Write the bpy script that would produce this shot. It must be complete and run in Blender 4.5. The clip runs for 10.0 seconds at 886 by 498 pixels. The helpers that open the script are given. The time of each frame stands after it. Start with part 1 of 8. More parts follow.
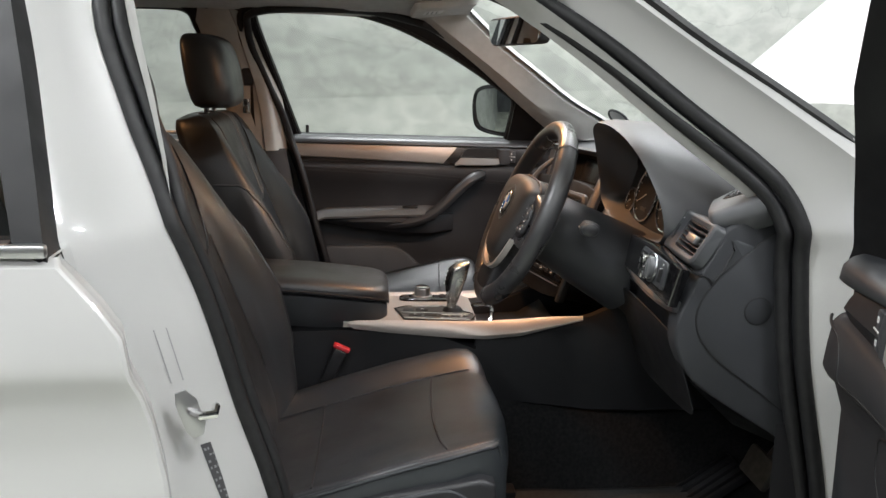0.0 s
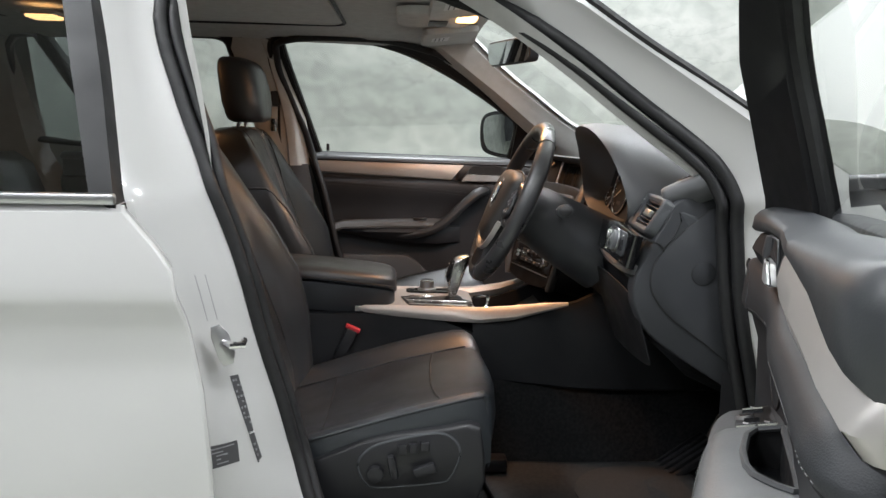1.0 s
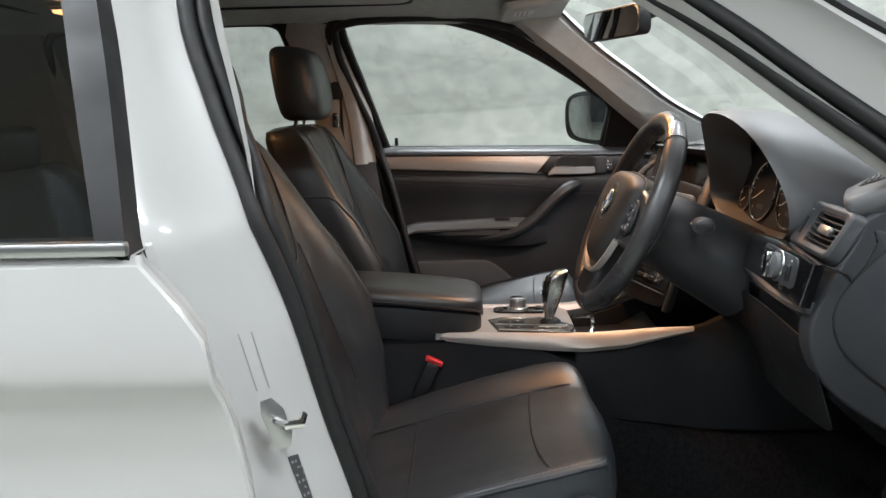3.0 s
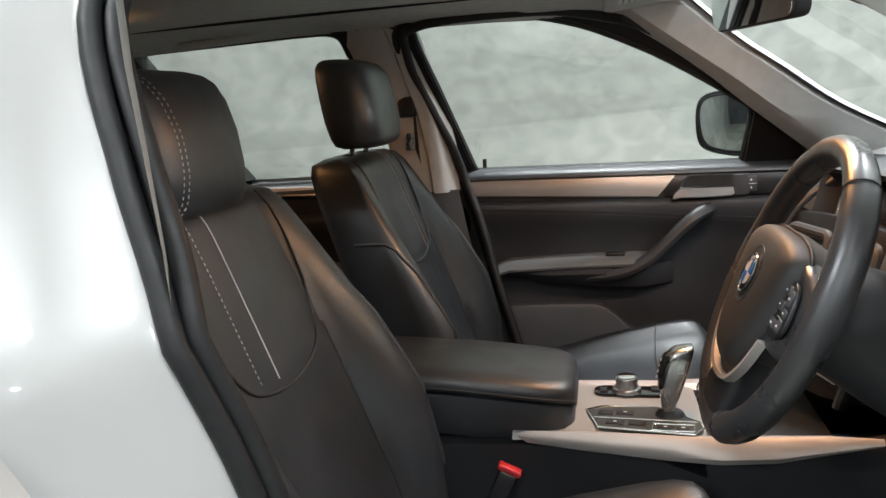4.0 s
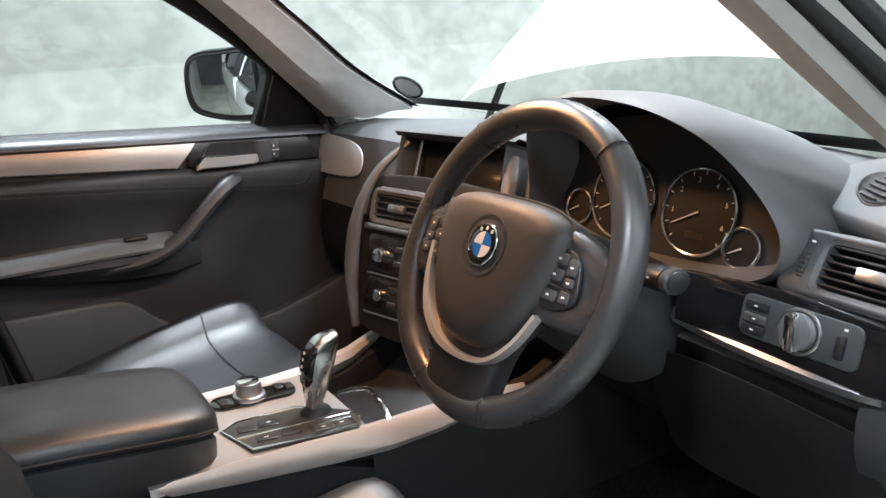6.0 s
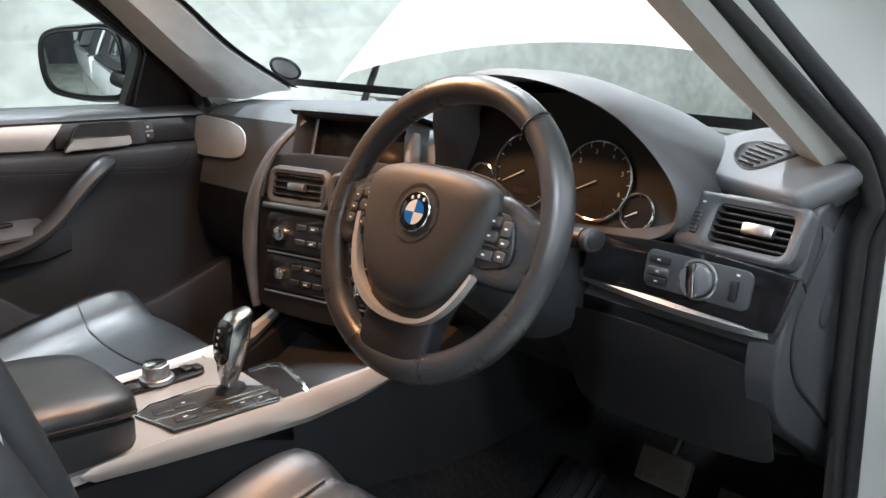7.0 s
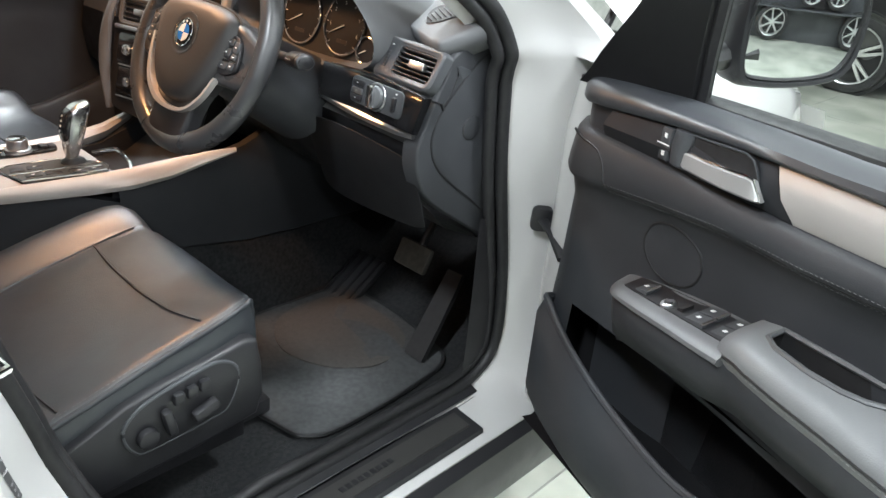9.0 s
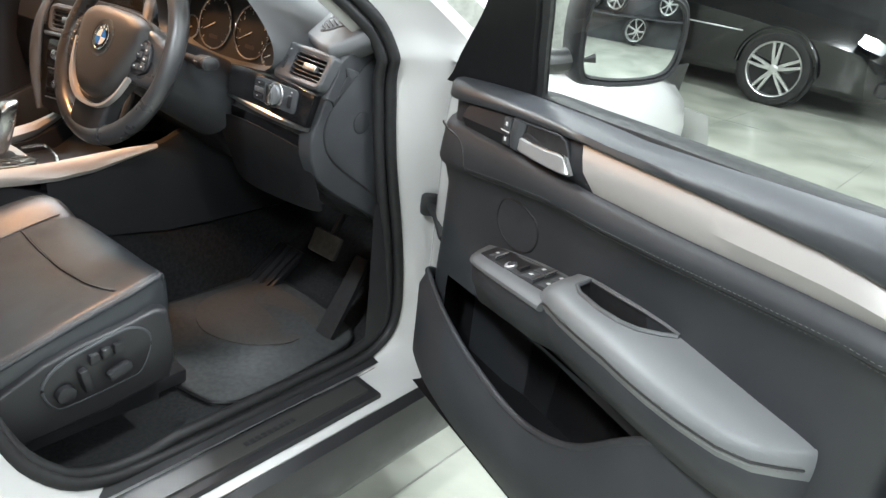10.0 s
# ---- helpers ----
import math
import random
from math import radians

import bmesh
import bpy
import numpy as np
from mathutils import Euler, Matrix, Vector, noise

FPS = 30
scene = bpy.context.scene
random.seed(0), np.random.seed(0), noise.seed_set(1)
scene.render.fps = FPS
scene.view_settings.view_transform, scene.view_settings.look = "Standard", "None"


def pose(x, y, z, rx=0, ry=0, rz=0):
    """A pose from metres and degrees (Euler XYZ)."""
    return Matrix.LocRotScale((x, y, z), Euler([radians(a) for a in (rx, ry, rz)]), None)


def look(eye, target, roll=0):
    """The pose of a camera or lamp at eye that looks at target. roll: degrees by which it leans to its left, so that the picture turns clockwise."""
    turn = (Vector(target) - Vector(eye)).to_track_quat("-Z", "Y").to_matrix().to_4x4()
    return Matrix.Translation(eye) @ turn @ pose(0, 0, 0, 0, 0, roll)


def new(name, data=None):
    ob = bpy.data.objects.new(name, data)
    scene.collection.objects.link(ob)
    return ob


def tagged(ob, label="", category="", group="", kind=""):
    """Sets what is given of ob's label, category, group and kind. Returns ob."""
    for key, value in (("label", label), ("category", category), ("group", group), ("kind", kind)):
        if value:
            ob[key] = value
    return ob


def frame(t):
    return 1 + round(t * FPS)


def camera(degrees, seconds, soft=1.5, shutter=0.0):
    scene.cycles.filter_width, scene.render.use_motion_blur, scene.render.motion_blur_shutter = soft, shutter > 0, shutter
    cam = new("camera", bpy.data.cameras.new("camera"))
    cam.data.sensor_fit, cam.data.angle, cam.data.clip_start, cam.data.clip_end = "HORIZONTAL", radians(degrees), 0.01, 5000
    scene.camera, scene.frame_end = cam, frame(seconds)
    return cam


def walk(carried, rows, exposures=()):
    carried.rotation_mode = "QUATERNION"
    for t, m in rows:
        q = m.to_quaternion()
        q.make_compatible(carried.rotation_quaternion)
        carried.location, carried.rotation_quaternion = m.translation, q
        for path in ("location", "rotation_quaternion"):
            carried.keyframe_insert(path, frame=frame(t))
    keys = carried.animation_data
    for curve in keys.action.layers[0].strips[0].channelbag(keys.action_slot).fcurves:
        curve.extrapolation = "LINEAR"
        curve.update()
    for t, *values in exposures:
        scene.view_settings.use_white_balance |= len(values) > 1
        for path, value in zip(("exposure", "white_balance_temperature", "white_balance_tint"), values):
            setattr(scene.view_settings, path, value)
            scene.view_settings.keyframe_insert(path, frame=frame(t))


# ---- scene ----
cam = camera(59.6, 10.0)
PATH = [
    (0, (-0.131, -1.843, 1.336), (0.039, 0.1, 0.891), 0.9),
    (0.5, (-0.092, -1.988, 1.277), (0.049, -0.027, 0.908), 0.9),
    (1, (-0.097, -2.095, 1.244), (0.017, -0.124, 0.922), 1.2),
    (1.5, (-0.086, -2.138, 1.213), (0.017, -0.165, 0.901), 1.3),
    (2, (-0.091, -2.135, 1.2), (-0.006, -0.163, 0.879), 1.1),
    (2.5, (-0.115, -2.015, 1.24), (-0.074, -0.048, 0.882), 0.0),
    (2.7, (-0.137, -1.925, 1.262), (-0.124, 0.039, 0.889), -0.5),
    (3.8, (-0.09, -1.38, 1.301), (-0.435, 0.554, 0.93), -3.9),
    (4, (-0.048, -1.327, 1.317), (-0.456, 0.596, 0.948), -4.2),
    (4.5, (0.012, -1.25, 1.33), (-0.535, 0.64, 0.973), -4.1),
    (5, (-0.075, -1.214, 1.312), (-0.244, 0.729, 0.867), -3.1),
    (5.5, (-0.286, -1.149, 1.332), (0.271, 0.698, 0.806), -1.4),
    (6, (-0.379, -1.045, 1.315), (0.692, 0.562, 0.792), -0.7),
    (6.2, (-0.405, -1.019, 1.302), (0.784, 0.508, 0.798), -0.2),
    (7.3, (-0.5, -1.019, 1.304), (0.891, 0.285, 0.702), 1.2),
    (7.5, (-0.481, -1.087, 1.315), (0.886, 0.205, 0.637), 1.6),
    (8, (-0.475, -1.308, 1.333), (0.864, -0.049, 0.545), 3.4),
    (8.5, (-0.484, -1.483, 1.362), (0.847, -0.258, 0.509), 5.1),
    (9, (-0.565, -1.574, 1.375), (0.811, -0.409, 0.509), 6.8),
    (9.5, (-0.652, -1.67, 1.391), (0.775, -0.554, 0.543), 7.7),
    (10, (-0.623, -1.798, 1.408), (0.833, -0.7, 0.587), 7.7),
]
EXPOSURES = [(0.0, -0.16, 6750, 13), (2.0, -0.19, 6520, 13), (2.7, -0.18, 6520, 12), (3.8, -0.12, 6620, 11), (4.6, 0.04, 6500, 10), (5.5, 0.28, 6350, 11), (7.4, 0.38, 6200, 10), (8.2, 0.66, 6420, 11), (9.0, 0.68, 6460, 10), (10.0, 0.70, 6480, 9)]
walk(cam, [(t, look(eye, target, roll)) for t, eye, target, roll in PATH], EXPOSURES)

# ---- world and lamps ----
world = bpy.data.worlds.new("showroom_air")
scene.world = world
world.use_nodes = True
world.node_tree.nodes["Background"].inputs[0].default_value = (0.80, 0.88, 1.0, 1)
world.node_tree.nodes["Background"].inputs[1].default_value = 0.02


def area_lamp(name, place, target, size_x, size_y, watts, colour):
    data = bpy.data.lights.new(name, "AREA")
    data.shape, data.size, data.size_y = "RECTANGLE", size_x, size_y
    data.energy, data.color = watts, colour
    ob = new(name, data)
    ob.matrix_world = look(place, target)
    return ob


COOL, WARM = (0.88, 0.945, 1.0), (1.0, 0.47, 0.18)
CEILING_Z = 3.3
LAMP_SPOTS = [(-1.9, -1.30, 86), (-0.1, -2.2, 9), (1.0, -1.9, 50), (2.7, -1.9, 56), (0.05, 1.60, 68), (1.12, 0.72, 65), (2.4, 0.8, 24), (-2.6, -4.4, 52), (-0.9, -4.4, 48), (0.9, -4.4, 42), (3.4, -4.4, 70), (6.0, -0.6, 48)]
for lx, ly, watts in LAMP_SPOTS:
    area_lamp("ceiling_lamp_light", (lx, ly, CEILING_Z - 0.05), (lx, ly, 0), 0.55, 0.16, watts, COOL)
area_lamp("dome_light_front", (0.068, -0.075, 1.494), (0.16, -0.06, 0.7), 0.10, 0.05, 4.4, WARM)
area_lamp("dome_light_rear", (-1.07, 0.148, 1.498), (-0.95, 0.1, 0.7), 0.10, 0.05, 0.9, WARM)


# ---- materials ----
def principled(name, colour, rough=0.5, metal=0.0, coat=0.0, spec=0.5):
    m = bpy.data.materials.new(name)
    m.use_nodes = True
    b = m.node_tree.nodes["Principled BSDF"]
    b.inputs["Base Color"].default_value = (*colour, 1)
    b.inputs["Roughness"].default_value = rough
    b.inputs["Metallic"].default_value = metal
    b.inputs["Coat Weight"].default_value = coat
    b.inputs["Coat Roughness"].default_value = 0.05
    b.inputs["Specular IOR Level"].default_value = spec
    return m


def add_noise(m, scale, low, high, detail=4.0, distort=0.0, stretch=(1, 1, 1), target="Base Color", lo=0.35, hi=0.65):
    """Mixes two colours (or two values) by a noise in object space and feeds the chosen input."""
    nt = m.node_tree
    b = nt.nodes["Principled BSDF"]
    tc, mp = nt.nodes.new("ShaderNodeTexCoord"), nt.nodes.new("ShaderNodeMapping")
    mp.inputs["Scale"].default_value = stretch
    n = nt.nodes.new("ShaderNodeTexNoise")
    n.inputs["Scale"].default_value, n.inputs["Detail"].default_value, n.inputs["Distortion"].default_value = scale, detail, distort
    r = nt.nodes.new("ShaderNodeValToRGB")
    r.color_ramp.elements[0].position, r.color_ramp.elements[1].position = lo, hi
    if isinstance(low, (int, float)):
        low, high = (low,) * 3, (high,) * 3
    r.color_ramp.elements[0].color, r.color_ramp.elements[1].color = (*low, 1), (*high, 1)
    nt.links.new(tc.outputs["Object"], mp.inputs["Vector"])
    nt.links.new(mp.outputs["Vector"], n.inputs["Vector"])
    nt.links.new(n.outputs["Fac"], r.inputs["Fac"])
    nt.links.new(r.outputs["Color"], b.inputs[target])
    return m


def add_bump(m, kind, scale, strength, distance=0.001, detail=2.0, stretch=(1, 1, 1)):
    nt = m.node_tree
    b = nt.nodes["Principled BSDF"]
    tc, mp = nt.nodes.new("ShaderNodeTexCoord"), nt.nodes.new("ShaderNodeMapping")
    mp.inputs["Scale"].default_value = stretch
    n = nt.nodes.new("ShaderNodeTexNoise" if kind == "noise" else "ShaderNodeTexVoronoi")
    n.inputs["Scale"].default_value = scale
    if kind == "noise":
        n.inputs["Detail"].default_value = detail
    out = n.outputs["Fac"] if kind == "noise" else n.outputs["Distance"]
    bump = nt.nodes.new("ShaderNodeBump")
    bump.inputs["Strength"].default_value, bump.inputs["Distance"].default_value = strength, distance
    nt.links.new(tc.outputs["Object"], mp.inputs["Vector"])
    nt.links.new(mp.outputs["Vector"], n.inputs["Vector"])
    nt.links.new(out, bump.inputs["Height"])
    if b.inputs["Normal"].links:
        nt.links.new(b.inputs["Normal"].links[0].from_socket, bump.inputs["Normal"])
    nt.links.new(bump.outputs["Normal"], b.inputs["Normal"])
    return m


PAINT = add_noise(principled("white_car_paint", (0.54, 0.536, 0.526), 0.30, 0, 1.0), 2.5, (0.53, 0.526, 0.516), (0.55, 0.546, 0.536))
RUBBER = add_noise(principled("black_rubber", (0.012, 0.012, 0.013), 0.55), 60, 0.5, 0.65, target="Roughness")
PLASTIC = add_bump(add_noise(principled("charcoal_soft_plastic", (0.052, 0.055, 0.060), 0.46), 9, (0.047, 0.050, 0.055), (0.059, 0.062, 0.067)), "voronoi", 900, 0.25, 0.0004)
# charcoal plastic, its base colour raised to hold the windscreen sheen on the dash
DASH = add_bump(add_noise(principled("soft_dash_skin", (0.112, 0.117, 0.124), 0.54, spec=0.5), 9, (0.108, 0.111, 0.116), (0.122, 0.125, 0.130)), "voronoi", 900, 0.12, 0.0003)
LINING = add_bump(add_noise(principled("black_soft_lining", (0.031, 0.033, 0.037), 0.55, spec=0.45), 9, (0.028, 0.030, 0.034), (0.035, 0.037, 0.041)), "voronoi", 900, 0.25, 0.0004)
PLASTIC_DARK = add_bump(add_noise(principled("black_hard_plastic", (0.016, 0.016, 0.018), 0.42), 12, 0.36, 0.5, target="Roughness"), "voronoi", 1100, 0.15, 0.0003)
LEATHER = add_bump(add_bump(add_noise(principled("black_leather", (0.018, 0.0215, 0.026), 0.42, spec=0.9), 14, 0.36, 0.48, target="Roughness"), "noise", 9, 0.25, 0.004, 3), "voronoi", 520, 0.35, 0.0006)
LEATHER_GREY = add_bump(add_noise(principled("grey_smooth_leather", (0.165, 0.17, 0.175), 0.42), 14, 0.38, 0.5, target="Roughness"), "voronoi", 520, 0.3, 0.0005)
WHEEL_LEATHER = add_bump(add_noise(principled("worn_wheel_leather", (0.032, 0.032, 0.034), 0.32, spec=0.7), 18, 0.24, 0.42, target="Roughness"), "voronoi", 700, 0.25, 0.0004)
HUB_SKIN = add_bump(add_noise(principled("matt_hub_skin", (0.048, 0.046, 0.046), 0.52, spec=0.45), 14, 0.47, 0.57, target="Roughness"), "voronoi", 800, 0.2, 0.0004)
SATIN = add_bump(principled("satin_silver_trim", (0.50, 0.475, 0.455), 0.42, 0.45), "noise", 300, 0.10, 0.0003, 2, (0.15, 1, 1))
PLATE_GREY = add_bump(principled("grey_console_plate", (0.33, 0.325, 0.315), 0.42, 0.25), "noise", 300, 0.10, 0.0003, 2, (0.15, 1, 1))
CHROME = principled("chrome", (0.82, 0.82, 0.82), 0.10, 1.0)
ALU = add_bump(principled("brushed_aluminium", (0.55, 0.55, 0.56), 0.32, 1.0), "noise", 400, 0.15, 0.0003, 2, (0.05, 1, 1))
GLOSS = principled("piano_black", (0.008, 0.008, 0.009), 0.12, 0, 0.6)
HEADLINER = add_bump(add_noise(principled("grey_headliner_cloth", (0.62, 0.615, 0.595), 0.9, spec=0.2), 40, (0.59, 0.585, 0.565), (0.65, 0.645, 0.625)), "noise", 500, 0.3, 0.0006)
PILLAR_TRIM = add_bump(add_noise(principled("pale_grey_pillar_trim", (0.48, 0.475, 0.455), 0.7, spec=0.3), 30, (0.455, 0.45, 0.43), (0.505, 0.50, 0.48)), "voronoi", 800, 0.2, 0.0004)
CARPET = add_bump(add_noise(principled("charcoal_carpet", (0.026, 0.027, 0.029), 0.95, spec=0.12), 120, (0.020, 0.021, 0.023), (0.034, 0.035, 0.036)), "noise", 900, 0.9, 0.003)
SMOOTH_STEEL = add_noise(principled("polished_handle_metal", (0.62, 0.62, 0.61), 0.22, 1.0), 40, 0.18, 0.28, target="Roughness")
HANDLE_SATIN = add_noise(principled("satin_handle_metal", (0.55, 0.55, 0.55), 0.32, 0.6), 40, 0.28, 0.38, target="Roughness")
DULL_BLACK = add_bump(add_noise(principled("dull_black_plastic", (0.019, 0.020, 0.023), 0.62, spec=0.28), 12, 0.55, 0.70, target="Roughness"), "voronoi", 900, 0.2, 0.0004)
MAT = add_bump(add_noise(principled("dark_grey_floor_mat", (0.052, 0.054, 0.055), 0.92, spec=0.2), 90, (0.045, 0.047, 0.048), (0.059, 0.061, 0.062)), "noise", 1100, 0.5, 0.001)
# lining plastic for the upward rails; overhead light and sheen are put into its colour
LINING_LIT = add_bump(add_noise(principled("black_soft_lining_lit", (0.037, 0.040, 0.045), 0.45, spec=0.7), 9, (0.034, 0.037, 0.042), (0.041, 0.044, 0.049)), "voronoi", 900, 0.12, 0.0003)
END_SKIN = add_bump(add_noise(principled("dark_end_skin", (0.032, 0.034, 0.038), 0.60, spec=0.4), 9, (0.029, 0.031, 0.035), (0.036, 0.038, 0.042)), "voronoi", 900, 0.2, 0.0004)
STITCH = principled("pale_grey_thread", (0.42, 0.41, 0.40), 0.8)
THREAD = principled("dim_grey_thread", (0.17, 0.17, 0.17), 0.8)
PAD_GREY = add_bump(add_noise(principled("mid_grey_soft_plastic", (0.10, 0.103, 0.107), 0.45), 12, (0.092, 0.095, 0.10), (0.11, 0.113, 0.117)), "voronoi", 900, 0.2, 0.0004)
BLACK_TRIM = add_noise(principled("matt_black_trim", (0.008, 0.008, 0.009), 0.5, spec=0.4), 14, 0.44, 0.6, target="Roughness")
FELT = add_bump(principled("black_felt", (0.008, 0.008, 0.009), 0.95, spec=0.1), "noise", 700, 0.4, 0.001)
SMOKED = add_bump(principled("smoked_metal", (0.06, 0.059, 0.057), 0.34, 0.4), "noise", 300, 0.1, 0.0003, 2, (0.1, 1, 1))
PALE_SATIN = add_bump(principled("pale_satin_trim", (0.58, 0.61, 0.63), 0.42, 0.0), "noise", 300, 0.1, 0.0003, 2, (1, 0.15, 1))
RED = principled("red_buckle_plastic", (0.55, 0.03, 0.04), 0.4)
MARK = principled("white_print", (0.75, 0.75, 0.75), 0.6)
BLUE = principled("badge_blue_enamel", (0.02, 0.16, 0.55), 0.2, 0, 0.5)
WHITE_ENAMEL = principled("badge_white_enamel", (0.8, 0.8, 0.8), 0.2, 0, 0.5)


def glass(name, tint, rough=0.0):
    m = bpy.data.materials.new(name)
    m.use_nodes = True
    nt = m.node_tree
    for n in list(nt.nodes):
        nt.nodes.remove(n)
    out, mix = nt.nodes.new("ShaderNodeOutputMaterial"), nt.nodes.new("ShaderNodeMixShader")
    tr, gl = nt.nodes.new("ShaderNodeBsdfTransparent"), nt.nodes.new("ShaderNodeBsdfGlossy")
    lw, pw, ml = nt.nodes.new("ShaderNodeLayerWeight"), nt.nodes.new("ShaderNodeMath"), nt.nodes.new("ShaderNodeMath")
    tr.inputs[0].default_value = (*tint, 1)
    gl.inputs["Roughness"].default_value = rough
    lw.inputs["Blend"].default_value = 0.5
    pw.operation, pw.inputs[1].default_value = "POWER", 5.0
    ml.operation, ml.inputs[1].default_value, ml.inputs[2].default_value = "MULTIPLY_ADD", 0.65, 0.045
    nt.links.new(lw.outputs["Facing"], pw.inputs[0])
    nt.links.new(pw.outputs[0], ml.inputs[0])
    nt.links.new(ml.outputs[0], mix.inputs[0])
    nt.links.new(tr.outputs[0], mix.inputs[1])
    nt.links.new(gl.outputs[0], mix.inputs[2])
    nt.links.new(mix.outputs[0], out.inputs[0])
    return m


GLASS = glass("clear_car_glass", (0.885, 0.915, 0.89))
GLASS_DARK = glass("tinted_car_glass", (0.30, 0.33, 0.34))
MIRROR = principled("mirror_glass", (0.85, 0.88, 0.90), 0.02, 1.0)


def lamp_glow(name, colour, strength):
    m = principled(name, colour, 0.4)
    b = m.node_tree.nodes["Principled BSDF"]
    b.inputs["Emission Color"].default_value = (*colour, 1)
    b.inputs["Emission Strength"].default_value = strength
    return m


DOME_GLOW = lamp_glow("warm_dome_diffuser", (1.0, 0.55, 0.22), 6.0)
CEIL_GLOW = lamp_glow("cool_lamp_diffuser", (0.95, 1.0, 0.97), 14.0)

# ---- mesh helpers ----
ORG = {}


def thing(name, origin, label, category, group="", kind="", turn=0.0):
    """A top-level Empty at the base of a thing; its parts are given in car coordinates."""
    ob = new(name)
    ob.empty_display_size = 0.05
    ob.matrix_world = pose(*origin, 0, 0, turn)
    ORG[ob] = Vector(origin)
    return tagged(ob, label, category, group, kind)


def finish(mesh, mat, angle=38):
    mesh.materials.append(mat)
    mesh.polygons.foreach_set("use_smooth", [True] * len(mesh.polygons))
    mesh.set_sharp_from_angle(angle=radians(angle))


def part(name, bm, mat, parent, label="", angle=38):
    """Links a bmesh, given in car coordinates, as one mesh under a thing or a part."""
    org = ORG[parent]
    bmesh.ops.translate(bm, verts=bm.verts, vec=-org)
    bmesh.ops.recalc_face_normals(bm, faces=bm.faces)
    me = bpy.data.meshes.new(name)
    bm.to_mesh(me)
    bm.free()
    finish(me, mat, angle)
    ob = new(name, me)
    ob.parent = parent
    ORG[ob] = org
    return tagged(ob, label)


def solo(name, bm, mat, origin, label, category, group="", kind="", angle=38):
    """A thing that is one single mesh."""
    bmesh.ops.translate(bm, verts=bm.verts, vec=-Vector(origin))
    bmesh.ops.recalc_face_normals(bm, faces=bm.faces)
    me = bpy.data.meshes.new(name)
    bm.to_mesh(me)
    bm.free()
    finish(me, mat, angle)
    ob = new(name, me)
    ob.location = origin
    ORG[ob] = Vector(origin)
    return tagged(ob, label, category, group, kind)


def loft(rows, closed=False, ring=False, caps=False, bm=None):
    """A skin over rows of points. closed: each row is a loop; ring: the last row joins the first; caps: fill end rows."""
    bm = bm or bmesh.new()
    vs = [[bm.verts.new(p) for p in row] for row in rows]
    n = len(vs)
    for i in range(n if ring else n - 1):
        a, b = vs[i], vs[(i + 1) % n]
        m = len(a)
        for j in range(m if closed else m - 1):
            k = (j + 1) % m
            bm.faces.new((a[j], a[k], b[k], b[j]))
    if caps:
        bm.faces.new(vs[0][::-1])
        bm.faces.new(vs[-1])
    return bm


def spline(points, n, closed=False):
    """n points along a Catmull-Rom curve through the given points, evenly by parameter."""
    pts = [Vector(p) for p in points]
    m = len(pts)
    out = []
    spans = m if closed else m - 1
    for i in range(n):
        u = i * spans / (n if closed else n - 1)
        k = min(int(u), spans - 1)
        t = u - k
        if closed:
            p0, p1, p2, p3 = (pts[(k + d) % m] for d in (-1, 0, 1, 2))
        else:
            p0, p1, p2, p3 = (pts[max(0, min(m - 1, k + d))] for d in (-1, 0, 1, 2))
        out.append(0.5 * ((2 * p1) + (p2 - p0) * t + (2 * p0 - 5 * p1 + 4 * p2 - p3) * t * t + (3 * p1 - p0 - 3 * p2 + p3) * t**3))
    return out


def even(points, n, closed=False):
    """The same curve with n points at even lengths along it."""
    fine = spline(points, 40 * len(points), closed)
    if closed:
        fine.append(fine[0])
    run = [0.0]
    for a, b in zip(fine, fine[1:]):
        run.append(run[-1] + (b - a).length)
    out, j = [], 0
    for i in range(n):
        want = run[-1] * i / (n if closed else n - 1)
        while j < len(run) - 2 and run[j + 1] < want:
            j += 1
        t = (want - run[j]) / max(1e-9, run[j + 1] - run[j])
        out.append(fine[j].lerp(fine[j + 1], max(0, min(1, t))))
    return out


def tube(points, radius, sides=8, closed=False, flat=1.0, up=(0, 0, 1), bm=None):
    """A tube along points; radius a number or a list; flat squeezes it along its second axis."""
    pts = [Vector(p) for p in points]
    n = len(pts)
    rows = []
    for i, p in enumerate(pts):
        a = pts[i - 1] if (i or closed) else pts[0]
        b = pts[(i + 1) % n] if (i < n - 1 or closed) else pts[-1]
        d = (b - a).normalized()
        s = d.cross(Vector(up))
        if s.length < 1e-3:
            s = d.cross(Vector((1, 0, 0)))
        s.normalize()
        w = s.cross(d).normalized()
        r = radius[i] if isinstance(radius, (list, tuple)) else radius
        rows.append([p + r * (math.cos(q) * s + flat * math.sin(q) * w) for q in (2 * math.pi * k / sides for k in range(sides))])
    return loft(rows, closed=True, ring=closed, caps=not closed, bm=bm)


def box(centre, size, r=0.004, seg=2, turn=None, bm=None):
    """A box with rounded edges."""
    made = bmesh.new()
    bmesh.ops.create_cube(made, size=1)
    bmesh.ops.scale(made, vec=size, verts=made.verts)
    if r > 0:
        bmesh.ops.bevel(made, geom=made.edges[:], offset=min(r, 0.49 * min(size)), segments=seg, affect="EDGES", profile=0.5)
    m = Matrix.Translation(centre)
    if turn is not None:
        m = m @ (turn if isinstance(turn, Matrix) else pose(0, 0, 0, *turn))
    bmesh.ops.transform(made, matrix=m, verts=made.verts)
    return join(bm, made)


def join(bm, made):
    if bm is None:
        return made
    me = bpy.data.meshes.new("tmp")
    made.to_mesh(me)
    made.free()
    bm.from_mesh(me)
    bpy.data.meshes.remove(me)
    return bm


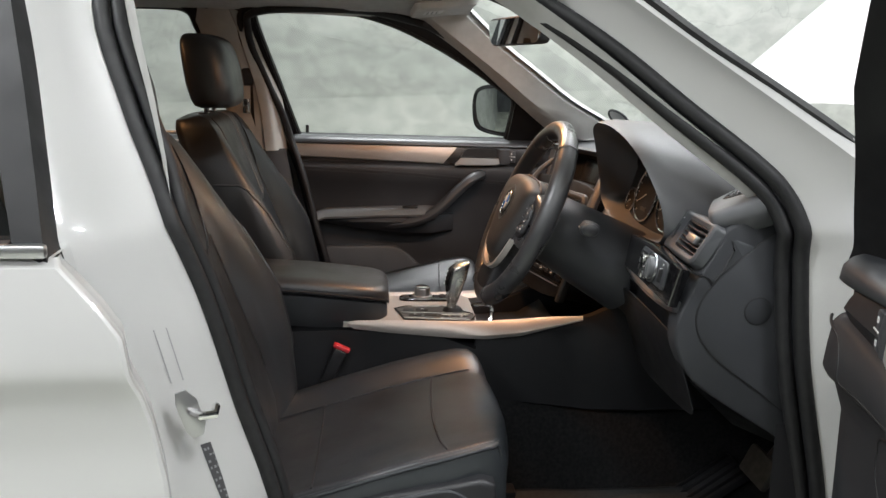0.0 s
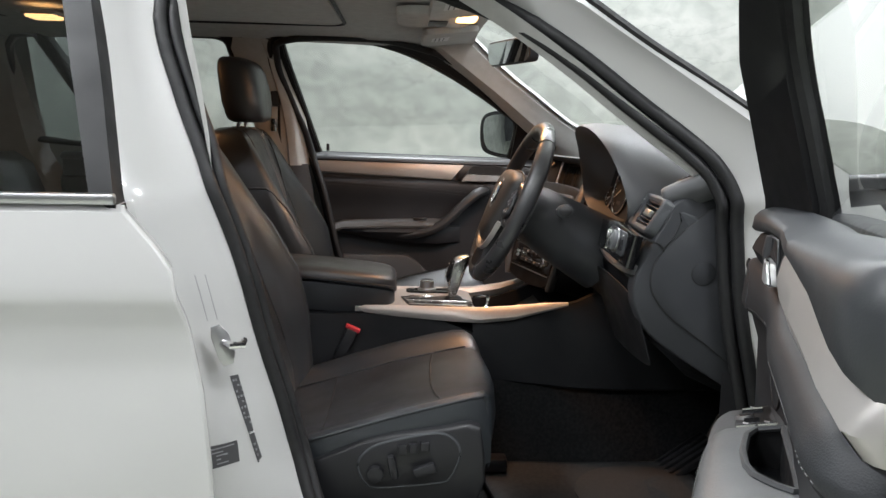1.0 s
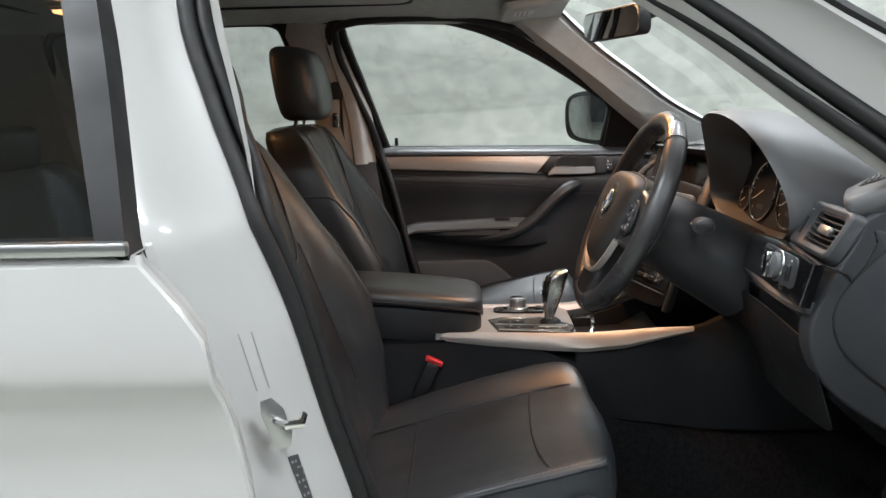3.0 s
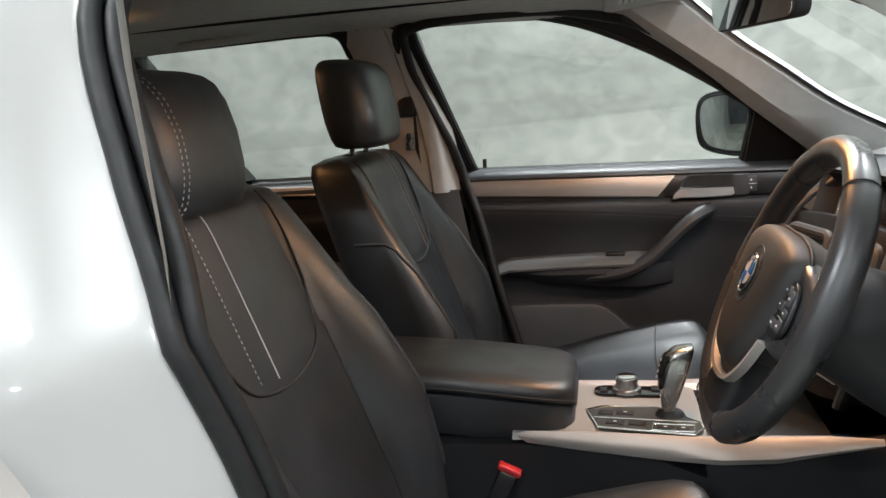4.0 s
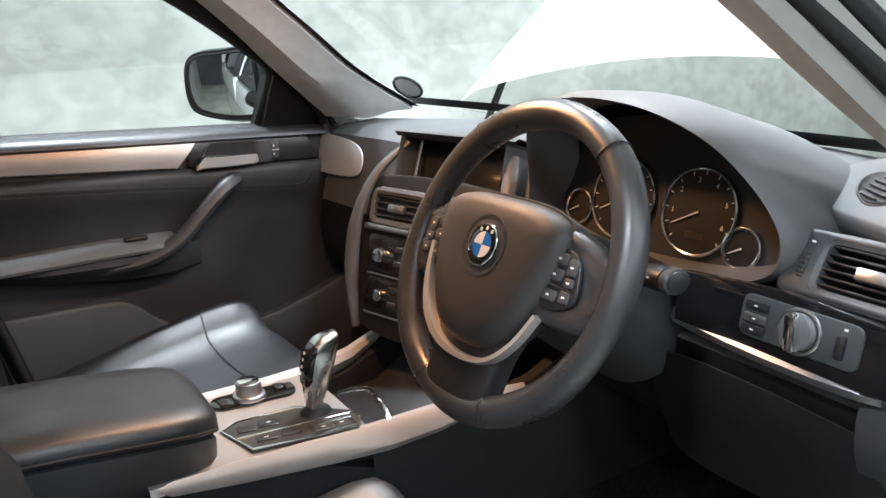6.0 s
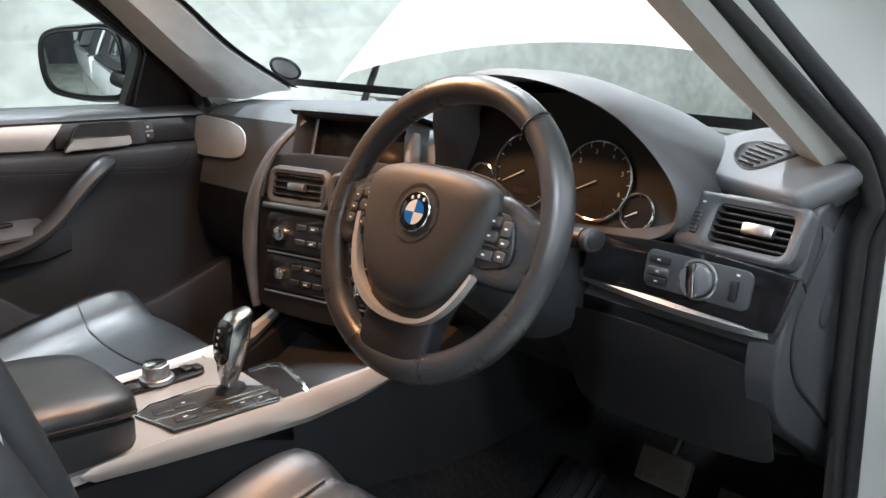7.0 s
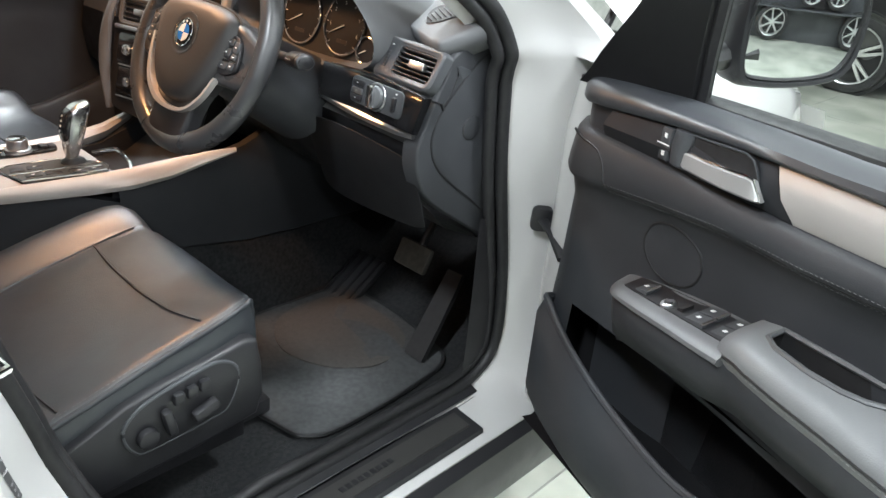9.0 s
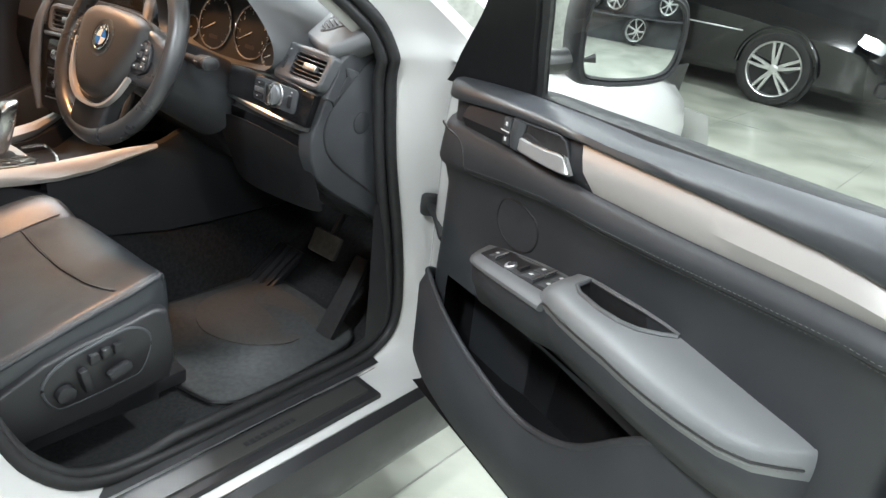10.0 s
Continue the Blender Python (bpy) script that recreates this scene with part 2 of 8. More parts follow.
def slab(outline, frame_m, depth, r=0.0, seg=2, bm=None):
    """A plate: a 2D outline in the xy-plane of frame_m, depth thick along its z, upper edges rounded by r."""
    n = len(outline)
    cx, cy = sum(p[0] for p in outline) / n, sum(p[1] for p in outline) / n
    rows = [[frame_m @ Vector((x, y, 0)) for x, y in outline]]
    if r:
        rows.append([frame_m @ Vector((x, y, depth - r)) for x, y in outline])
        size = max(max(abs(p[0] - cx) for p in outline), 1e-4), max(max(abs(p[1] - cy) for p in outline), 1e-4)
        for k in range(1, seg + 1):
            a = math.pi / 2 * k / seg
            ix, iy = 1 - r * (1 - math.cos(a)) / size[0], 1 - r * (1 - math.cos(a)) / size[1]
            rows.append([frame_m @ Vector((cx + (x - cx) * ix, cy + (y - cy) * iy, depth - r + r * math.sin(a))) for x, y in outline])
    else:
        rows.append([frame_m @ Vector((x, y, depth)) for x, y in outline])
    return loft(rows, closed=True, caps=True, bm=bm)


def rounded(w, h, r, seg=4):
    """A rounded rectangle's outline about the origin."""
    out = []
    for cx, cy, a0 in ((w / 2 - r, h / 2 - r, 0), (-w / 2 + r, h / 2 - r, 90), (-w / 2 + r, -h / 2 + r, 180), (w / 2 - r, -h / 2 + r, 270)):
        for k in range(seg + 1):
            a = radians(a0 + 90 * k / seg)
            out.append((cx + r * math.cos(a), cy + r * math.sin(a)))
    return out


def circle(r, n=24):
    return [(r * math.cos(2 * math.pi * k / n), r * math.sin(2 * math.pi * k / n)) for k in range(n)]


def facing(place, normal, up=(0, 0, 1)):
    """A frame at place whose z is the normal and whose y is as near to up as can be."""
    z = Vector(normal).normalized()
    x = Vector(up).cross(z)
    x = (x if x.length > 1e-4 else Vector((0, 1, 0)).cross(z)).normalized()
    y = z.cross(x)
    return Matrix.Translation(place) @ Matrix((x, y, z)).transposed().to_4x4()


def disc(place, normal, r, depth, bevel=0.0, n=24, bm=None):
    return slab(circle(r, n), facing(place, normal), depth, bevel, bm=bm)


def dashes(points, length, gap, r, bm=None):
    """Short stitches along a line."""
    bm = bm or bmesh.new()
    pts = [Vector(p) for p in points]
    total = sum((b - a).length for a, b in zip(pts, pts[1:]))
    n = max(2, int(total / (length + gap)))
    line = even(pts, 2 * n + 1)
    for i in range(n):
        tube([line[2 * i], line[2 * i].lerp(line[2 * i + 1], 2 * length / (length + gap) if length < gap else 1.0)], r, 4, bm=bm)
    return bm

# ---- the room ----
WALL_Y = 1.72


def marble_material(name, lift=1.0):
    m = principled(name, (0.5, 0.52, 0.47), 0.22, 0, 0.35)
    nt = m.node_tree
    b = nt.nodes["Principled BSDF"]
    tc = nt.nodes.new("ShaderNodeTexCoord")
    big, fine = nt.nodes.new("ShaderNodeTexNoise"), nt.nodes.new("ShaderNodeTexNoise")
    vein = nt.nodes.new("ShaderNodeTexNoise")
    mp = nt.nodes.new("ShaderNodeMapping")
    mp.inputs["Rotation"].default_value = (0, radians(24), 0)
    mp.inputs["Scale"].default_value = (0.8, 1, 1.1)
    for n, s, d, w in ((big, 2.2, 9, 0.5), (fine, 13, 12, 0.4), (vein, 2.3, 12, 0.5)):
        n.inputs["Scale"].default_value, n.inputs["Detail"].default_value, n.inputs["Distortion"].default_value = s, d, w
        nt.links.new(mp.outputs["Vector"], n.inputs["Vector"])
    nt.links.new(tc.outputs["Object"], mp.inputs["Vector"])
    r1 = nt.nodes.new("ShaderNodeValToRGB")
    r1.color_ramp.elements[0].position, r1.color_ramp.elements[1].position = 0.36, 0.66
    r1.color_ramp.elements[0].color, r1.color_ramp.elements[1].color = (0.42 * lift, 0.435 * lift, 0.402 * lift, 1), (0.55 * lift, 0.563 * lift, 0.525 * lift, 1)
    r2 = nt.nodes.new("ShaderNodeValToRGB")
    r2.color_ramp.elements[0].position, r2.color_ramp.elements[1].position = 0.38, 0.62
    r2.color_ramp.elements[0].color, r2.color_ramp.elements[1].color = (0.87, 0.87, 0.87, 1), (1.06, 1.06, 1.06, 1)
    r3 = nt.nodes.new("ShaderNodeValToRGB")
    for p, c in ((0.4955, 1.0), (0.5, 0.55), (0.5045, 1.0)):
        e = r3.color_ramp.elements.new(p)
        e.color = (c, c, c, 1)
    r3.color_ramp.elements[0].color = (1, 1, 1, 1)
    nt.links.new(big.outputs["Fac"], r1.inputs["Fac"])
    nt.links.new(fine.outputs["Fac"], r2.inputs["Fac"])
    nt.links.new(vein.outputs["Fac"], r3.inputs["Fac"])
    mul = [nt.nodes.new("ShaderNodeMix") for _ in range(2)]
    for x in mul:
        x.data_type, x.blend_type = "RGBA", "MULTIPLY"
        x.inputs["Factor"].default_value = 1.0
    mul[1].inputs["Factor"].default_value = 0.30
    nt.links.new(r1.outputs["Color"], mul[0].inputs["A"])
    nt.links.new(r2.outputs["Color"], mul[0].inputs["B"])
    nt.links.new(mul[0].outputs["Result"], mul[1].inputs["A"])
    nt.links.new(r3.outputs["Color"], mul[1].inputs["B"])
    nt.links.new(mul[1].outputs["Result"], b.inputs["Base Color"])
    add_bump(m, "noise", 1.4, 0.25, 0.03, 2, (0.7, 1, 1.2))
    return m


MARBLE, MARBLE_PALE = marble_material("marbled_wall_sheet"), marble_material("pale_marbled_wall_sheet", 1.13)
FLOOR = add_bump(add_noise(principled("polished_screed", (0.46, 0.47, 0.40), 0.26, 0, 0.2), 1.7, (0.33, 0.345, 0.295), (0.53, 0.54, 0.465), 9, 0.35), "noise", 5, 0.08, 0.01)
FLOOR_JOINT = principled("grey_floor_joint", (0.26, 0.265, 0.235), 0.7)
DARK_WALL = add_noise(principled("dark_grey_wall_paint", (0.05, 0.052, 0.055), 0.6), 2.0, (0.035, 0.037, 0.04), (0.065, 0.067, 0.07))
CEILING = add_noise(principled("white_ceiling_paint", (0.7, 0.7, 0.69), 0.8), 2.0, (0.66, 0.66, 0.65), (0.74, 0.74, 0.73))
X0, X1, Y0, Y1 = -7.0, 9.6, -8.5, 6.0
WALL_END = 6.0


def structure(name, bm, mat, label):
    return solo(name, bm, mat, (0, 0, 0), label, name.split("_")[0], kind="structure")


MX, MY = (X0 + X1) / 2, (Y0 + Y1) / 2
floor_ob = structure("floor", box((MX, MY, -0.1), (X1 - X0, Y1 - Y0, 0.2), 0), FLOOR, "polished grey-green screed floor with fine joints")
bm = bmesh.new()
for k in range(14):
    box((X0 + 0.93 + 1.2 * k, MY, 0.001), (0.005, Y1 - Y0 - 0.02, 0.002), 0, bm=bm)
for k in range(12):
    box((MX, Y0 + 0.47 + 1.2 * k, 0.0012), (X1 - X0 - 0.02, 0.005, 0.002), 0, bm=bm)
joints = part("joint", bm, FLOOR_JOINT, floor_ob)
tall = CEILING_Z + 0.2
north = structure("wall_north", box(((X0 + WALL_END) / 2, WALL_Y + 0.1, CEILING_Z / 2), (WALL_END - X0, 0.2, tall), 0), MARBLE, "glossy marbled grey-green wall beside the car")
structure("wall_south", box((MX, Y0 - 0.1, CEILING_Z / 2), (X1 - X0 + 0.4, 0.2, tall), 0), DARK_WALL, "dark grey painted showroom wall")
structure("wall_far", box((MX, Y1 + 0.1, CEILING_Z / 2), (X1 - X0 + 0.4, 0.2, tall), 0), DARK_WALL, "dark grey painted showroom wall")
structure("wall_east", box((X1 + 0.1, MY, CEILING_Z / 2), (0.2, Y1 - Y0, tall), 0), DARK_WALL, "dark grey painted showroom wall")
structure("wall_west", box((X0 - 0.1, MY, CEILING_Z / 2), (0.2, Y1 - Y0, tall), 0), DARK_WALL, "dark grey painted showroom wall")
structure("ceiling", box((MX, MY, CEILING_Z + 0.1), (X1 - X0 + 0.4, Y1 - Y0 + 0.4, 0.2), 0), CEILING, "white painted showroom ceiling")
# marbled sheets on the wall, in two courses, not quite flat
for course, (z0, z1) in enumerate(((0.0, 1.225), (1.225, 2.45), (2.45, 3.28))):
    for k in range(10):
        xa = X0 + 0.05 + 1.28 * k + (0.42, 0.05, 0.66)[course]
        xb = min(xa + 1.28, WALL_END - 0.01)
        rows = []
        tilt = random.uniform(-0.004, 0.004)
        for i in range(13):
            x = xa + (xb - xa) * i / 12
            row = []
            for j in range(9):
                z = z0 + (z1 - z0) * j / 8
                wave = 0.004 * math.sin(2.1 * x + 1.7 * course) * math.sin(3.7 * z + k) + 0.0025 * math.sin(7.3 * x + 2.0 * z)
                row.append((x, WALL_Y - 0.012 - 0.002 * (course == 0) + wave + tilt * (j / 8 - 0.5), z + 0.040 * (x + 0.15) * (0 < j < 8 or (j == 8 and course == 0) or (j == 0 and course == 1)) * (1 if course < 2 else 0)))
            rows.append(row)
        part("wall_sheet", loft(rows), MARBLE_PALE if course == 0 else MARBLE, north)
# narrow folds in the sheets
for xa, za, xb, zb in ((-0.77, 1.623, -0.59, 1.613), (-0.50, 1.561, -0.34, 1.554), (-0.50, 1.518, 0.04, 1.394), (0.04, 1.394, 0.25, 1.388), (-0.60, 1.153, -0.31, 1.146), (0.05, 1.141, 0.27, 1.134), (0.015, 1.445, 0.178, 1.432), (0.62, 1.18, 0.95, 1.172), (-0.1, 1.64, 0.4, 1.60)):
    n = 14
    part("sheet_fold", tube([(xa + (xb - xa) * k / n, WALL_Y - 0.0140, za + (zb - za) * k / n + 0.004 * math.sin(0.9 * k + 9 * xa) * math.sin(math.pi * k / n)) for k in range(n + 1)], [0.0003 + 0.0007 * math.sin(math.pi * k / n) for k in range(n + 1)], 8), MARBLE, north)
for lx, ly, watts in LAMP_SPOTS:
    lamp = thing("ceiling_lamp", (lx, ly, CEILING_Z), "flat white rectangular ceiling lamp, switched on", "ceiling lamp", "ceiling lamps")
    part("housing", box((lx, ly, CEILING_Z - 0.015), (0.58, 0.30, 0.03), 0.004), ALU, lamp)
    part("diffuser", box((lx, ly, CEILING_Z - 0.034), (0.50, 0.22, 0.008), 0.002), CEIL_GLOW, lamp)

# ---- car body ----
HINGE = (0.632, -0.864, 0.4)
DOOR_OPEN = 67.0
DOOR_IN = 0.015


def ysurf(z):
    """Half width of the outer skin at a height."""
    return 0.905 if z <= 1.12 else 0.905 - 0.55 * (z - 1.12)


# The front door opening, from the roof forwards and round: its edge, and the outer edge of the painted frame.
OPENING = [(-0.50, 1.53), (-0.2, 1.545), (-0.03, 1.52), (0.09, 1.478), (0.225, 1.393), (0.342, 1.297), (0.428, 1.228), (0.472, 1.183), (0.498, 1.135), (0.510, 1.08), (0.534, 0.91),
           (0.592, 0.66), (0.602, 0.50), (0.54, 0.43), (0.40, 0.41), (0.0, 0.41), (-0.15, 0.43), (-0.245, 0.50), (-0.290, 0.605), (-0.318, 0.71), (-0.352, 0.83),
           (-0.385, 0.97), (-0.412, 1.06), (-0.452, 1.17), (-0.498, 1.28), (-0.545, 1.43)]
FRAME_OUT = [(-0.57, 1.60), (-0.2, 1.615), (0.05, 1.585), (0.20, 1.49), (0.325, 1.395), (0.427, 1.325), (0.521, 1.258), (0.60, 1.20), (0.66, 1.15), (0.70, 1.08), (0.73, 0.91),
             (0.74, 0.66), (0.74, 0.47), (0.70, 0.40), (0.40, 0.395), (0.0, 0.395), (-0.38, 0.395), (-0.47, 0.50), (-0.475, 0.62), (-0.48, 0.76), (-0.49, 0.862),
             (-0.51, 0.97), (-0.535, 1.04), (-0.545, 1.12), (-0.575, 1.25), (-0.62, 1.43)]
NRING = 100


def leaning(y0, z, slope=0.55):
    return y0 if z <= 1.12 else y0 - slope * (z - 1.12)


INSET = [(0.45, 1.0), (0.62, 1.48), (0.75, 1.48), (0.90, 1.41), (1.02, 1.35), (1.10, 1.28), (1.17, 1.20), (1.24, 1.10), (1.32, 0.98), (1.42, 0.86), (1.6, 0.82)]


def inset(z, x=-1.0):
    """How much deeper than usual the edge of the opening lies: at the middle pillar, and less so at the windscreen pillar."""
    if x > 0:
        return 1.0 - 0.27 * max(0.0, min(1.0, (z - 1.08) / 0.12)) * min(1.0, x / 0.15)
    if z <= INSET[0][0]:
        return 1.0
    for (z0, v0), (z1, v1) in zip(INSET, INSET[1:]):
        if z <= z1:
            return v0 + (v1 - v0) * (z - z0) / (z1 - z0)
    return 0.82


def ring_rows(s, inner, outer, steps):
    """Rows of a frame between two outlines; steps: (share of the way, how far inside the outer skin)."""
    a, b = spline([(x, 0, z) for x, z in inner], NRING, True), spline([(x, 0, z) for x, z in outer], NRING, True)
    rows = []
    for share, deep in steps:
        row = []
        for p, q in zip(a, b):
            x, z = p.x + (q.x - p.x) * share, p.z + (q.z - p.z) * share
            sunk = 0.034 * max(0.0, min(1.0, share / 0.35)) * max(0.0, min(1.0, (-0.20 - x) / 0.10))
            row.append((x, s * (ysurf(z) - deep * (1 - share) * inset(z, x) - deep * share - sunk), z))
        rows.append(row)
    return rows


def car_body():
    car = thing("car_body", (0.0, 0.0, 0.0), "glossy white SUV body with its bonnet open", "car")
    for s in (-1, 1):
        side = part("side_frame", loft(ring_rows(s, OPENING, FRAME_OUT, [(-0.10, 0.145), (0.0, 0.128), (0.08, 0.118), (0.26, 0.085), (0.50, 0.06), (0.75, 0.018), (1.0, 0.008)]), closed=True), PAINT, car)
        line = spline([(x, 0, z) for x, z in OPENING], 120, True)
        for nm, first, deep, r, lb in (("door_seal", 0.012, 0.136, 0.0120, "black rubber door seal"), ("seal_lip", 0.033, 0.150, 0.0115, "inner lip of the door seal")):
            path = []
            for k, p in enumerate(line):
                d = (line[(k + 1) % 120] - line[k - 1]).normalized()
                go = first - (0.011 if nm == "seal_lip" else 0.0) * max(0.0, min(1.0, (1.2 - p.z) / 0.1)) * (p.x < 0)
                path.append((p.x + go * d.z, s * (ysurf(p.z) - deep * inset(p.z, p.x)), p.z - go * d.x))
            part(nm, tube(path, r, 10, True, up=(0, 1, 0)), RUBBER, car, lb)
        # black sill cladding below the painted frame
        rows = [[(x, s * y, z) for x in (0.76, 0.4, 0.0, -0.4, -0.9, -1.3)] for y, z in ((0.90, 0.395), (0.925, 0.385), (0.935, 0.34), (0.93, 0.27), (0.89, 0.20), (0.80, 0.19))]
        part("sill_cladding", loft(rows), PLASTIC_DARK, car, "black plastic sill cladding")
        # front fender, rounding inwards to the nose
        rows = []
        for x, yo, zt in ((0.70, 0.905, 1.085), (0.78, 0.91, 1.075), (1.0, 0.925, 1.055), (1.3, 0.935, 1.03), (1.55, 0.925, 1.005), (1.75, 0.89, 0.975), (1.88, 0.83, 0.935), (1.96, 0.74, 0.885), (2.0, 0.60, 0.84)):
            rows.append([(x, s * (yo - d), zt - h) for d, h in ((0.16, -0.012), (0.12, 0.0), (0.06, 0.012), (0.02, 0.05), (0.0, 0.12), (0.0, 0.25), (0.01, 0.45), (0.03, 0.62))])
        part("front_fender", loft(rows), PAINT, car)
        rows = [[(x, s * y, z) for x in (0.68, 1.0, 1.5, 2.0)] for y, z in ((0.76, 1.0), (0.75, 0.92), (0.74, 0.8))]
        part("inner_fender", loft(rows), PLASTIC_DARK, car)
        if s < 0:
            near = side
        # rear quarter
        rows = []
        for x, k in ((-1.19, 0.0), (-1.6, 0.0), (-1.95, 0.02), (-2.15, 0.06), (-2.24, 0.14)):
            rows.append([(x, s * (y - k), z) for y, z in ((0.70, 1.52), (0.76, 1.42), (0.87, 1.14), (0.915, 1.09), (0.93, 0.98), (0.915, 0.90), (0.925, 0.62), (0.90, 0.40))])
        bm = loft(rows)
        if s > 0:
            bmesh.ops.delete(bm, geom=[fc for fc in bm.faces if fc.calc_center_median().z > 1.12 and fc.calc_center_median().x > -1.62], context="FACES")
        part("rear_quarter", bm, PAINT, car)
        if s > 0:
            light = [(-1.285, 1.505), (-1.355, 1.500), (-1.385, 1.47), (-1.40, 1.40), (-1.42, 1.28), (-1.40, 1.16), (-1.125, 1.13)]
            pane = loft([[(x, leaning(0.80, z) + d, z) for x, z in light] for d in (0.0, 0.004)], closed=True, caps=True)
            part("quarter_light", pane, GLASS, car, "small fixed rear side window").visible_shadow = False
            part("quarter_frame", tube([(x, leaning(0.79, z), z) for x, z in light], 0.014, 8, True, up=(0, 1, 0)), BLACK_TRIM, car, "black frame of the rear side window")
            part("quarter_panel", loft([[(x, leaning(y, z), z) for x, z in light[2:6]] + [] for y in (0.80,)] + [[(-1.62, leaning(0.80, z), z) for x, z in light[2:6]]]), PAINT, car)
    rows = [[(x, y, z) for y in (-0.86, -0.6, 0.0, 0.6, 0.86)] for x, z in ((-1.95, 1.58), (-2.12, 1.35), (-2.22, 1.08), (-2.26, 0.95), (-2.28, 0.60), (-2.24, 0.38))]
    part("tailgate", loft(rows), PAINT, car)
    rows = [[(x - 0.22 * abs(y) ** 2, y, z) for y in (-0.90, -0.6, -0.3, 0.0, 0.3, 0.6, 0.90)] for x, z in ((2.10, 0.86), (2.17, 0.74), (2.19, 0.55), (2.12, 0.30))]
    part("front_bumper", loft(rows), PAINT, car)
    # roof skin and headliner
    rows = []
    for x, z in ((0.10, 1.545), (-0.1, 1.60), (-0.5, 1.64), (-1.0, 1.65), (-1.5, 1.635), (-1.95, 1.58)):
        rows.append([(x, y, z - 0.05 * (y / 0.66) ** 2) for y in [0.66 * (k / 8 - 1) for k in range(17)]])
    part("roof", loft(rows), PAINT, car)
    return car, near


car, NEAR_FRAME = car_body()
# windscreen, pillars, lining
SCREEN_SIDE = [(0.64, 0.845, 1.165), (0.521, 0.815, 1.255), (0.427, 0.78, 1.322), (0.325, 0.742, 1.392), (0.20, 0.69, 1.487), (0.10, 0.64, 1.55)]
SCREEN_MID = [(1.02, 0, 1.12), (0.80, 0, 1.245), (0.64, 0, 1.325), (0.50, 0, 1.395), (0.30, 0, 1.50), (0.17, 0, 1.565)]


def screen_rows(shrink=1.0, drop=0.0):
    rows = []
    for a, b in zip(SCREEN_SIDE, SCREEN_MID):
        row = []
        for k in range(17):
            v = (k / 8 - 1) * shrink
            row.append((b[0] + (a[0] - b[0]) * v * v - drop * 0.6, a[1] * v, b[2] + (a[2] - b[2]) * v * v - drop))
        rows.append(row)
    return rows


part("windscreen", loft(screen_rows(0.985)), GLASS, car, "clear laminated windscreen")
car.children[-1].visible_shadow = False
edge = [screen_rows(1.0)[k][0] for k in range(6)]
for s in (1, -1):
    part("windscreen_seal", tube([(x, -s * y, z) for x, y, z in spline(edge, 30)], 0.008, 6), RUBBER, car)
foot = screen_rows(0.985, 0.004)
band = [[Vector(p).lerp(Vector(q), f) for p, q in zip(foot[0], foot[1])] for f in (0.0, 0.10, 0.22)]
part("screen_band", loft(band), RUBBER, car, "black border along the windscreen base")
part("cowl", loft([[(x, y, z) for y in (-0.84, -0.5, 0, 0.5, 0.84)] for x, z in ((0.95, 1.115), (1.10, 1.09), (1.25, 1.0))]), PLASTIC_DARK, car, "black plastic windscreen cowl")

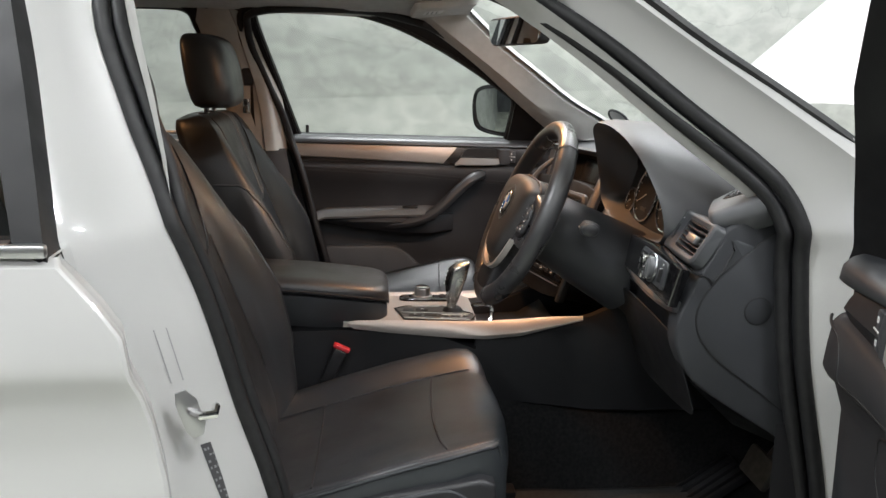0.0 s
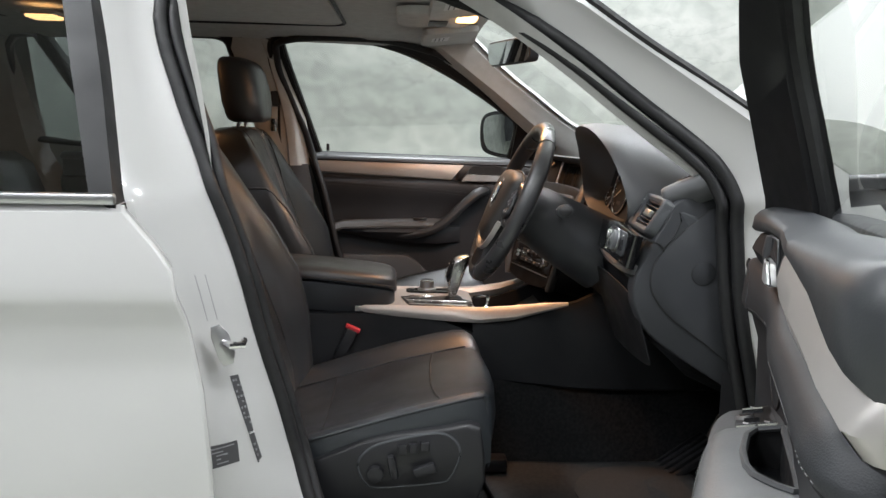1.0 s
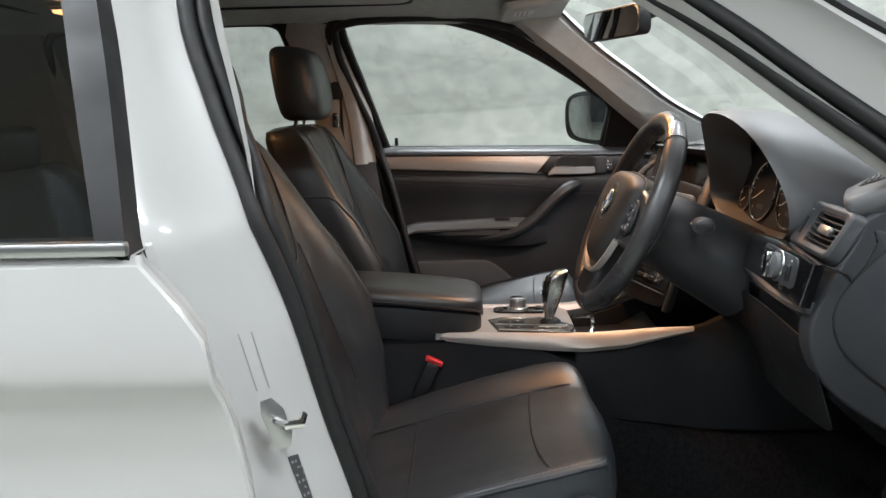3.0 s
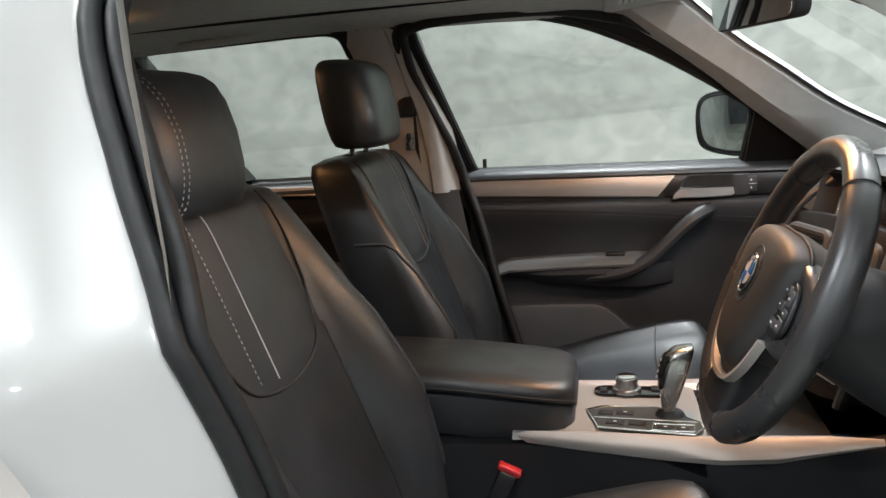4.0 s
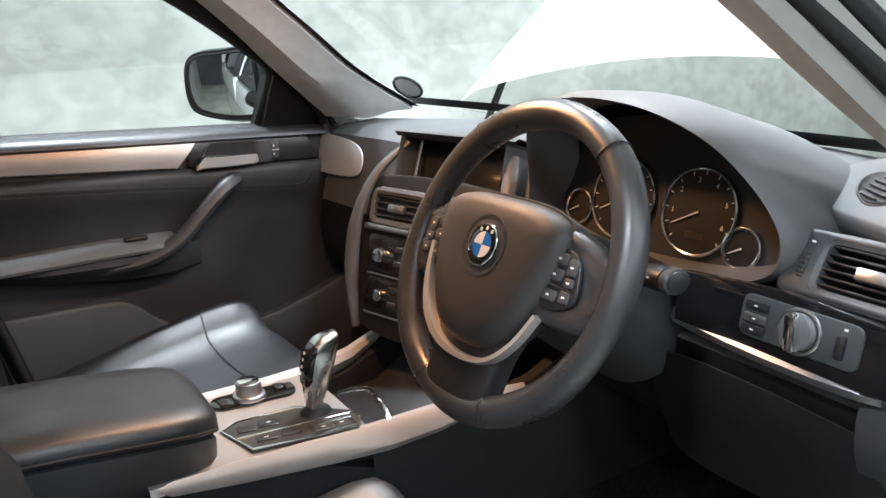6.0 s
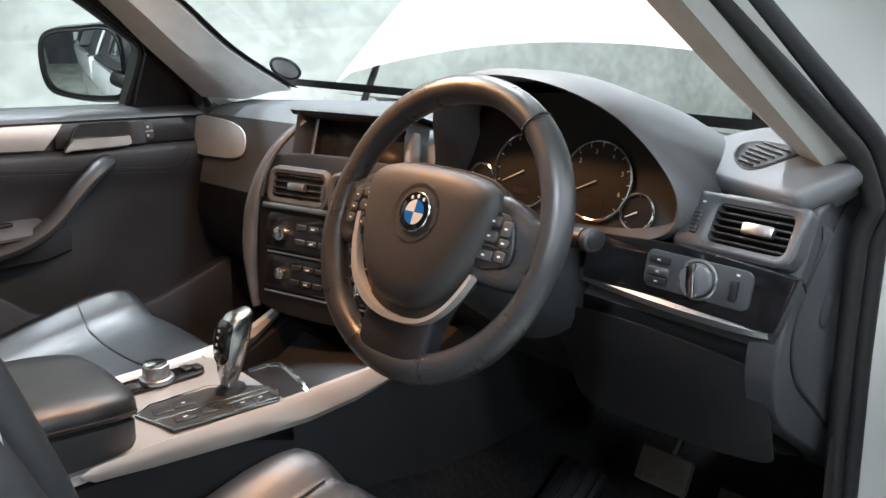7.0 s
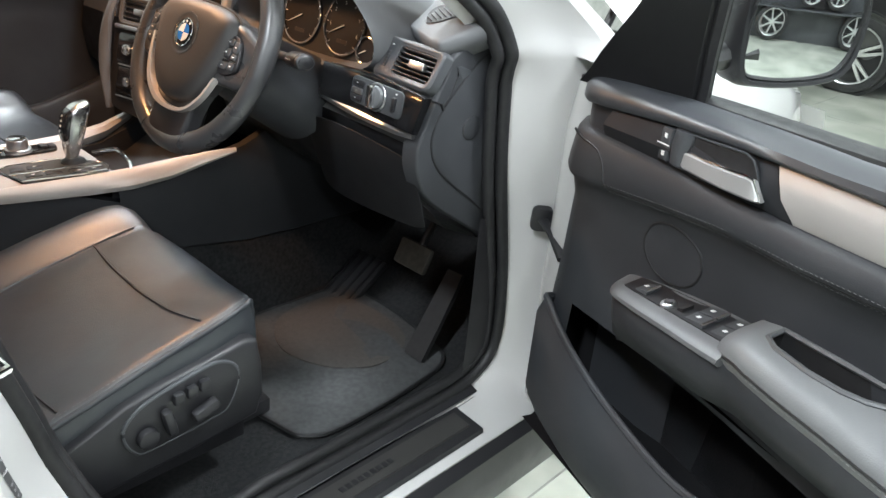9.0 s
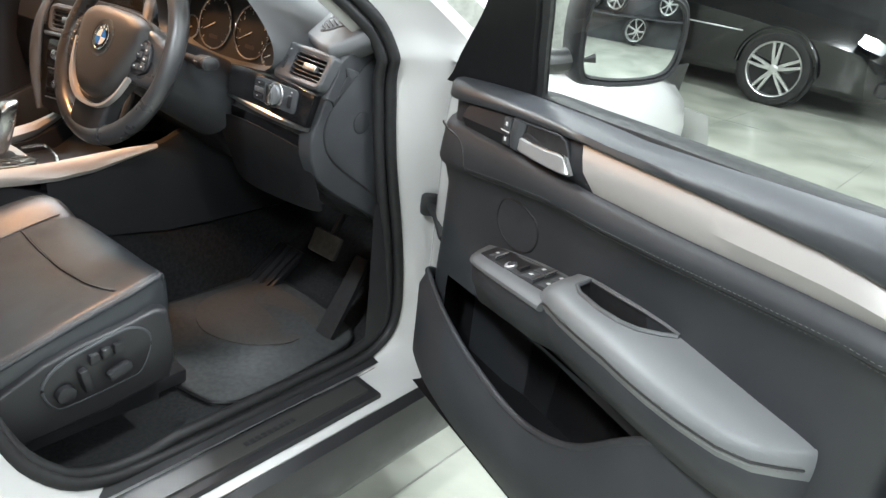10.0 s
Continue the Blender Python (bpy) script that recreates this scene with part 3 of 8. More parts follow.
TRIM_DOOR = [(-0.06, 0.565, 1.515), (0.08, 0.60, 1.43), (0.198, 0.635, 1.345), (0.313, 0.68, 1.25), (0.46, 0.73, 1.135)]
TRIM_GLASS = [(0.12, 0.50, 1.520), (0.24, 0.535, 1.415), (0.355, 0.57, 1.335), (0.491, 0.615, 1.243), (0.685, 0.66, 1.145)]
lining = thing("headliner", (-0.8, 0, 1.5), "pale grey cloth headliner with pillar trims", "headliner")
for s in (-1, 1):
    rows = []
    for a, b in zip(spline(TRIM_DOOR, 16), spline(TRIM_GLASS, 16)):
        b = b.lerp(a, 0.06)
        mid = (a + b) / 2 + Vector((-0.015, -0.02, -0.012))
        out = a + Vector((0.014, 0.034, 0.024))
        rows.append([(p.x, s * p.y, p.z) for p in (out, a, a.lerp(mid, 0.55) + Vector((-0.004, -0.006, 0)), mid, mid.lerp(b, 0.5) + Vector((0.002, 0, 0.006)), b, b + Vector((0.04, 0.06, 0.012)))])
    part("a_pillar_trim", loft(rows), PILLAR_TRIM, lining, "pale grey windscreen pillar trim")
    outer = spline([SCREEN_SIDE[k] for k in (5, 4, 3, 2, 1, 0)], 16)
    rows = [[(b.x + 0.012, s * (b.y + 0.004), b.z + 0.004), (q.x - 0.004, s * q.y, q.z - 0.006)] for b, q in zip(spline(TRIM_GLASS, 16), outer)]
    part("screen_border", loft(rows), RUBBER, lining, "black border of the windscreen")
    # upper part of the middle pillar
    rows = []
    for z, xa, xb, y in ((1.54, -0.535, -0.70, 0.575), (1.45, -0.505, -0.655, 0.605), (1.37, -0.488, -0.635, 0.632), (1.295, -0.470, -0.62, 0.652), (1.21, -0.456, -0.60, 0.665), (1.085, -0.447, -0.57, 0.675)):
        rows.append([(xa + 0.03, s * (y + 0.06), z), (xa, s * y, z), (xa - 0.012, s * (y - 0.008), z), (xa - 0.036, s * (y - 0.010), z), (xa - 0.042, s * (y + 0.004), z)])
    part("b_pillar_trim", loft(rows), PILLAR_TRIM, lining, "pale grey middle pillar trim")
    rows = [[(r[4][0] + 0.004, r[4][1] - s * 0.004, r[4][2]), (r[4][0] - 0.03, r[4][1] - s * 0.012, r[4][2]), (r[4][0] - 0.085, r[4][1] - s * 0.014, r[4][2]), (r[4][0] - 0.09 - 0.05 * max(0.0, r[4][2] - 1.1), r[4][1] - s * 0.006, r[4][2]), (r[4][0] - 0.11 - 0.05 * max(0.0, r[4][2] - 1.1), r[4][1] + s * 0.06, r[4][2])] for r in rows]
    part("belt_cover", loft(rows), PILLAR_TRIM, lining, "pale grey belt cover of the middle pillar")
    rows = []
    for z, xa, xb, y in ((1.09, -0.450, -0.58, 0.680), (0.9, -0.420, -0.57, 0.685), (0.7, -0.380, -0.56, 0.690), (0.42, -0.335, -0.60, 0.70)):
        rows.append([(xa + 0.028, s * (y + 0.010), z), (xa, s * y, z), ((xa + xb) / 2, s * (y - 0.02), z), (xb, s * y, z), (xb - 0.03, s * (y + 0.06), z)])
    part("lower_pillar_trim", loft(rows), PLASTIC, lining, "dark plastic lower pillar trim")
    # rear pillar
    rows = []
    hold = 0.11 if s > 0 else 0.0
    for z, xa, xb, y in ((1.53, -1.28 - hold, -1.60, 0.56), (1.3, -1.30 - hold, -1.62, 0.66), (1.12, -1.30 - hold, -1.64, 0.74), (0.8, -1.25, -1.7, 0.76)):
        rows.append([(xa + 0.05, s * (y + 0.06), z), (xa, s * y, z), (xb, s * (y - 0.03), z), (-2.0, s * (y - 0.03), z)])
    part("rear_pillar_trim", loft(rows), PILLAR_TRIM, lining)
rows = []
for x, z in ((0.14, 1.525), (0.0, 1.532), (-0.3, 1.545), (-0.8, 1.55), (-1.3, 1.54), (-2.0, 1.51)):
    rows.append([(x, y, z - 0.045 * abs(y / 0.60) ** 4) for y in [0.60 * (k / 10 - 1) for k in range(21)]])
part("roof_lining", loft(rows), HEADLINER, lining)

# bonnet, standing open
TH = radians(45)
ahead, rise = Vector((math.cos(TH), 0, math.sin(TH))), Vector((-math.sin(TH), 0, math.cos(TH)))


def bonnet_rows(lift, tuck=1.0):
    rows = []
    for k in range(11):
        u = k / 10
        row = []
        for j in range(21):
            v = j / 10 - 1
            half = (0.77 - 0.06 * u - 0.10 * max(0, u - 0.8)) * tuck
            p = Vector((0.86 + 0.17 * (1 - v * v), 0, 1.155 + 0.12 * (1 - abs(v) ** 2.2))) + 1.05 * u * ahead + rise * (lift - 0.06 * u * u - (0.03 if abs(v) > 0.96 else 0))
            row.append((p.x, half * v, p.z))
        rows.append(row)
    return rows


bonnet = part("bonnet", loft(bonnet_rows(0)), PAINT, car, "white bonnet standing open")
part("bonnet_lining", loft(bonnet_rows(-0.010, 0.97)[1:]), PLASTIC_DARK, bonnet, "dark underside of the bonnet")
for s in (-1, 1):
    part("bonnet_strut", tube([(0.90, 0.68 * s, 1.05), (1.02, 0.69 * s, 1.27)], 0.010, 8), PLASTIC_DARK, bonnet, "black bonnet strut")

# ---- doors ----
APERTURE = [(-0.39, 1.12), (-0.45, 1.33), (-0.495, 1.49), (-0.47, 1.52), (-0.40, 1.527), (-0.25, 1.517), (-0.09, 1.48), (0.05, 1.42), (0.16, 1.36), (0.27, 1.29), (0.325, 1.24), (0.312, 1.12)]
DOOR_EDGE = [(-0.445, 1.10), (-0.505, 1.33), (-0.545, 1.50), (-0.53, 1.555), (-0.42, 1.565), (-0.2, 1.56), (-0.03, 1.53), (0.09, 1.47), (0.22, 1.385), (0.33, 1.30), (0.43, 1.215), (0.475, 1.10)]
NEAR_APERTURE = APERTURE[:6] + [(-0.09, 1.478), (0.03, 1.420), (0.13, 1.368), (0.195, 1.322), (0.226, 1.282), (0.241, 1.240), (0.262, 1.178), (0.284, 1.10)]
NEAR_EDGE = DOOR_EDGE[:6] + [(-0.03, 1.528), (0.06, 1.470), (0.145, 1.405), (0.23, 1.325), (0.312, 1.242), (0.370, 1.194), (0.423, 1.150), (0.475, 1.10)]
REAR_APERTURE = [(-0.565, 1.12), (-0.62, 1.30), (-0.665, 1.45), (-0.69, 1.505), (-0.78, 1.515), (-0.96, 1.512), (-1.10, 1.507), (-1.145, 1.49), (-1.14, 1.30), (-1.13, 1.13)]
REAR_EDGE = [(-0.525, 1.10), (-0.575, 1.30), (-0.62, 1.46), (-0.64, 1.55), (-0.78, 1.565), (-0.96, 1.56), (-1.14, 1.555), (-1.20, 1.51), (-1.185, 1.30), (-1.175, 1.10)]
FAR_REAR_APERTURE = REAR_APERTURE[:6] + [(-1.20, 1.510), (-1.262, 1.506), (-1.272, 1.49), (-1.205, 1.36), (-1.09, 1.13)]
FAR_REAR_EDGE = REAR_EDGE[:6] + [(-1.22, 1.555), (-1.285, 1.548), (-1.300, 1.50), (-1.238, 1.36), (-1.125, 1.10)]


def frame_band(s, inner, outer, y_in, y_out, slope=0.55, rise=0.0):
    a, b = spline([(x, 0, z) for x, z in inner], 70), spline([(x, 0, z) for x, z in outer], 70)
    rows = []
    for line, y, lift in ((a, y_in + 0.004, 0), (a, y_in, 0), (b, y_in, rise), (b, y_out, 0), (a, y_out, 0), (a, y_in + 0.004, 0)):
        rows.append([(p.x, s * leaning(y - lift * max(0.0, min(1.0, p.x / 0.25)), p.z, slope), p.z) for p in line])
    return loft(rows)


def window_pane(s, inner, y, slope=0.55):
    line = spline([(x, 0, z) for x, z in inner], 40)
    top = [(p.x, s * leaning(y, p.z, slope), p.z) for p in line]
    low = [(p[0], s * y, 1.09) for p in (top[0], top[-1])]
    bm = bmesh.new()
    bm.faces.new([bm.verts.new(p) for p in top + low[::-1]])
    return bm


def along(table, z):
    """Reads x at a height from rows of (z, x)."""
    for (z0, x0), (z1, x1) in zip(table, table[1:]):
        if z >= z1:
            return x0 + (x1 - x0) * max(0.0, min(1.0, (z0 - z) / (z0 - z1)))
    return table[-1][1]


def skin(s, front, rear, profile):
    """A door skin between a front and a rear edge, each given as rows of (z, x)."""
    return loft([[(along(front, z) + (along(rear, z) - along(front, z)) * k / 8, s * y, z) for y, z in profile] for k in range(9)])


FRONT_SKIN = [(0.832, 1.112), (0.86, 1.106), (0.893, 1.096), (0.906, 1.075), (0.918, 1.02), (0.926, 0.985), (0.928, 0.965), (0.920, 0.94), (0.913, 0.90), (0.918, 0.75), (0.925, 0.60), (0.918, 0.48), (0.90, 0.40)]
REAR_SKIN = [(0.85, 1.112), (0.895, 1.110), (0.910, 1.100), (0.920, 1.05), (0.926, 1.015), (0.929, 0.99), (0.931, 0.972), (0.928, 0.958), (0.916, 0.935), (0.911, 0.90), (0.916, 0.82), (0.922, 0.70), (0.925, 0.60), (0.918, 0.48), (0.90, 0.40)]
DRIVER_FRONT, DRIVER_REAR = [(1.12, 0.62), (1.0, 0.68), (0.4, 0.70)], [(1.12, -0.445), (0.4, -0.38)]
REAR_FRONT = [(1.12, -0.528), (1.105, -0.52), (1.05, -0.470), (1.02, -0.445), (0.97, -0.437), (0.86, -0.411), (0.76, -0.397), (0.665, -0.393), (0.5, -0.385), (0.4, -0.36)]
REAR_BACK = [(1.12, -1.20), (0.9, -1.24), (0.4, -1.05)]


def door_shell(door, s, front, rear, profile, inner, outer, glass_mat, strip_y, strip_z, deep=0.86, slope=0.55, y_in=0.79, rise=0.0):
    """What front and rear doors share: painted skin, window frame, pane, chrome line."""
    part("door_skin", skin(s, front, rear, profile), PAINT, door, "white painted door skin")
    part("window_frame", frame_band(s, inner, outer, y_in, deep if rise == 0 else y_in + 0.034, slope, rise), BLACK_TRIM, door, "black window frame")
    a = spline([(x, 0, z) for x, z in inner], 60)
    part("window_seal", tube([(p.x, s * leaning(y_in + 0.018, p.z, slope), p.z) for p in a], 0.010, 6, up=(0, 1, 0)), RUBBER, door, "black rubber window seal")
    pane = part("window_pane", window_pane(s, inner, max(0.822, y_in + 0.024), slope), glass_mat, door, "clear door glass")
    pane.visible_shadow = False
    part("window_lip", loft([[(x, s * y, z + 0.018 * (0.35 - x) * (1 if deep == 0.86 else 0)) for x in (inner[0][0] - 0.03, (inner[0][0] + inner[-1][0]) / 2, inner[-1][0] + 0.02)] for y, z in ((0.820, 1.100), (0.824, 1.113), (0.832, 1.118), (0.86, 1.117), (0.885, 1.112), (0.890, 1.10))]), RUBBER, door, "black rubber window lip")
    part("chrome_strip", box(((inner[0][0] + inner[-1][0]) / 2 + 0.01, s * strip_y, strip_z), (abs(inner[0][0] - inner[-1][0]) + 0.06, 0.014, 0.018), 0.005), ALU, door, "satin metal window strip")


def door_trim(s, stations, profile):
    """The inner lining as a closed form: stations (x, shift inwards, lift)."""
    rows = []
    for x, out, lift in stations:
        row = [(x, s * (y + out), z + lift) for y, z in profile]
        rows.append(row)
    return loft(rows, closed=True, caps=True)


TRIM_PROFILE = [(0.818, 1.098), (0.817, 1.108), (0.812, 1.1135), (0.80, 1.1155), (0.785, 1.1145), (0.768, 1.111), (0.756, 1.106), (0.7495, 1.100), (0.7475, 1.093), (0.753, 1.089), (0.768, 1.088), (0.766, 1.030), (0.750, 1.026), (0.744, 1.012), (0.746, 0.985), (0.754, 0.962), (0.768, 0.940), (0.775, 0.90), (0.776, 0.75), (0.772, 0.60), (0.775, 0.48), (0.80, 0.42), (0.86, 0.42), (0.86, 0.90)]


def lining_y(z):
    """Half width of the lining's inner face at a height."""
    for (y0, z0), (y1, z1) in zip(TRIM_PROFILE[12:18], TRIM_PROFILE[13:19]):
        if z >= z1:
            return y0 + (y1 - y0) * max(0.0, min(1.0, (z0 - z) / (z0 - z1)))
    return 0.776


def rise_of(x):
    """The belt line climbs a little towards the back."""
    return 0.018 * (0.35 - x)


def strip_rows(s, xs, edge):
    """A silver strip with a lengthwise fold; edge: how far its front end leans with height."""
    rows = []
    for y, z in ((0.767, 1.091), (0.755, 1.087), (0.747, 1.066), (0.752, 1.034), (0.767, 1.028)):
        rows.append([(x + (edge * (z - 1.06) if k == len(xs) - 1 else 0), s * y, z + rise_of(x) + (0.030 * max(0.0, 0.1 - x) if z < 1.05 else 0.0)) for k, x in enumerate(xs)])
    return rows


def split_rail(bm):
    """Takes the faces above the decor strip out of a lining into a mesh of their own, for the lightened rail."""
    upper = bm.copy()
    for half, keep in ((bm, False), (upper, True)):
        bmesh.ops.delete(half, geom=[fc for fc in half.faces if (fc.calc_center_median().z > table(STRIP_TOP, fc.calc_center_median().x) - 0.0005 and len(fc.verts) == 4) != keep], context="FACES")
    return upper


def make_passenger_door():
    s = 1
    door = thing("passenger_door", (HINGE[0], -HINGE[1], HINGE[2]), "closed passenger door with black lining and silver strip", "car door")
    door_shell(door, s, DRIVER_FRONT, DRIVER_REAR, FRONT_SKIN, APERTURE, DOOR_EDGE, GLASS, 0.888, 1.101)
    st = [(0.545, 0.05, -0.004), (0.535, 0.025, 0), (0.50, 0.008, 0), (0.44, 0.0, 0), (0.30, 0, 0), (0.1, 0, 0), (-0.1, 0, 0), (-0.19, 0, 0), (-0.3, 0, 0), (-0.405, 0, 0), (-0.420, 0.003, 0), (-0.428, 0.012, -0.002)]
    bm = door_trim(s, [(x, o, l + rise_of(x)) for x, o, l in st], TRIM_PROFILE)
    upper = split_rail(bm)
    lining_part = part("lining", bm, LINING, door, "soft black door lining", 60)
    part("top_rail", upper, LINING_LIT, door, "soft black top rail, lightened as if lit from above", 60)
    part("decor_strip", loft(strip_rows(s, (-0.424, -0.2, 0.0, 0.115), 0.85)), SATIN, door, "satin silver decor strip")
    part("strip_end", loft([[(-0.424 + d, s * (y + e), z + rise_of(-0.42) + (0.0157 if z < 1.05 else 0.0)) for y, z in ((0.767, 1.091), (0.755, 1.087), (0.747, 1.066), (0.752, 1.034), (0.767, 1.028))] for d, e in ((0.0, 0.0), (-0.006, 0.004), (-0.010, 0.014), (-0.0115, 0.045))]), SATIN, door)
    # black sail that carries the outer mirror
    sail = [(0.312, 1.105), (0.326, 1.24), (0.42, 1.185), (0.50, 1.13), (0.515, 1.108)]
    part("mirror_sail", loft([[(x, s * leaning(y, z), z) for x, z in sail] for y in (0.785, 0.87)], closed=True, caps=True), BLACK_TRIM, door, "black mirror triangle")
    # black plate round the handle, recess, blade lever, lock switch
    plate = part("handle_plate", loft(strip_rows(s, (0.118, 0.25, 0.43), -0.6)), PLASTIC_DARK, door, "black handle plate")
    hole = [(x, z) for x, z in ((0.285, 1.088), (0.175, 1.090), (0.160, 1.080), (0.148, 1.058), (0.142, 1.042), (0.275, 1.036))]
    part("handle_recess", loft([[(x, s * y, z) for x, z in hole] for y in (0.751, 0.7465)], closed=True, caps=True), RUBBER, plate, "dark handle recess")
    part("recess_rim", tube([(x, s * 0.7465, z) for x, z in hole], 0.0022, 6, True, up=(0, 1, 0)), PLASTIC, plate)
    blade = [[(x, s * (y + d), z) for d, z in ((0.0, zt), (-0.003, zt - 0.002), (-0.004, zb + 0.003), (-0.001, zb), (0.006, zb + 0.001), (0.007, zt - 0.001))] for x, y, zt, zb in ((0.284, 0.745, 1.056, 0.037 + 1.0), (0.27, 0.738, 1.056, 1.033), (0.22, 0.733, 1.0575, 1.033), (0.17, 0.731, 1.059, 1.033), (0.149, 0.731, 1.0595, 1.034), (0.134, 0.732, 1.044, 1.031), (0.130, 0.733, 1.036, 1.030))]
    lever = part("door_handle", loft(blade, closed=True, caps=True), HANDLE_SATIN, door, "satin chrome release lever")
    part("lever_edge", tube([(x, y, z) for x, y, z in ((0.284, s * 0.744, 1.057), (0.22, s * 0.7325, 1.0585), (0.17, s * 0.7305, 1.060), (0.149, s * 0.7305, 1.0605), (0.134, s * 0.7315, 1.045), (0.130, s * 0.732, 1.034))], 0.0016, 6, up=(0, 1, 0)), CHROME, lever)
    pivot = [[(x, s * (y - h), z) for y, z in ((0.755, 1.090), (0.744, 1.086), (0.742, 1.06), (0.744, 1.036), (0.755, 1.030))] for x, h in ((0.318, 0.0), (0.306, 0.004), (0.292, 0.006), (0.280, 0.003), (0.272, -0.004))]
    part("lever_pivot", loft(pivot), PLASTIC, plate, "grey pivot cover of the lever")
    part("lock_switch", box((0.325, s * 0.746, 1.062), (0.022, 0.010, 0.040), 0.003), PLASTIC, plate)
    part("switch_mark", box((0.326, s * 0.7405, 1.062), (0.018, 0.001, 0.0016), 0), MARK, plate)
    for dz in (-0.010, 0.010):
        part("switch_mark", box((0.322, s * 0.7405, 1.062 + dz), (0.004, 0.001, 0.005), 0), MARK, plate)
    # stitched crease under the strip
    crease = [(0.425, 1.0), (0.405, 0.972), (0.38, 0.965), (0.30, 0.972), (0.17, 0.984), (0.0, 1.0), (-0.2, 1.013), (-0.42, 1.026)]
    part("crease", tube([(p.x, s * (lining_y(p.z - rise_of(p.x)) + 0.0005), p.z) for p in spline([(x, 0, z) for x, z in crease], 60)], 0.0016, 6, up=(0, 1, 0)), RUBBER, lining_part)
    for dz in (0.006, -0.006):
        pts = [(p.x, s * (lining_y(p.z + dz - rise_of(p.x)) - 0.0004), p.z + dz) for p in spline([(x, 0, z) for x, z in crease[1:]], 40)]
        part("seam", dashes(pts, 0.0045, 0.0025, 0.00042), THREAD, lining_part, "grey stitched seam")
    arm = [[(x, s * y, z + lift) for y, z in ((0.778, 0.885), (0.72, 0.882), (0.692, 0.876), (0.684, 0.869), (0.688, 0.862), (0.778, 0.858))] for x, lift in ((-0.335, -0.014), (-0.30, -0.002), (-0.1, 0.004), (0.03, 0.006), (0.07, 0.004))]
    arm_part = part("armrest", loft(arm, closed=True, caps=True), LEATHER_GREY, door, "grey leather armrest")
    under = [[(x, s * y, z) for y, z in ((0.778, 0.866), (0.779 - w, 0.864), (0.776 - w, 0.848), (0.778 - 0.7 * w, zl + 0.008), (0.778, zl))] for x, w, zl in ((-0.34, 0.012, 0.845), (-0.31, 0.050, 0.832), (-0.2, 0.082, 0.815), (-0.05, 0.086, 0.800), (0.05, 0.070, 0.795), (0.13, 0.020, 0.80))]
    part("armrest_base", loft(under, closed=True, caps=True), LINING, door, "dark base of the armrest")
    part("window_switch", box((-0.02, s * 0.735, 0.893), (0.05, 0.022, 0.008), 0.003), PLASTIC_DARK, arm_part)
    part("grab_handle", tube(spline([(-0.13, s * 0.730, 0.835), (-0.02, s * 0.706, 0.845), (0.06, s * 0.697, 0.880), (0.13, s * 0.70, 0.945), (0.185, s * 0.708, 0.992), (0.225, s * 0.745, 1.004)], 24), [0.016] + [0.022] * 22 + [0.016], 10, flat=0.8), PLASTIC, door, "diagonal grab handle")
    part("lock_pin", tube([(-0.36, s * 0.775, 1.135), (-0.36, s * 0.775, 1.160)], 0.0055, 8), PLASTIC_DARK, door)
    # lower pocket with its grey flap edge
    pocket = [[(x, s * y, z) for y, z in ((0.776, zt - 0.012), (0.738, zt - 0.004), (0.728, zt), (0.720, zt - 0.003), (0.716, zt - 0.012), (0.722, 0.56), (0.735, 0.46), (0.776, 0.43))] for x, zt in ((-0.40, 0.764), (-0.29, 0.762), (-0.10, 0.763), (-0.065, 0.760), (-0.03, 0.737), (0.01, 0.698), (0.04, 0.680), (0.12, 0.655), (0.21, 0.647), (0.30, 0.660), (0.40, 0.690), (0.50, 0.725))]
    part("map_pocket", loft(pocket), PLASTIC, door, "deep door pocket with a raised flap")
    return door


def rail_top(x):
    """Height of the glass line along the open door."""
    return 1.119 + 0.060 * max(0.0, -x)


def table(rows, x):
    """Reads a value at x from rows of (x, value), x falling."""
    if x >= rows[0][0]:
        return rows[0][1]
    for (x0, v0), (x1, v1) in zip(rows, rows[1:]):
        if x >= x1:
            return v0 + (v1 - v0) * (x0 - x) / (x0 - x1)
    return rows[-1][1]


STRIP_TOP = [(0.47, 1.078), (0.37, 1.083), (0.24, 1.092), (0.075, 1.096), (-0.15, 1.103), (-0.36, 1.102), (-0.40, 1.096), (-0.425, 1.086), (-0.446, 1.072)]
STRIP_LOW = [(0.47, 1.036), (0.378, 1.041), (0.20, 1.034), (0.033, 1.035), (-0.15, 1.043), (-0.31, 1.052), (-0.41, 1.056), (-0.446, 1.044)]
CREASE = [(0.47, 0.965), (0.39, 0.968), (0.341, 0.974), (0.24, 0.984), (0.137, 0.994), (0.0, 1.000), (-0.1, 1.008), (-0.2, 1.016), (-0.38, 1.030), (-0.446, 1.026)]

FALL = [(0.47, -0.014), (0.42, -0.014), (0.25, 0.0), (0.10, 0.006), (0.0, 0.0), (-0.12, -0.006), (-0.40, -0.008), (-0.425, -0.004), (-0.446, 0.006)]


def fall(x):
    """How far the lining stands back from its mean plane."""
    return table(FALL, x)


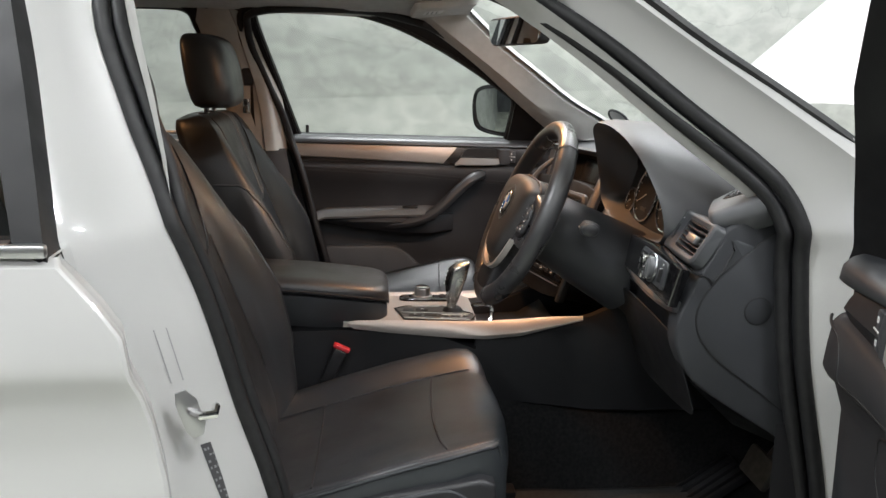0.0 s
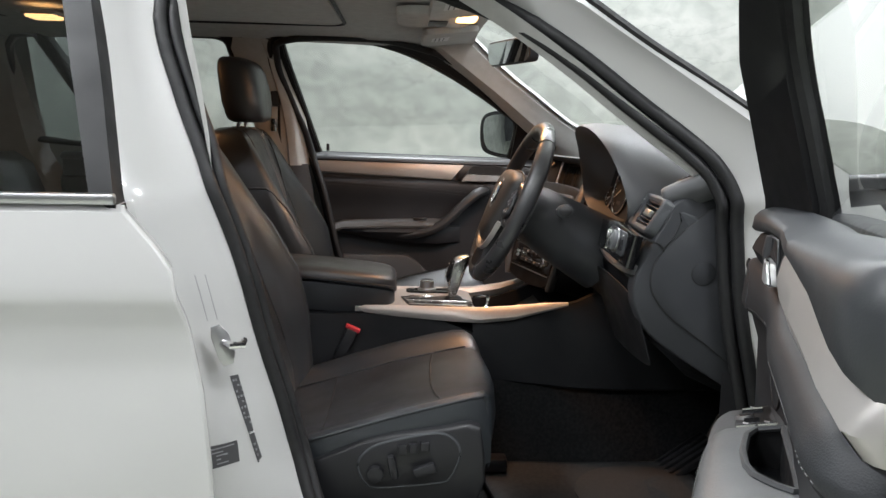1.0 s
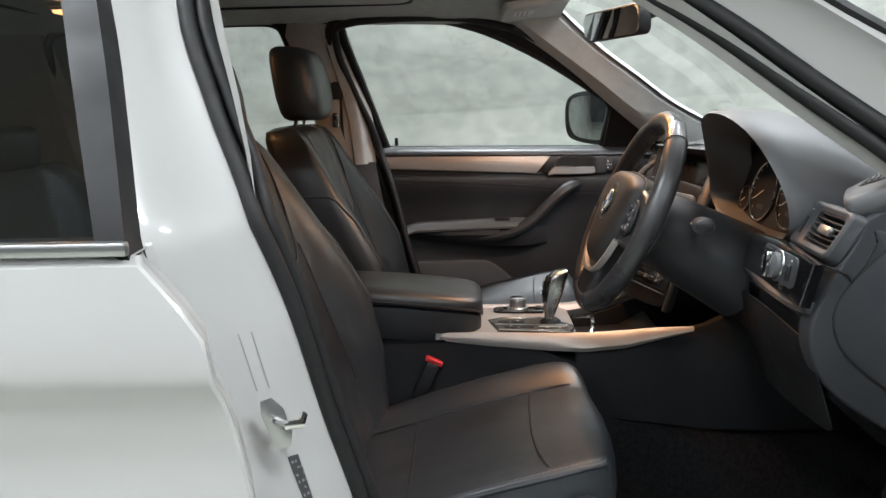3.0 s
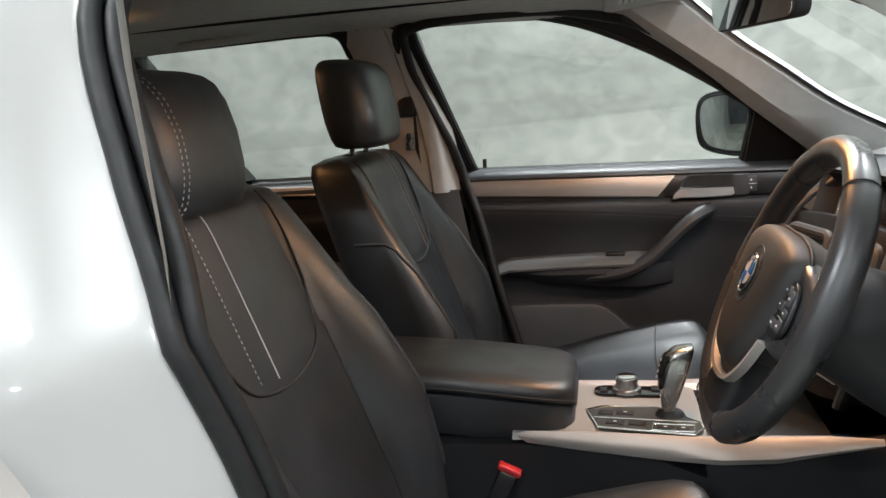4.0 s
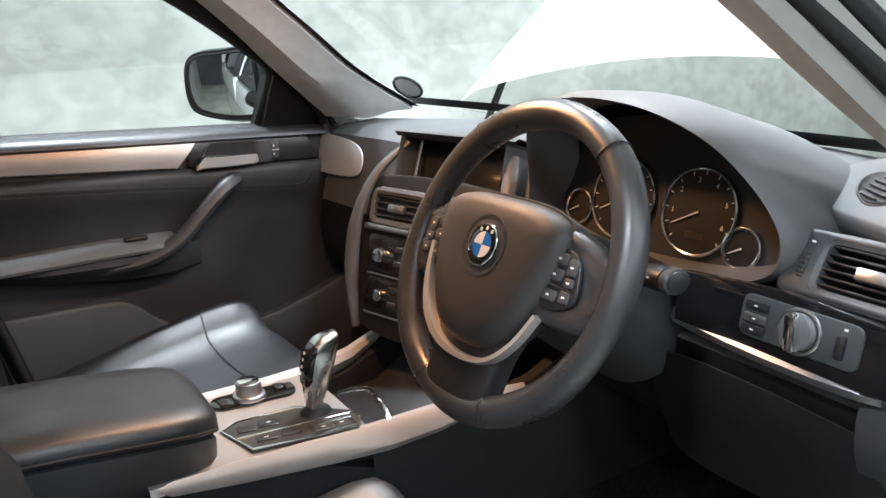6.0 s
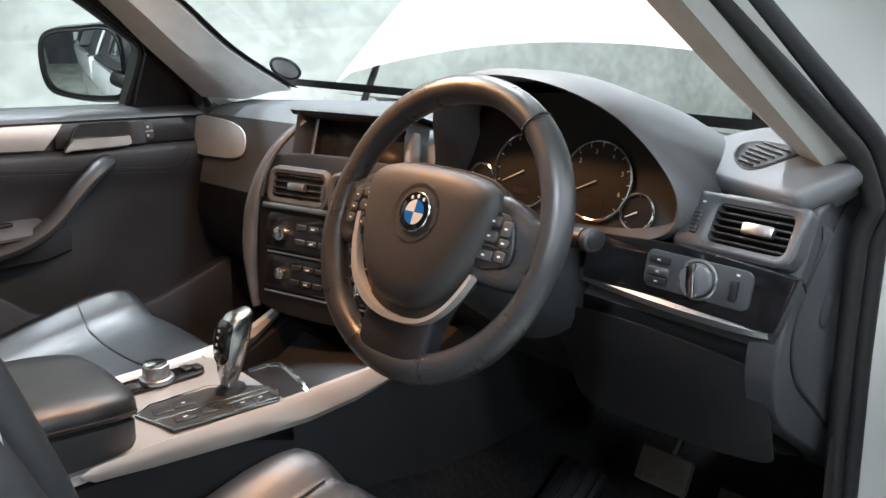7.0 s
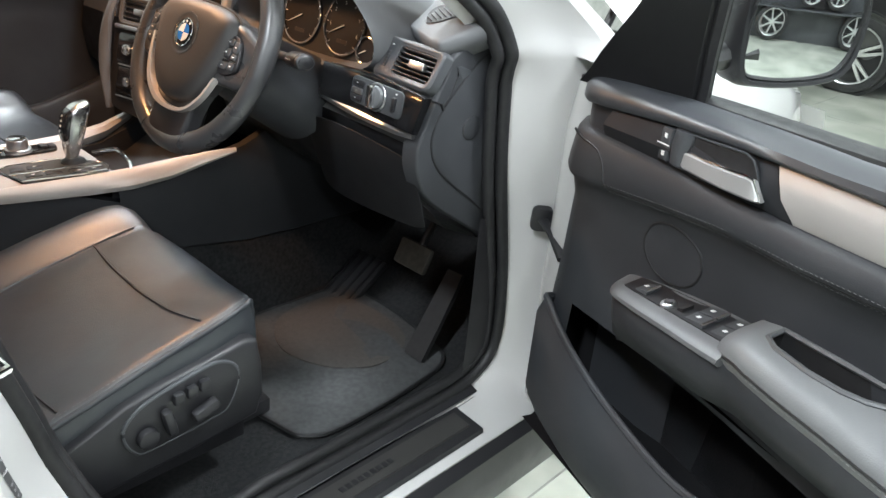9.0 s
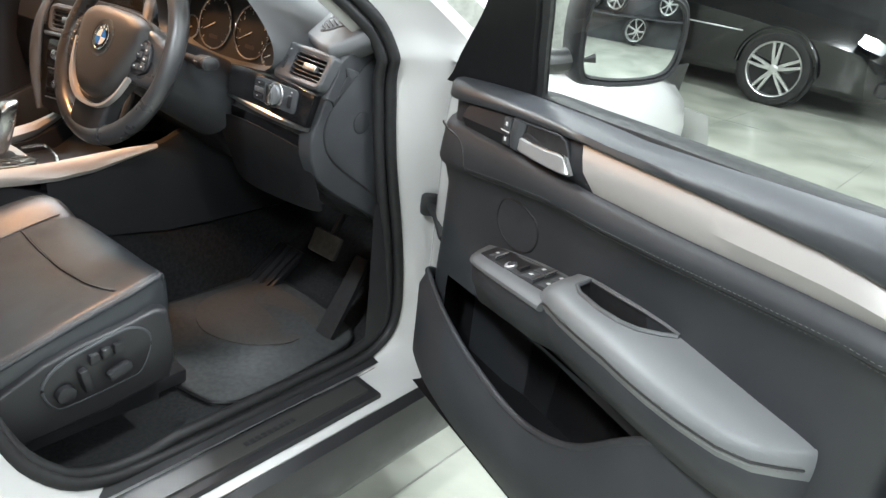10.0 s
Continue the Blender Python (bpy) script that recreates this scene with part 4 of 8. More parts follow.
def lining_row(x):
    """The section of the open door's lining: (half width, height) from the glass line round to the outside."""
    g, a, b, c = rail_top(x), table(STRIP_TOP, x), table(STRIP_LOW, x), table(CREASE, x)
    o = fall(x)
    row = [(0.822, g - 0.02), (0.816, g - 0.004), (0.804, g), (0.788, g - 0.0005), (0.770, g - 0.004), (0.758, g - 0.009), (0.7505, 0.55 * g + 0.45 * a), (0.748, a + 0.004), (0.752, a), (0.766, a - 0.002),
           (0.766, b + 0.003), (0.753, b), (0.7475, b - 0.007), (0.744, 0.5 * (b + c)), (0.742, c + 0.007), (0.7455, c - 0.001), (0.757, c - 0.010), (0.770, c - 0.05), (0.772, 0.86), (0.774, 0.80), (0.774, 0.745), (0.772, 0.60), (0.775, 0.49), (0.80, 0.455), (0.86, 0.45), (0.86, 0.90)]
    return [(y + o, z) for y, z in row]


def lining_face(x, z):
    """Half width of the lining's face at a place below the strip."""
    row = lining_row(x)[11:22]
    for (y0, z0), (y1, z1) in zip(row, row[1:]):
        if z >= z1:
            return y0 + (y1 - y0) * max(0.0, min(1.0, (z0 - z) / (z0 - z1)))
    return row[-1][0]


def driver_door_lining(door):
    s = -1
    xs = [0.508, 0.502, 0.476, 0.455, 0.436, 0.420, 0.39, 0.35, 0.30, 0.24, 0.18, 0.12, 0.06, 0.0, -0.06, -0.12, -0.19, -0.26, -0.33, -0.395, -0.415, -0.430, -0.440, -0.446]
    back = {0.508: 0.080, 0.502: 0.060, 0.476: 0.034, 0.455: 0.019, 0.436: 0.008, 0.420: 0.002, -0.430: 0.001, -0.440: 0.006, -0.446: 0.016}
    rows = [[(x + 0.10 * max(0.0, 1.03 - z) * max(0.0, (x - 0.30) / 0.17), s * min(0.86, y + back.get(x, 0.0)), z) for y, z in lining_row(x)] for x in xs]
    bm = loft(rows, closed=True, caps=True)
    bmesh.ops.delete(bm, geom=[fc for fc in bm.faces if -0.19 < fc.calc_center_median().x < 0.415 and 0.50 < fc.calc_center_median().z < 0.745 and abs(fc.calc_center_median().y) < 0.80], context="FACES")
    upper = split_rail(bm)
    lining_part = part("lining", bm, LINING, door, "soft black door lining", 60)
    part("top_rail", upper, LINING_LIT, door, "soft black top rail, lightened as if lit from above", 60)

    def strip(x0, x1, n, lean0, lean1):
        """A band that fills the channel between the rail and the padded edge; its ends lean with height."""
        out = []
        for u in range(n + 1):
            row = []
            for f, y in ((0.0, 0.766), (0.03, 0.757), (0.25, 0.7515), (0.55, 0.7470), (0.95, 0.757), (1.0, 0.766)):
                x = x0 + (lean0 * (0.5 - f)) + (x1 + lean1 * (0.5 - f) - x0 - lean0 * (0.5 - f)) * u / n
                row.append((x, s * (y + fall(x)), table(STRIP_TOP, x) + (table(STRIP_LOW, x) - table(STRIP_TOP, x)) * f - 0.001))
            out.append(row)
        return loft(out)

    decor = part("decor_strip", strip(0.053, -0.436, 16, 0.045, 0.0), SATIN, door, "satin silver decor strip")
    part("strip_end", loft([[(-0.436 + d, s * (y + fall(-0.436) + e), table(STRIP_TOP, -0.436) + (table(STRIP_LOW, -0.436) - table(STRIP_TOP, -0.436)) * f) for f, y in ((0.0, 0.766), (0.03, 0.757), (0.25, 0.7515), (0.55, 0.7470), (0.95, 0.757), (1.0, 0.766))] for d, e in ((0.0, 0.0), (-0.006, 0.003), (-0.010, 0.009), (-0.0115, 0.016))]), SATIN, decor)
    plate = part("handle_plate", strip(0.374, 0.055, 12, -0.010, 0.045), DULL_BLACK, door, "black handle plate")
    # recess, blade lever, pivot and lock switch
    hole = [(0.205, 1.090), (0.118, 1.0945), (0.104, 1.090), (0.094, 1.078), (0.086, 1.062), (0.205, 1.050)]
    part("handle_recess", loft([[(x, s * y, z) for x, z in hole] for y in (0.760, 0.7535)], closed=True, caps=True), RUBBER, plate, "dark handle recess")
    part("recess_rim", tube([(x, s * 0.7532, z) for x, z in hole], 0.0016, 6, True, up=(0, 1, 0)), PLASTIC, plate)
    blade = [[(x + 0.009, s * (y + 0.009 + d), z) for d, z in ((0.0, zt), (-0.003, zt - 0.002), (-0.004, zb + 0.003), (-0.001, zb), (0.006, zb + 0.001), (0.007, zt - 0.001))] for x, y, zt, zb in ((0.212, 0.747, 1.066, 1.046), (0.200, 0.741, 1.0665, 1.045), (0.16, 0.737, 1.068, 1.045), (0.12, 0.735, 1.070, 1.0455), (0.092, 0.735, 1.0725, 1.0465), (0.080, 0.735, 1.0715, 1.047), (0.070, 0.736, 1.058, 1.0475), (0.065, 0.737, 1.051, 1.048))]
    lever = part("door_handle", loft(blade, closed=True, caps=True), HANDLE_SATIN, door, "satin chrome release lever")
    part("lever_edge", tube([(x + 0.009, s * (y + 0.009), z) for x, y, z in ((0.208, 0.745, 1.067), (0.16, 0.7365, 1.069), (0.12, 0.7345, 1.071), (0.092, 0.7345, 1.0735), (0.080, 0.7345, 1.0725), (0.070, 0.7355, 1.059), (0.0645, 0.7365, 1.050))], 0.0013, 6, up=(0, 1, 0)), CHROME, lever)
    pivot = [[(x + 0.004, s * (y + 0.006 - h), z) for y, z in ((0.756, 1.092), (0.747, 1.090), (0.744, 1.070), (0.747, 1.045), (0.756, 1.040))] for x, h in ((0.238, -0.002), (0.232, 0.004), (0.222, 0.007), (0.212, 0.005), (0.204, -0.002))]
    part("lever_pivot", loft(pivot), PLASTIC, plate, "grey pivot cover of the lever")
    part("lock_switch", box((0.251, s * 0.7525, 1.066), (0.020, 0.010, 0.044), 0.003), PLASTIC, plate)
    part("switch_mark", box((0.253, s * 0.7468, 1.066), (0.024, 0.001, 0.0016), 0), MARK, plate)
    for dz in (-0.012, 0.012):
        part("switch_mark", box((0.250, s * 0.7468, 1.066 + dz), (0.005, 0.001, 0.006), 0), MARK, plate)
    # stitched crease and the seam of the front piece
    crease = [(x, table(CREASE, x) - 0.003) for x in [0.345 - 0.774 * k / 60 for k in range(61)]]
    part("crease", tube([(x, s * (lining_face(x, z) + 0.0005), z) for x, z in crease], 0.0015, 6, up=(0, 1, 0)), RUBBER, lining_part)
    for dz in (0.006, -0.006):
        part("seam", dashes([(x, s * (lining_face(x, z + dz) - 0.0004), z + dz) for x, z in crease], 0.0050, 0.0020, 0.00042), THREAD, lining_part, "grey stitched seam")
    joint = [(p.x, p.z) for p in spline([(0.440, 0, 1.034), (0.41, 0, 1.026), (0.378, 0, 1.020), (0.357, 0, 1.002), (0.346, 0, 0.972)], 24)]
    part("panel_joint", tube([(x, s * (lining_face(x, z) + 0.0008), z) for x, z in joint], 0.0020, 6, up=(0, 1, 0)), RUBBER, lining_part, "joint of the front lining piece")
    ring = [(0.216 + 0.056 * math.cos(q), 0.918 + 0.042 * math.sin(q)) for q in [2 * math.pi * k / 36 for k in range(36)]]
    part("speaker_cover", loft([[(0.216 + (x - 0.216) * u, s * (lining_face(0.216 + (x - 0.216) * u, 0.918 + (z - 0.918) * u) - h), 0.918 + (z - 0.918) * u) for x, z in ring] for u, h in ((1.0, -0.002), (0.97, 0.0015), (0.6, 0.0018), (0.05, 0.0018))], closed=True, caps=True), LINING, door, "round speaker cover", 60)
    part("speaker_ring", tube([(x, s * (lining_face(x, z) - 0.0003), z) for x, z in ring], 0.0022, 6, True, up=(0, 1, 0)), RUBBER, door, "round speaker rim")

    # window switch pad in front of the armrest: (x, height at the lining, half width, height at the near edge)
    pad_line = [(0.300, 0.842, 0.764, 0.837), (0.288, 0.855, 0.738, 0.842), (0.255, 0.862, 0.716, 0.848), (0.19, 0.874, 0.704, 0.858), (0.13, 0.883, 0.698, 0.866), (0.07, 0.891, 0.695, 0.872), (0.03, 0.896, 0.694, 0.876)]

    def pad_top(x, v):
        """A point on top of the pad; v: 0 at the near edge, 1 at the lining."""
        for (x0, b0, y0, n0), (x1, b1, y1, n1) in zip(pad_line, pad_line[1:]):
            if x >= x1:
                u = (x - x0) / (x1 - x0)
                zb, yn, zn = b0 + (b1 - b0) * u, y0 + (y1 - y0) * u, n0 + (n1 - n0) * u
                return Vector((x, s * (yn + (0.772 - yn) * v), zn + (zb - zn) * v))

    def under(x, yn, zn):
        return [(x, s * y, z) for y, z in ((0.778, zn - 0.006), (yn + 0.004, zn - 0.006), (yn + 0.001, zn - 0.014), (yn + 0.003, zn - 0.034), (yn + 0.4 * (0.778 - yn), zn - 0.078), (0.778, min(zn - 0.10, 0.775)))]

    pad = []
    for x, zb, yn, zn in [(p.x, p.y, p.z, q.z) for p, q in zip(spline([(a, b, c) for a, b, c, d in pad_line], 24), spline([(a, b, d) for a, b, c, d in pad_line], 24))]:
        pad.append([(x, s * y, z) for y, z in ((0.776, zb + 0.002), (0.70 * 0.772 + 0.30 * yn, zb + (zn - zb) * 0.30), (0.772 + (yn - 0.772) * 0.75, zb + (zn - zb) * 0.75), (yn + 0.006, zn + 0.002), (yn + 0.001, zn - 0.002), (yn, zn - 0.007), (yn + 0.006, zn - 0.012), (0.776, zn - 0.013))])
    pad_part = part("switch_panel", loft(pad, closed=True, caps=True), PAD_GREY, door, "grey window switch panel")
    inlay = [pad_top(x, 0.36) for x in (0.262, 0.23, 0.18, 0.13, 0.08, 0.036)] + [pad_top(x, 0.96) for x in (0.036, 0.08, 0.13, 0.18, 0.23, 0.262)]
    part("switch_inlay", loft([[p + Vector((0, 0, h)) for p in inlay] for h in (-0.002, 0.0018)], closed=True, caps=True), PLASTIC_DARK, pad_part, "black switch inlay")

    def rocker(x0, x1, v0, v1, mat_, lip):
        """A rocker switch with a bright finger edge."""
        c = [pad_top(x0, v0), pad_top(x0, v1), pad_top(x1, v1), pad_top(x1, v0)]
        mid = (c[0] + c[1] + c[2] + c[3]) / 4
        rocker_part = part("window_switch", loft([[p + Vector((0, 0, 0.001)) for p in c], [p.lerp(mid, 0.06) + Vector((0, 0, 0.007 if k in (2, 3) else 0.004)) for k, p in enumerate(c)]], closed=True, caps=True), mat_, pad_part, "window rocker switch")
        if lip:
            part("finger_edge", tube([p + Vector((0, 0, 0.0065)) for p in (c[3].lerp(mid, 0.05), c[2].lerp(mid, 0.05))], 0.0020, 6), CHROME, rocker_part)
            part("switch_mark", box(mid + Vector((0.002, 0, 0.0062)), (0.005, 0.006, 0.0008), 0, turn=(0, 3, 0)), MARK, rocker_part)

    rocker(0.236, 0.210, 0.42, 0.80, PLASTIC, True)
    part("mirror_switch", slab(circle(0.0105, 20), facing(pad_top(0.166, 0.50), (0.15, s * -0.35, 1), (0, 1, 0)), 0.006, 0.002), ALU, pad_part, "round mirror switch")
    part("switch_mark", slab(circle(0.0072, 12), facing(pad_top(0.166, 0.50) + Vector((0, 0, 0.0062)), (0.15, s * -0.35, 1), (0, 1, 0)), 0.0008), PLASTIC_DARK, pad_part)
    rocker(0.148, 0.136, 0.48, 0.72, RUBBER, False)
    for x0, x1 in ((0.124, 0.090), (0.078, 0.044)):
        for v0, v1 in ((0.37, 0.645), (0.665, 0.94)):
            rocker(x0, x1, v0, v1, PLASTIC, True)

    # armrest: (x, height at the lining, height at the near edge, half width, near side of the grab hole)
    arm_line = [(0.062, 0.88, 0.862, 0.748, 0.7645), (0.059, 0.896, 0.878, 0.727, 0.7645), (0.048, 0.908, 0.89, 0.711, 0.7645), (0.022, 0.915, 0.898, 0.7, 0.7645), (0.008, 0.917, 0.9, 0.697, 0.741), (-0.012, 0.918, 0.9, 0.693, 0.731), (-0.062, 0.921, 0.899, 0.689, 0.7265), (-0.102, 0.924, 0.899, 0.687, 0.728),
                (-0.128, 0.925, 0.899, 0.686, 0.734), (-0.1527, 0.9247, 0.8977, 0.685, 0.749), (-0.1677, 0.9237, 0.8977, 0.684, 0.7625), (-0.2042, 0.9202, 0.8962, 0.684, 0.7645), (-0.2557, 0.9147, 0.8957, 0.686, 0.7645), (-0.3118, 0.9088, 0.8978, 0.691, 0.7645), (-0.3474, 0.9054, 0.9004, 0.704, 0.7645), (-0.3652, 0.9032, 0.9002, 0.728, 0.7645), (-0.376, 0.901, 0.898, 0.752, 0.7645), (-0.38, 0.894, 0.892, 0.772, 0.777)]
    rows = []
    for x, zb, zn, yn, yh in arm_line:
        lean = lambda y: zn + (zb - zn) * (y - yn) / (0.778 - yn)
        mid = 0.5 * (yh + yn + 0.012)
        rows.append([(x, s * y, z) for y, z in ((0.778, zb), (0.7655, lean(0.7655) + 0.001), (yh, lean(yh) + 0.001), (max(mid, yn + 0.014), lean(max(mid, yn + 0.014)) + 0.003), (yn + 0.012, lean(yn + 0.012) + 0.002), (yn + 0.004, zn - 0.001), (yn, zn - 0.010), (yn + 0.001, zn - 0.022), (yn + 0.006, zn - 0.032), (0.778, zn - 0.033))])
    bm = loft(rows, closed=True, caps=True)
    gone = [fc for fc in bm.faces if -0.17 < fc.calc_center_median().x < 0.015 and fc.calc_center_median().z > 0.885 and min(abs(v.co.y) for v in fc.verts) > 0.7262 and max(abs(v.co.y) for v in fc.verts) < 0.7660]
    bmesh.ops.delete(bm, geom=gone, context="FACES")
    arm_part = part("armrest", bm, LEATHER_GREY, door, "pale grey leather armrest", 60)
    cup = [(x, yh, zn + (zb - zn) * (yh - yn) / (0.778 - yn) + 0.001) for x, zb, zn, yn, yh in arm_line[4:11]] + [(x, 0.7655, zn + (zb - zn) * (0.7655 - yn) / (0.778 - yn) + 0.001) for x, zb, zn, yn, yh in arm_line[10:3:-1]]
    well = loft([[(x, s * y, z - d) for x, y, z in cup] for d in (0.0, 0.03, 0.06)], closed=True)
    well.faces.new([well.verts.new((x, s * y, z - 0.06)) for x, y, z in cup])
    part("grab_cup", well, RUBBER, arm_part, "deep black grab cup", 20)
    part("grab_rim", tube([(x, s * y, z + 0.001) for x, y, z in cup], 0.0036, 6, True), PAD_GREY, arm_part, "grey rim of the grab cup")
    for dz in (-0.014, -0.021):
        part("seam", dashes([(x, s * (yn - 0.0012), zn + dz) for x, zb, zn, yn, yh in arm_line[2:17]], 0.0045, 0.0025, 0.0006), THREAD, arm_part)
    part("welt", tube([(x, s * (yn - 0.0006), zn - 0.0175) for x, zb, zn, yn, yh in arm_line[1:17]], 0.0016, 6), RUBBER, arm_part, "dark welt")
    rows = [under(x, yn + 0.004, zn - 0.004) for x, zb, yn, zn in pad_line[:-1]] + [under(x, yn + 0.004, zn - 0.022) for x, zb, zn, yn, yh in arm_line[3:]]
    part("armrest_base", loft(rows, closed=True, caps=True), LINING, door, "dark grey base of the armrest", 60)

    # scooped map pocket: an opening in the lining with a felt well behind it and a bulging front wall
    lip = spline([(0.478, 0.800, 0.700), (0.474, 0.768, 0.722), (0.462, 0.746, 0.732), (0.440, 0.738, 0.730), (0.397, 0.733, 0.710), (0.326, 0.725, 0.690), (0.217, 0.716, 0.671), (0.083, 0.714, 0.657), (-0.009, 0.714, 0.672), (-0.075, 0.714, 0.702), (-0.115, 0.716, 0.732), (-0.150, 0.719, 0.762), (-0.195, 0.728, 0.792), (-0.27, 0.748, 0.805), (-0.42, 0.776, 0.805)], 64)
    rows = []
    for y, fr in ((None, -0.5), (None, 0.0), (None, 0.02), (0.700, 0.12), (0.705, 0.5), (0.72, 0.8), (0.748, 1.0), (0.80, 1.02)):
        row = []
        for p in lip:
            low = 0.475 + 0.05 * max(0, (p.x - 0.25) / 0.22) ** 2
            yy = (p.y + 0.012 if fr < 0 else p.y) if y is None else max(y, p.y - 0.012)
            row.append((p.x, s * yy, p.z + (low - p.z) * (fr if fr > 0 else (0.10 if fr < 0 else 0))))
        rows.append(row)
    part("map_pocket", loft(rows), LINING, door, "deep moulded map pocket", 60)
    part("pocket_lip", tube([(p.x, s * (p.y + 0.004), p.z) for p in lip], 0.006, 8), LINING, door)
    rows = []
    for x, o in ((0.472, 0.0), (0.462, 0.03), (0.43, 0.05), (0.3, 0.06), (0.0, 0.06), (-0.16, 0.05), (-0.205, 0.03), (-0.215, 0.0)):
        rows.append([(x, s * y, z) for y, z in ((0.772, 0.757), (0.778 + o, 0.756), (0.80 + o, 0.70), (0.80 + o, 0.56), (0.79 + o * 0.6, 0.50), (0.765, 0.475), (0.745, 0.475))])
    part("pocket_well", loft(rows), FELT, door, "black felt-lined pocket well")
    part("pocket_felt", loft([[(p.x, s * (p.y + 0.014 + 0.02 * h), p.z - 0.018 - h * max(0.05, p.z - 0.50)) for p in lip[6:52]] for h in (0.0, 0.4, 0.8, 1.0)]), FELT, door)
    part("bottle_stop", loft([[(x, s * y, z) for y, z in ((0.795, 0.585), (0.760, 0.585), (0.757, 0.560), (0.795, 0.555))] for x in (0.075, 0.06, -0.02, -0.035)], closed=True, caps=True), PLASTIC, door, "low divider in the pocket")
    # painted front flange of the door, rear end and its latch
    part("front_flange", loft([[(x - 0.02 * (z > 1.05), s * y, z) for z in (1.085, 1.0, 0.8, 0.6, 0.44)] for x, y in ((0.462, 0.83), (0.50, 0.812), (0.56, 0.812), (0.585, 0.82), (0.61, 0.838), (0.632, 0.866), (0.645, 0.895))]), PAINT, door, "white painted door flange")
    part("end_plate", loft([[(-0.441 - 0.02 * (z - 0.9) - 0.004, s * y, z) for z in (1.11, 0.95, 0.8, 0.6, 0.42)] for y in (0.80, 0.86, 0.905)]), PAINT, door)
    part("end_cover", loft([[(-0.443 - 0.02 * (z - 0.9) - 0.006, s * y, z) for z in (1.108, 1.05, 0.97, 0.90, 0.70, 0.46)] for y in (0.766, 0.786, 0.804, 0.812)]), PLASTIC_DARK, door, "black cover on the door's rear edge")
    part("latch", box((-0.447, s * 0.845, 0.86), (0.012, 0.035, 0.10), 0.004), ALU, door, "metal door latch")


def make_driver_door():
    door = thing("driver_door", (HINGE[0], HINGE[1], HINGE[2]), "wide open white driver's door with black lining", "car door")
    door.matrix_world = pose(HINGE[0], HINGE[1], HINGE[2] + 0.008, 0, 0, DOOR_OPEN) @ pose(0, DOOR_IN, 0, 0, 2.2, 0)
    door_shell(door, -1, DRIVER_FRONT, DRIVER_REAR, FRONT_SKIN, NEAR_APERTURE, NEAR_EDGE, GLASS, 0.888, 1.101, slope=0.30, y_in=0.802, rise=0.048)
    sail = [(0.296, 1.105), (0.274, 1.18), (0.252, 1.25), (0.285, 1.262), (0.36, 1.195), (0.415, 1.150), (0.460, 1.105)]
    part("mirror_sail", loft([[(x, -leaning(y, z, 0.30), z) for x, z in sail] for y in (0.812, 0.838)], closed=True, caps=True), BLACK_TRIM, door, "black mirror triangle")
    driver_door_lining(door)
    return door


driver_door, passenger_door = make_driver_door(), make_passenger_door()


def rear_door(s):
    door = thing("rear_door", (-0.45, s * 0.864, 0.4), "closed white rear door with tinted window" if s < 0 else "closed rear door with black lining and silver strip", "car door")
    door_shell(door, s, REAR_FRONT, REAR_BACK, REAR_SKIN, REAR_APERTURE if s < 0 else FAR_REAR_APERTURE, REAR_EDGE if s < 0 else FAR_REAR_EDGE, GLASS_DARK if s < 0 else GLASS, 0.905, 1.120, 0.902)
    part("door_edge", loft([[(along(REAR_FRONT, z) + d, s * (y - e), z) for y, z in REAR_SKIN[1:]] for d, e in ((0.0, 0.0), (0.004, 0.003), (0.004, 0.010), (-0.004, 0.030), (-0.012, 0.060))]), PAINT, door, "white folded front edge")
    part("lining", door_trim(s, [(-0.57, 0.03, 0), (-0.585, 0.0, 0), (-0.8, 0, 0), (-1.1, 0, 0), (-1.3, 0.0, 0), (-1.32, 0.03, 0)], TRIM_PROFILE), LINING, door, "soft black door lining", 60)
    part("decor_strip", loft(strip_rows(s, (-1.2, -0.9, -0.66), 0.0)), SATIN, door, "satin silver decor strip")
    arm = [[(x, s * y, z) for y, z in ((0.775, 0.885), (0.72, 0.882), (0.690, 0.872), (0.684, 0.858), (0.692, 0.842), (0.775, 0.825))] for x in (-0.66, -0.75, -0.98)]
    part("armrest", loft(arm, closed=True, caps=True), LEATHER_GREY, door, "grey leather armrest")
    return door


for side_sign in (-1, 1):
    rear_door(side_sign)


# ---- seats ----
from mathutils.bvhtree import BVHTree


def laid(bm, points, way, off=0.001):
    """Points pushed along a direction on to the faces of a mesh."""
    tree, way = BVHTree.FromBMesh(bm), Vector(way).normalized()
    out = []
    for p in points:
        hit = tree.ray_cast(Vector(p) - way * 0.5, way)
        if hit[0] is not None:
            out.append(hit[0] - way * off)
    return out


def seam_on(bm, points, way, n=24):
    return laid(bm, even(points, n), way)


CUSHION_ROWS = ((-0.40, 0.572, 0.93), (-0.34, 0.592, 0.97), (-0.22, 0.629, 1.0), (-0.10, 0.664, 1.0), (0.0, 0.689, 0.995), (0.040, 0.697, 0.975), (0.064, 0.698, 0.945), (0.080, 0.690, 0.912), (0.090, 0.672, 0.89), (0.094, 0.635, 0.88), (0.089, 0.58, 0.87))


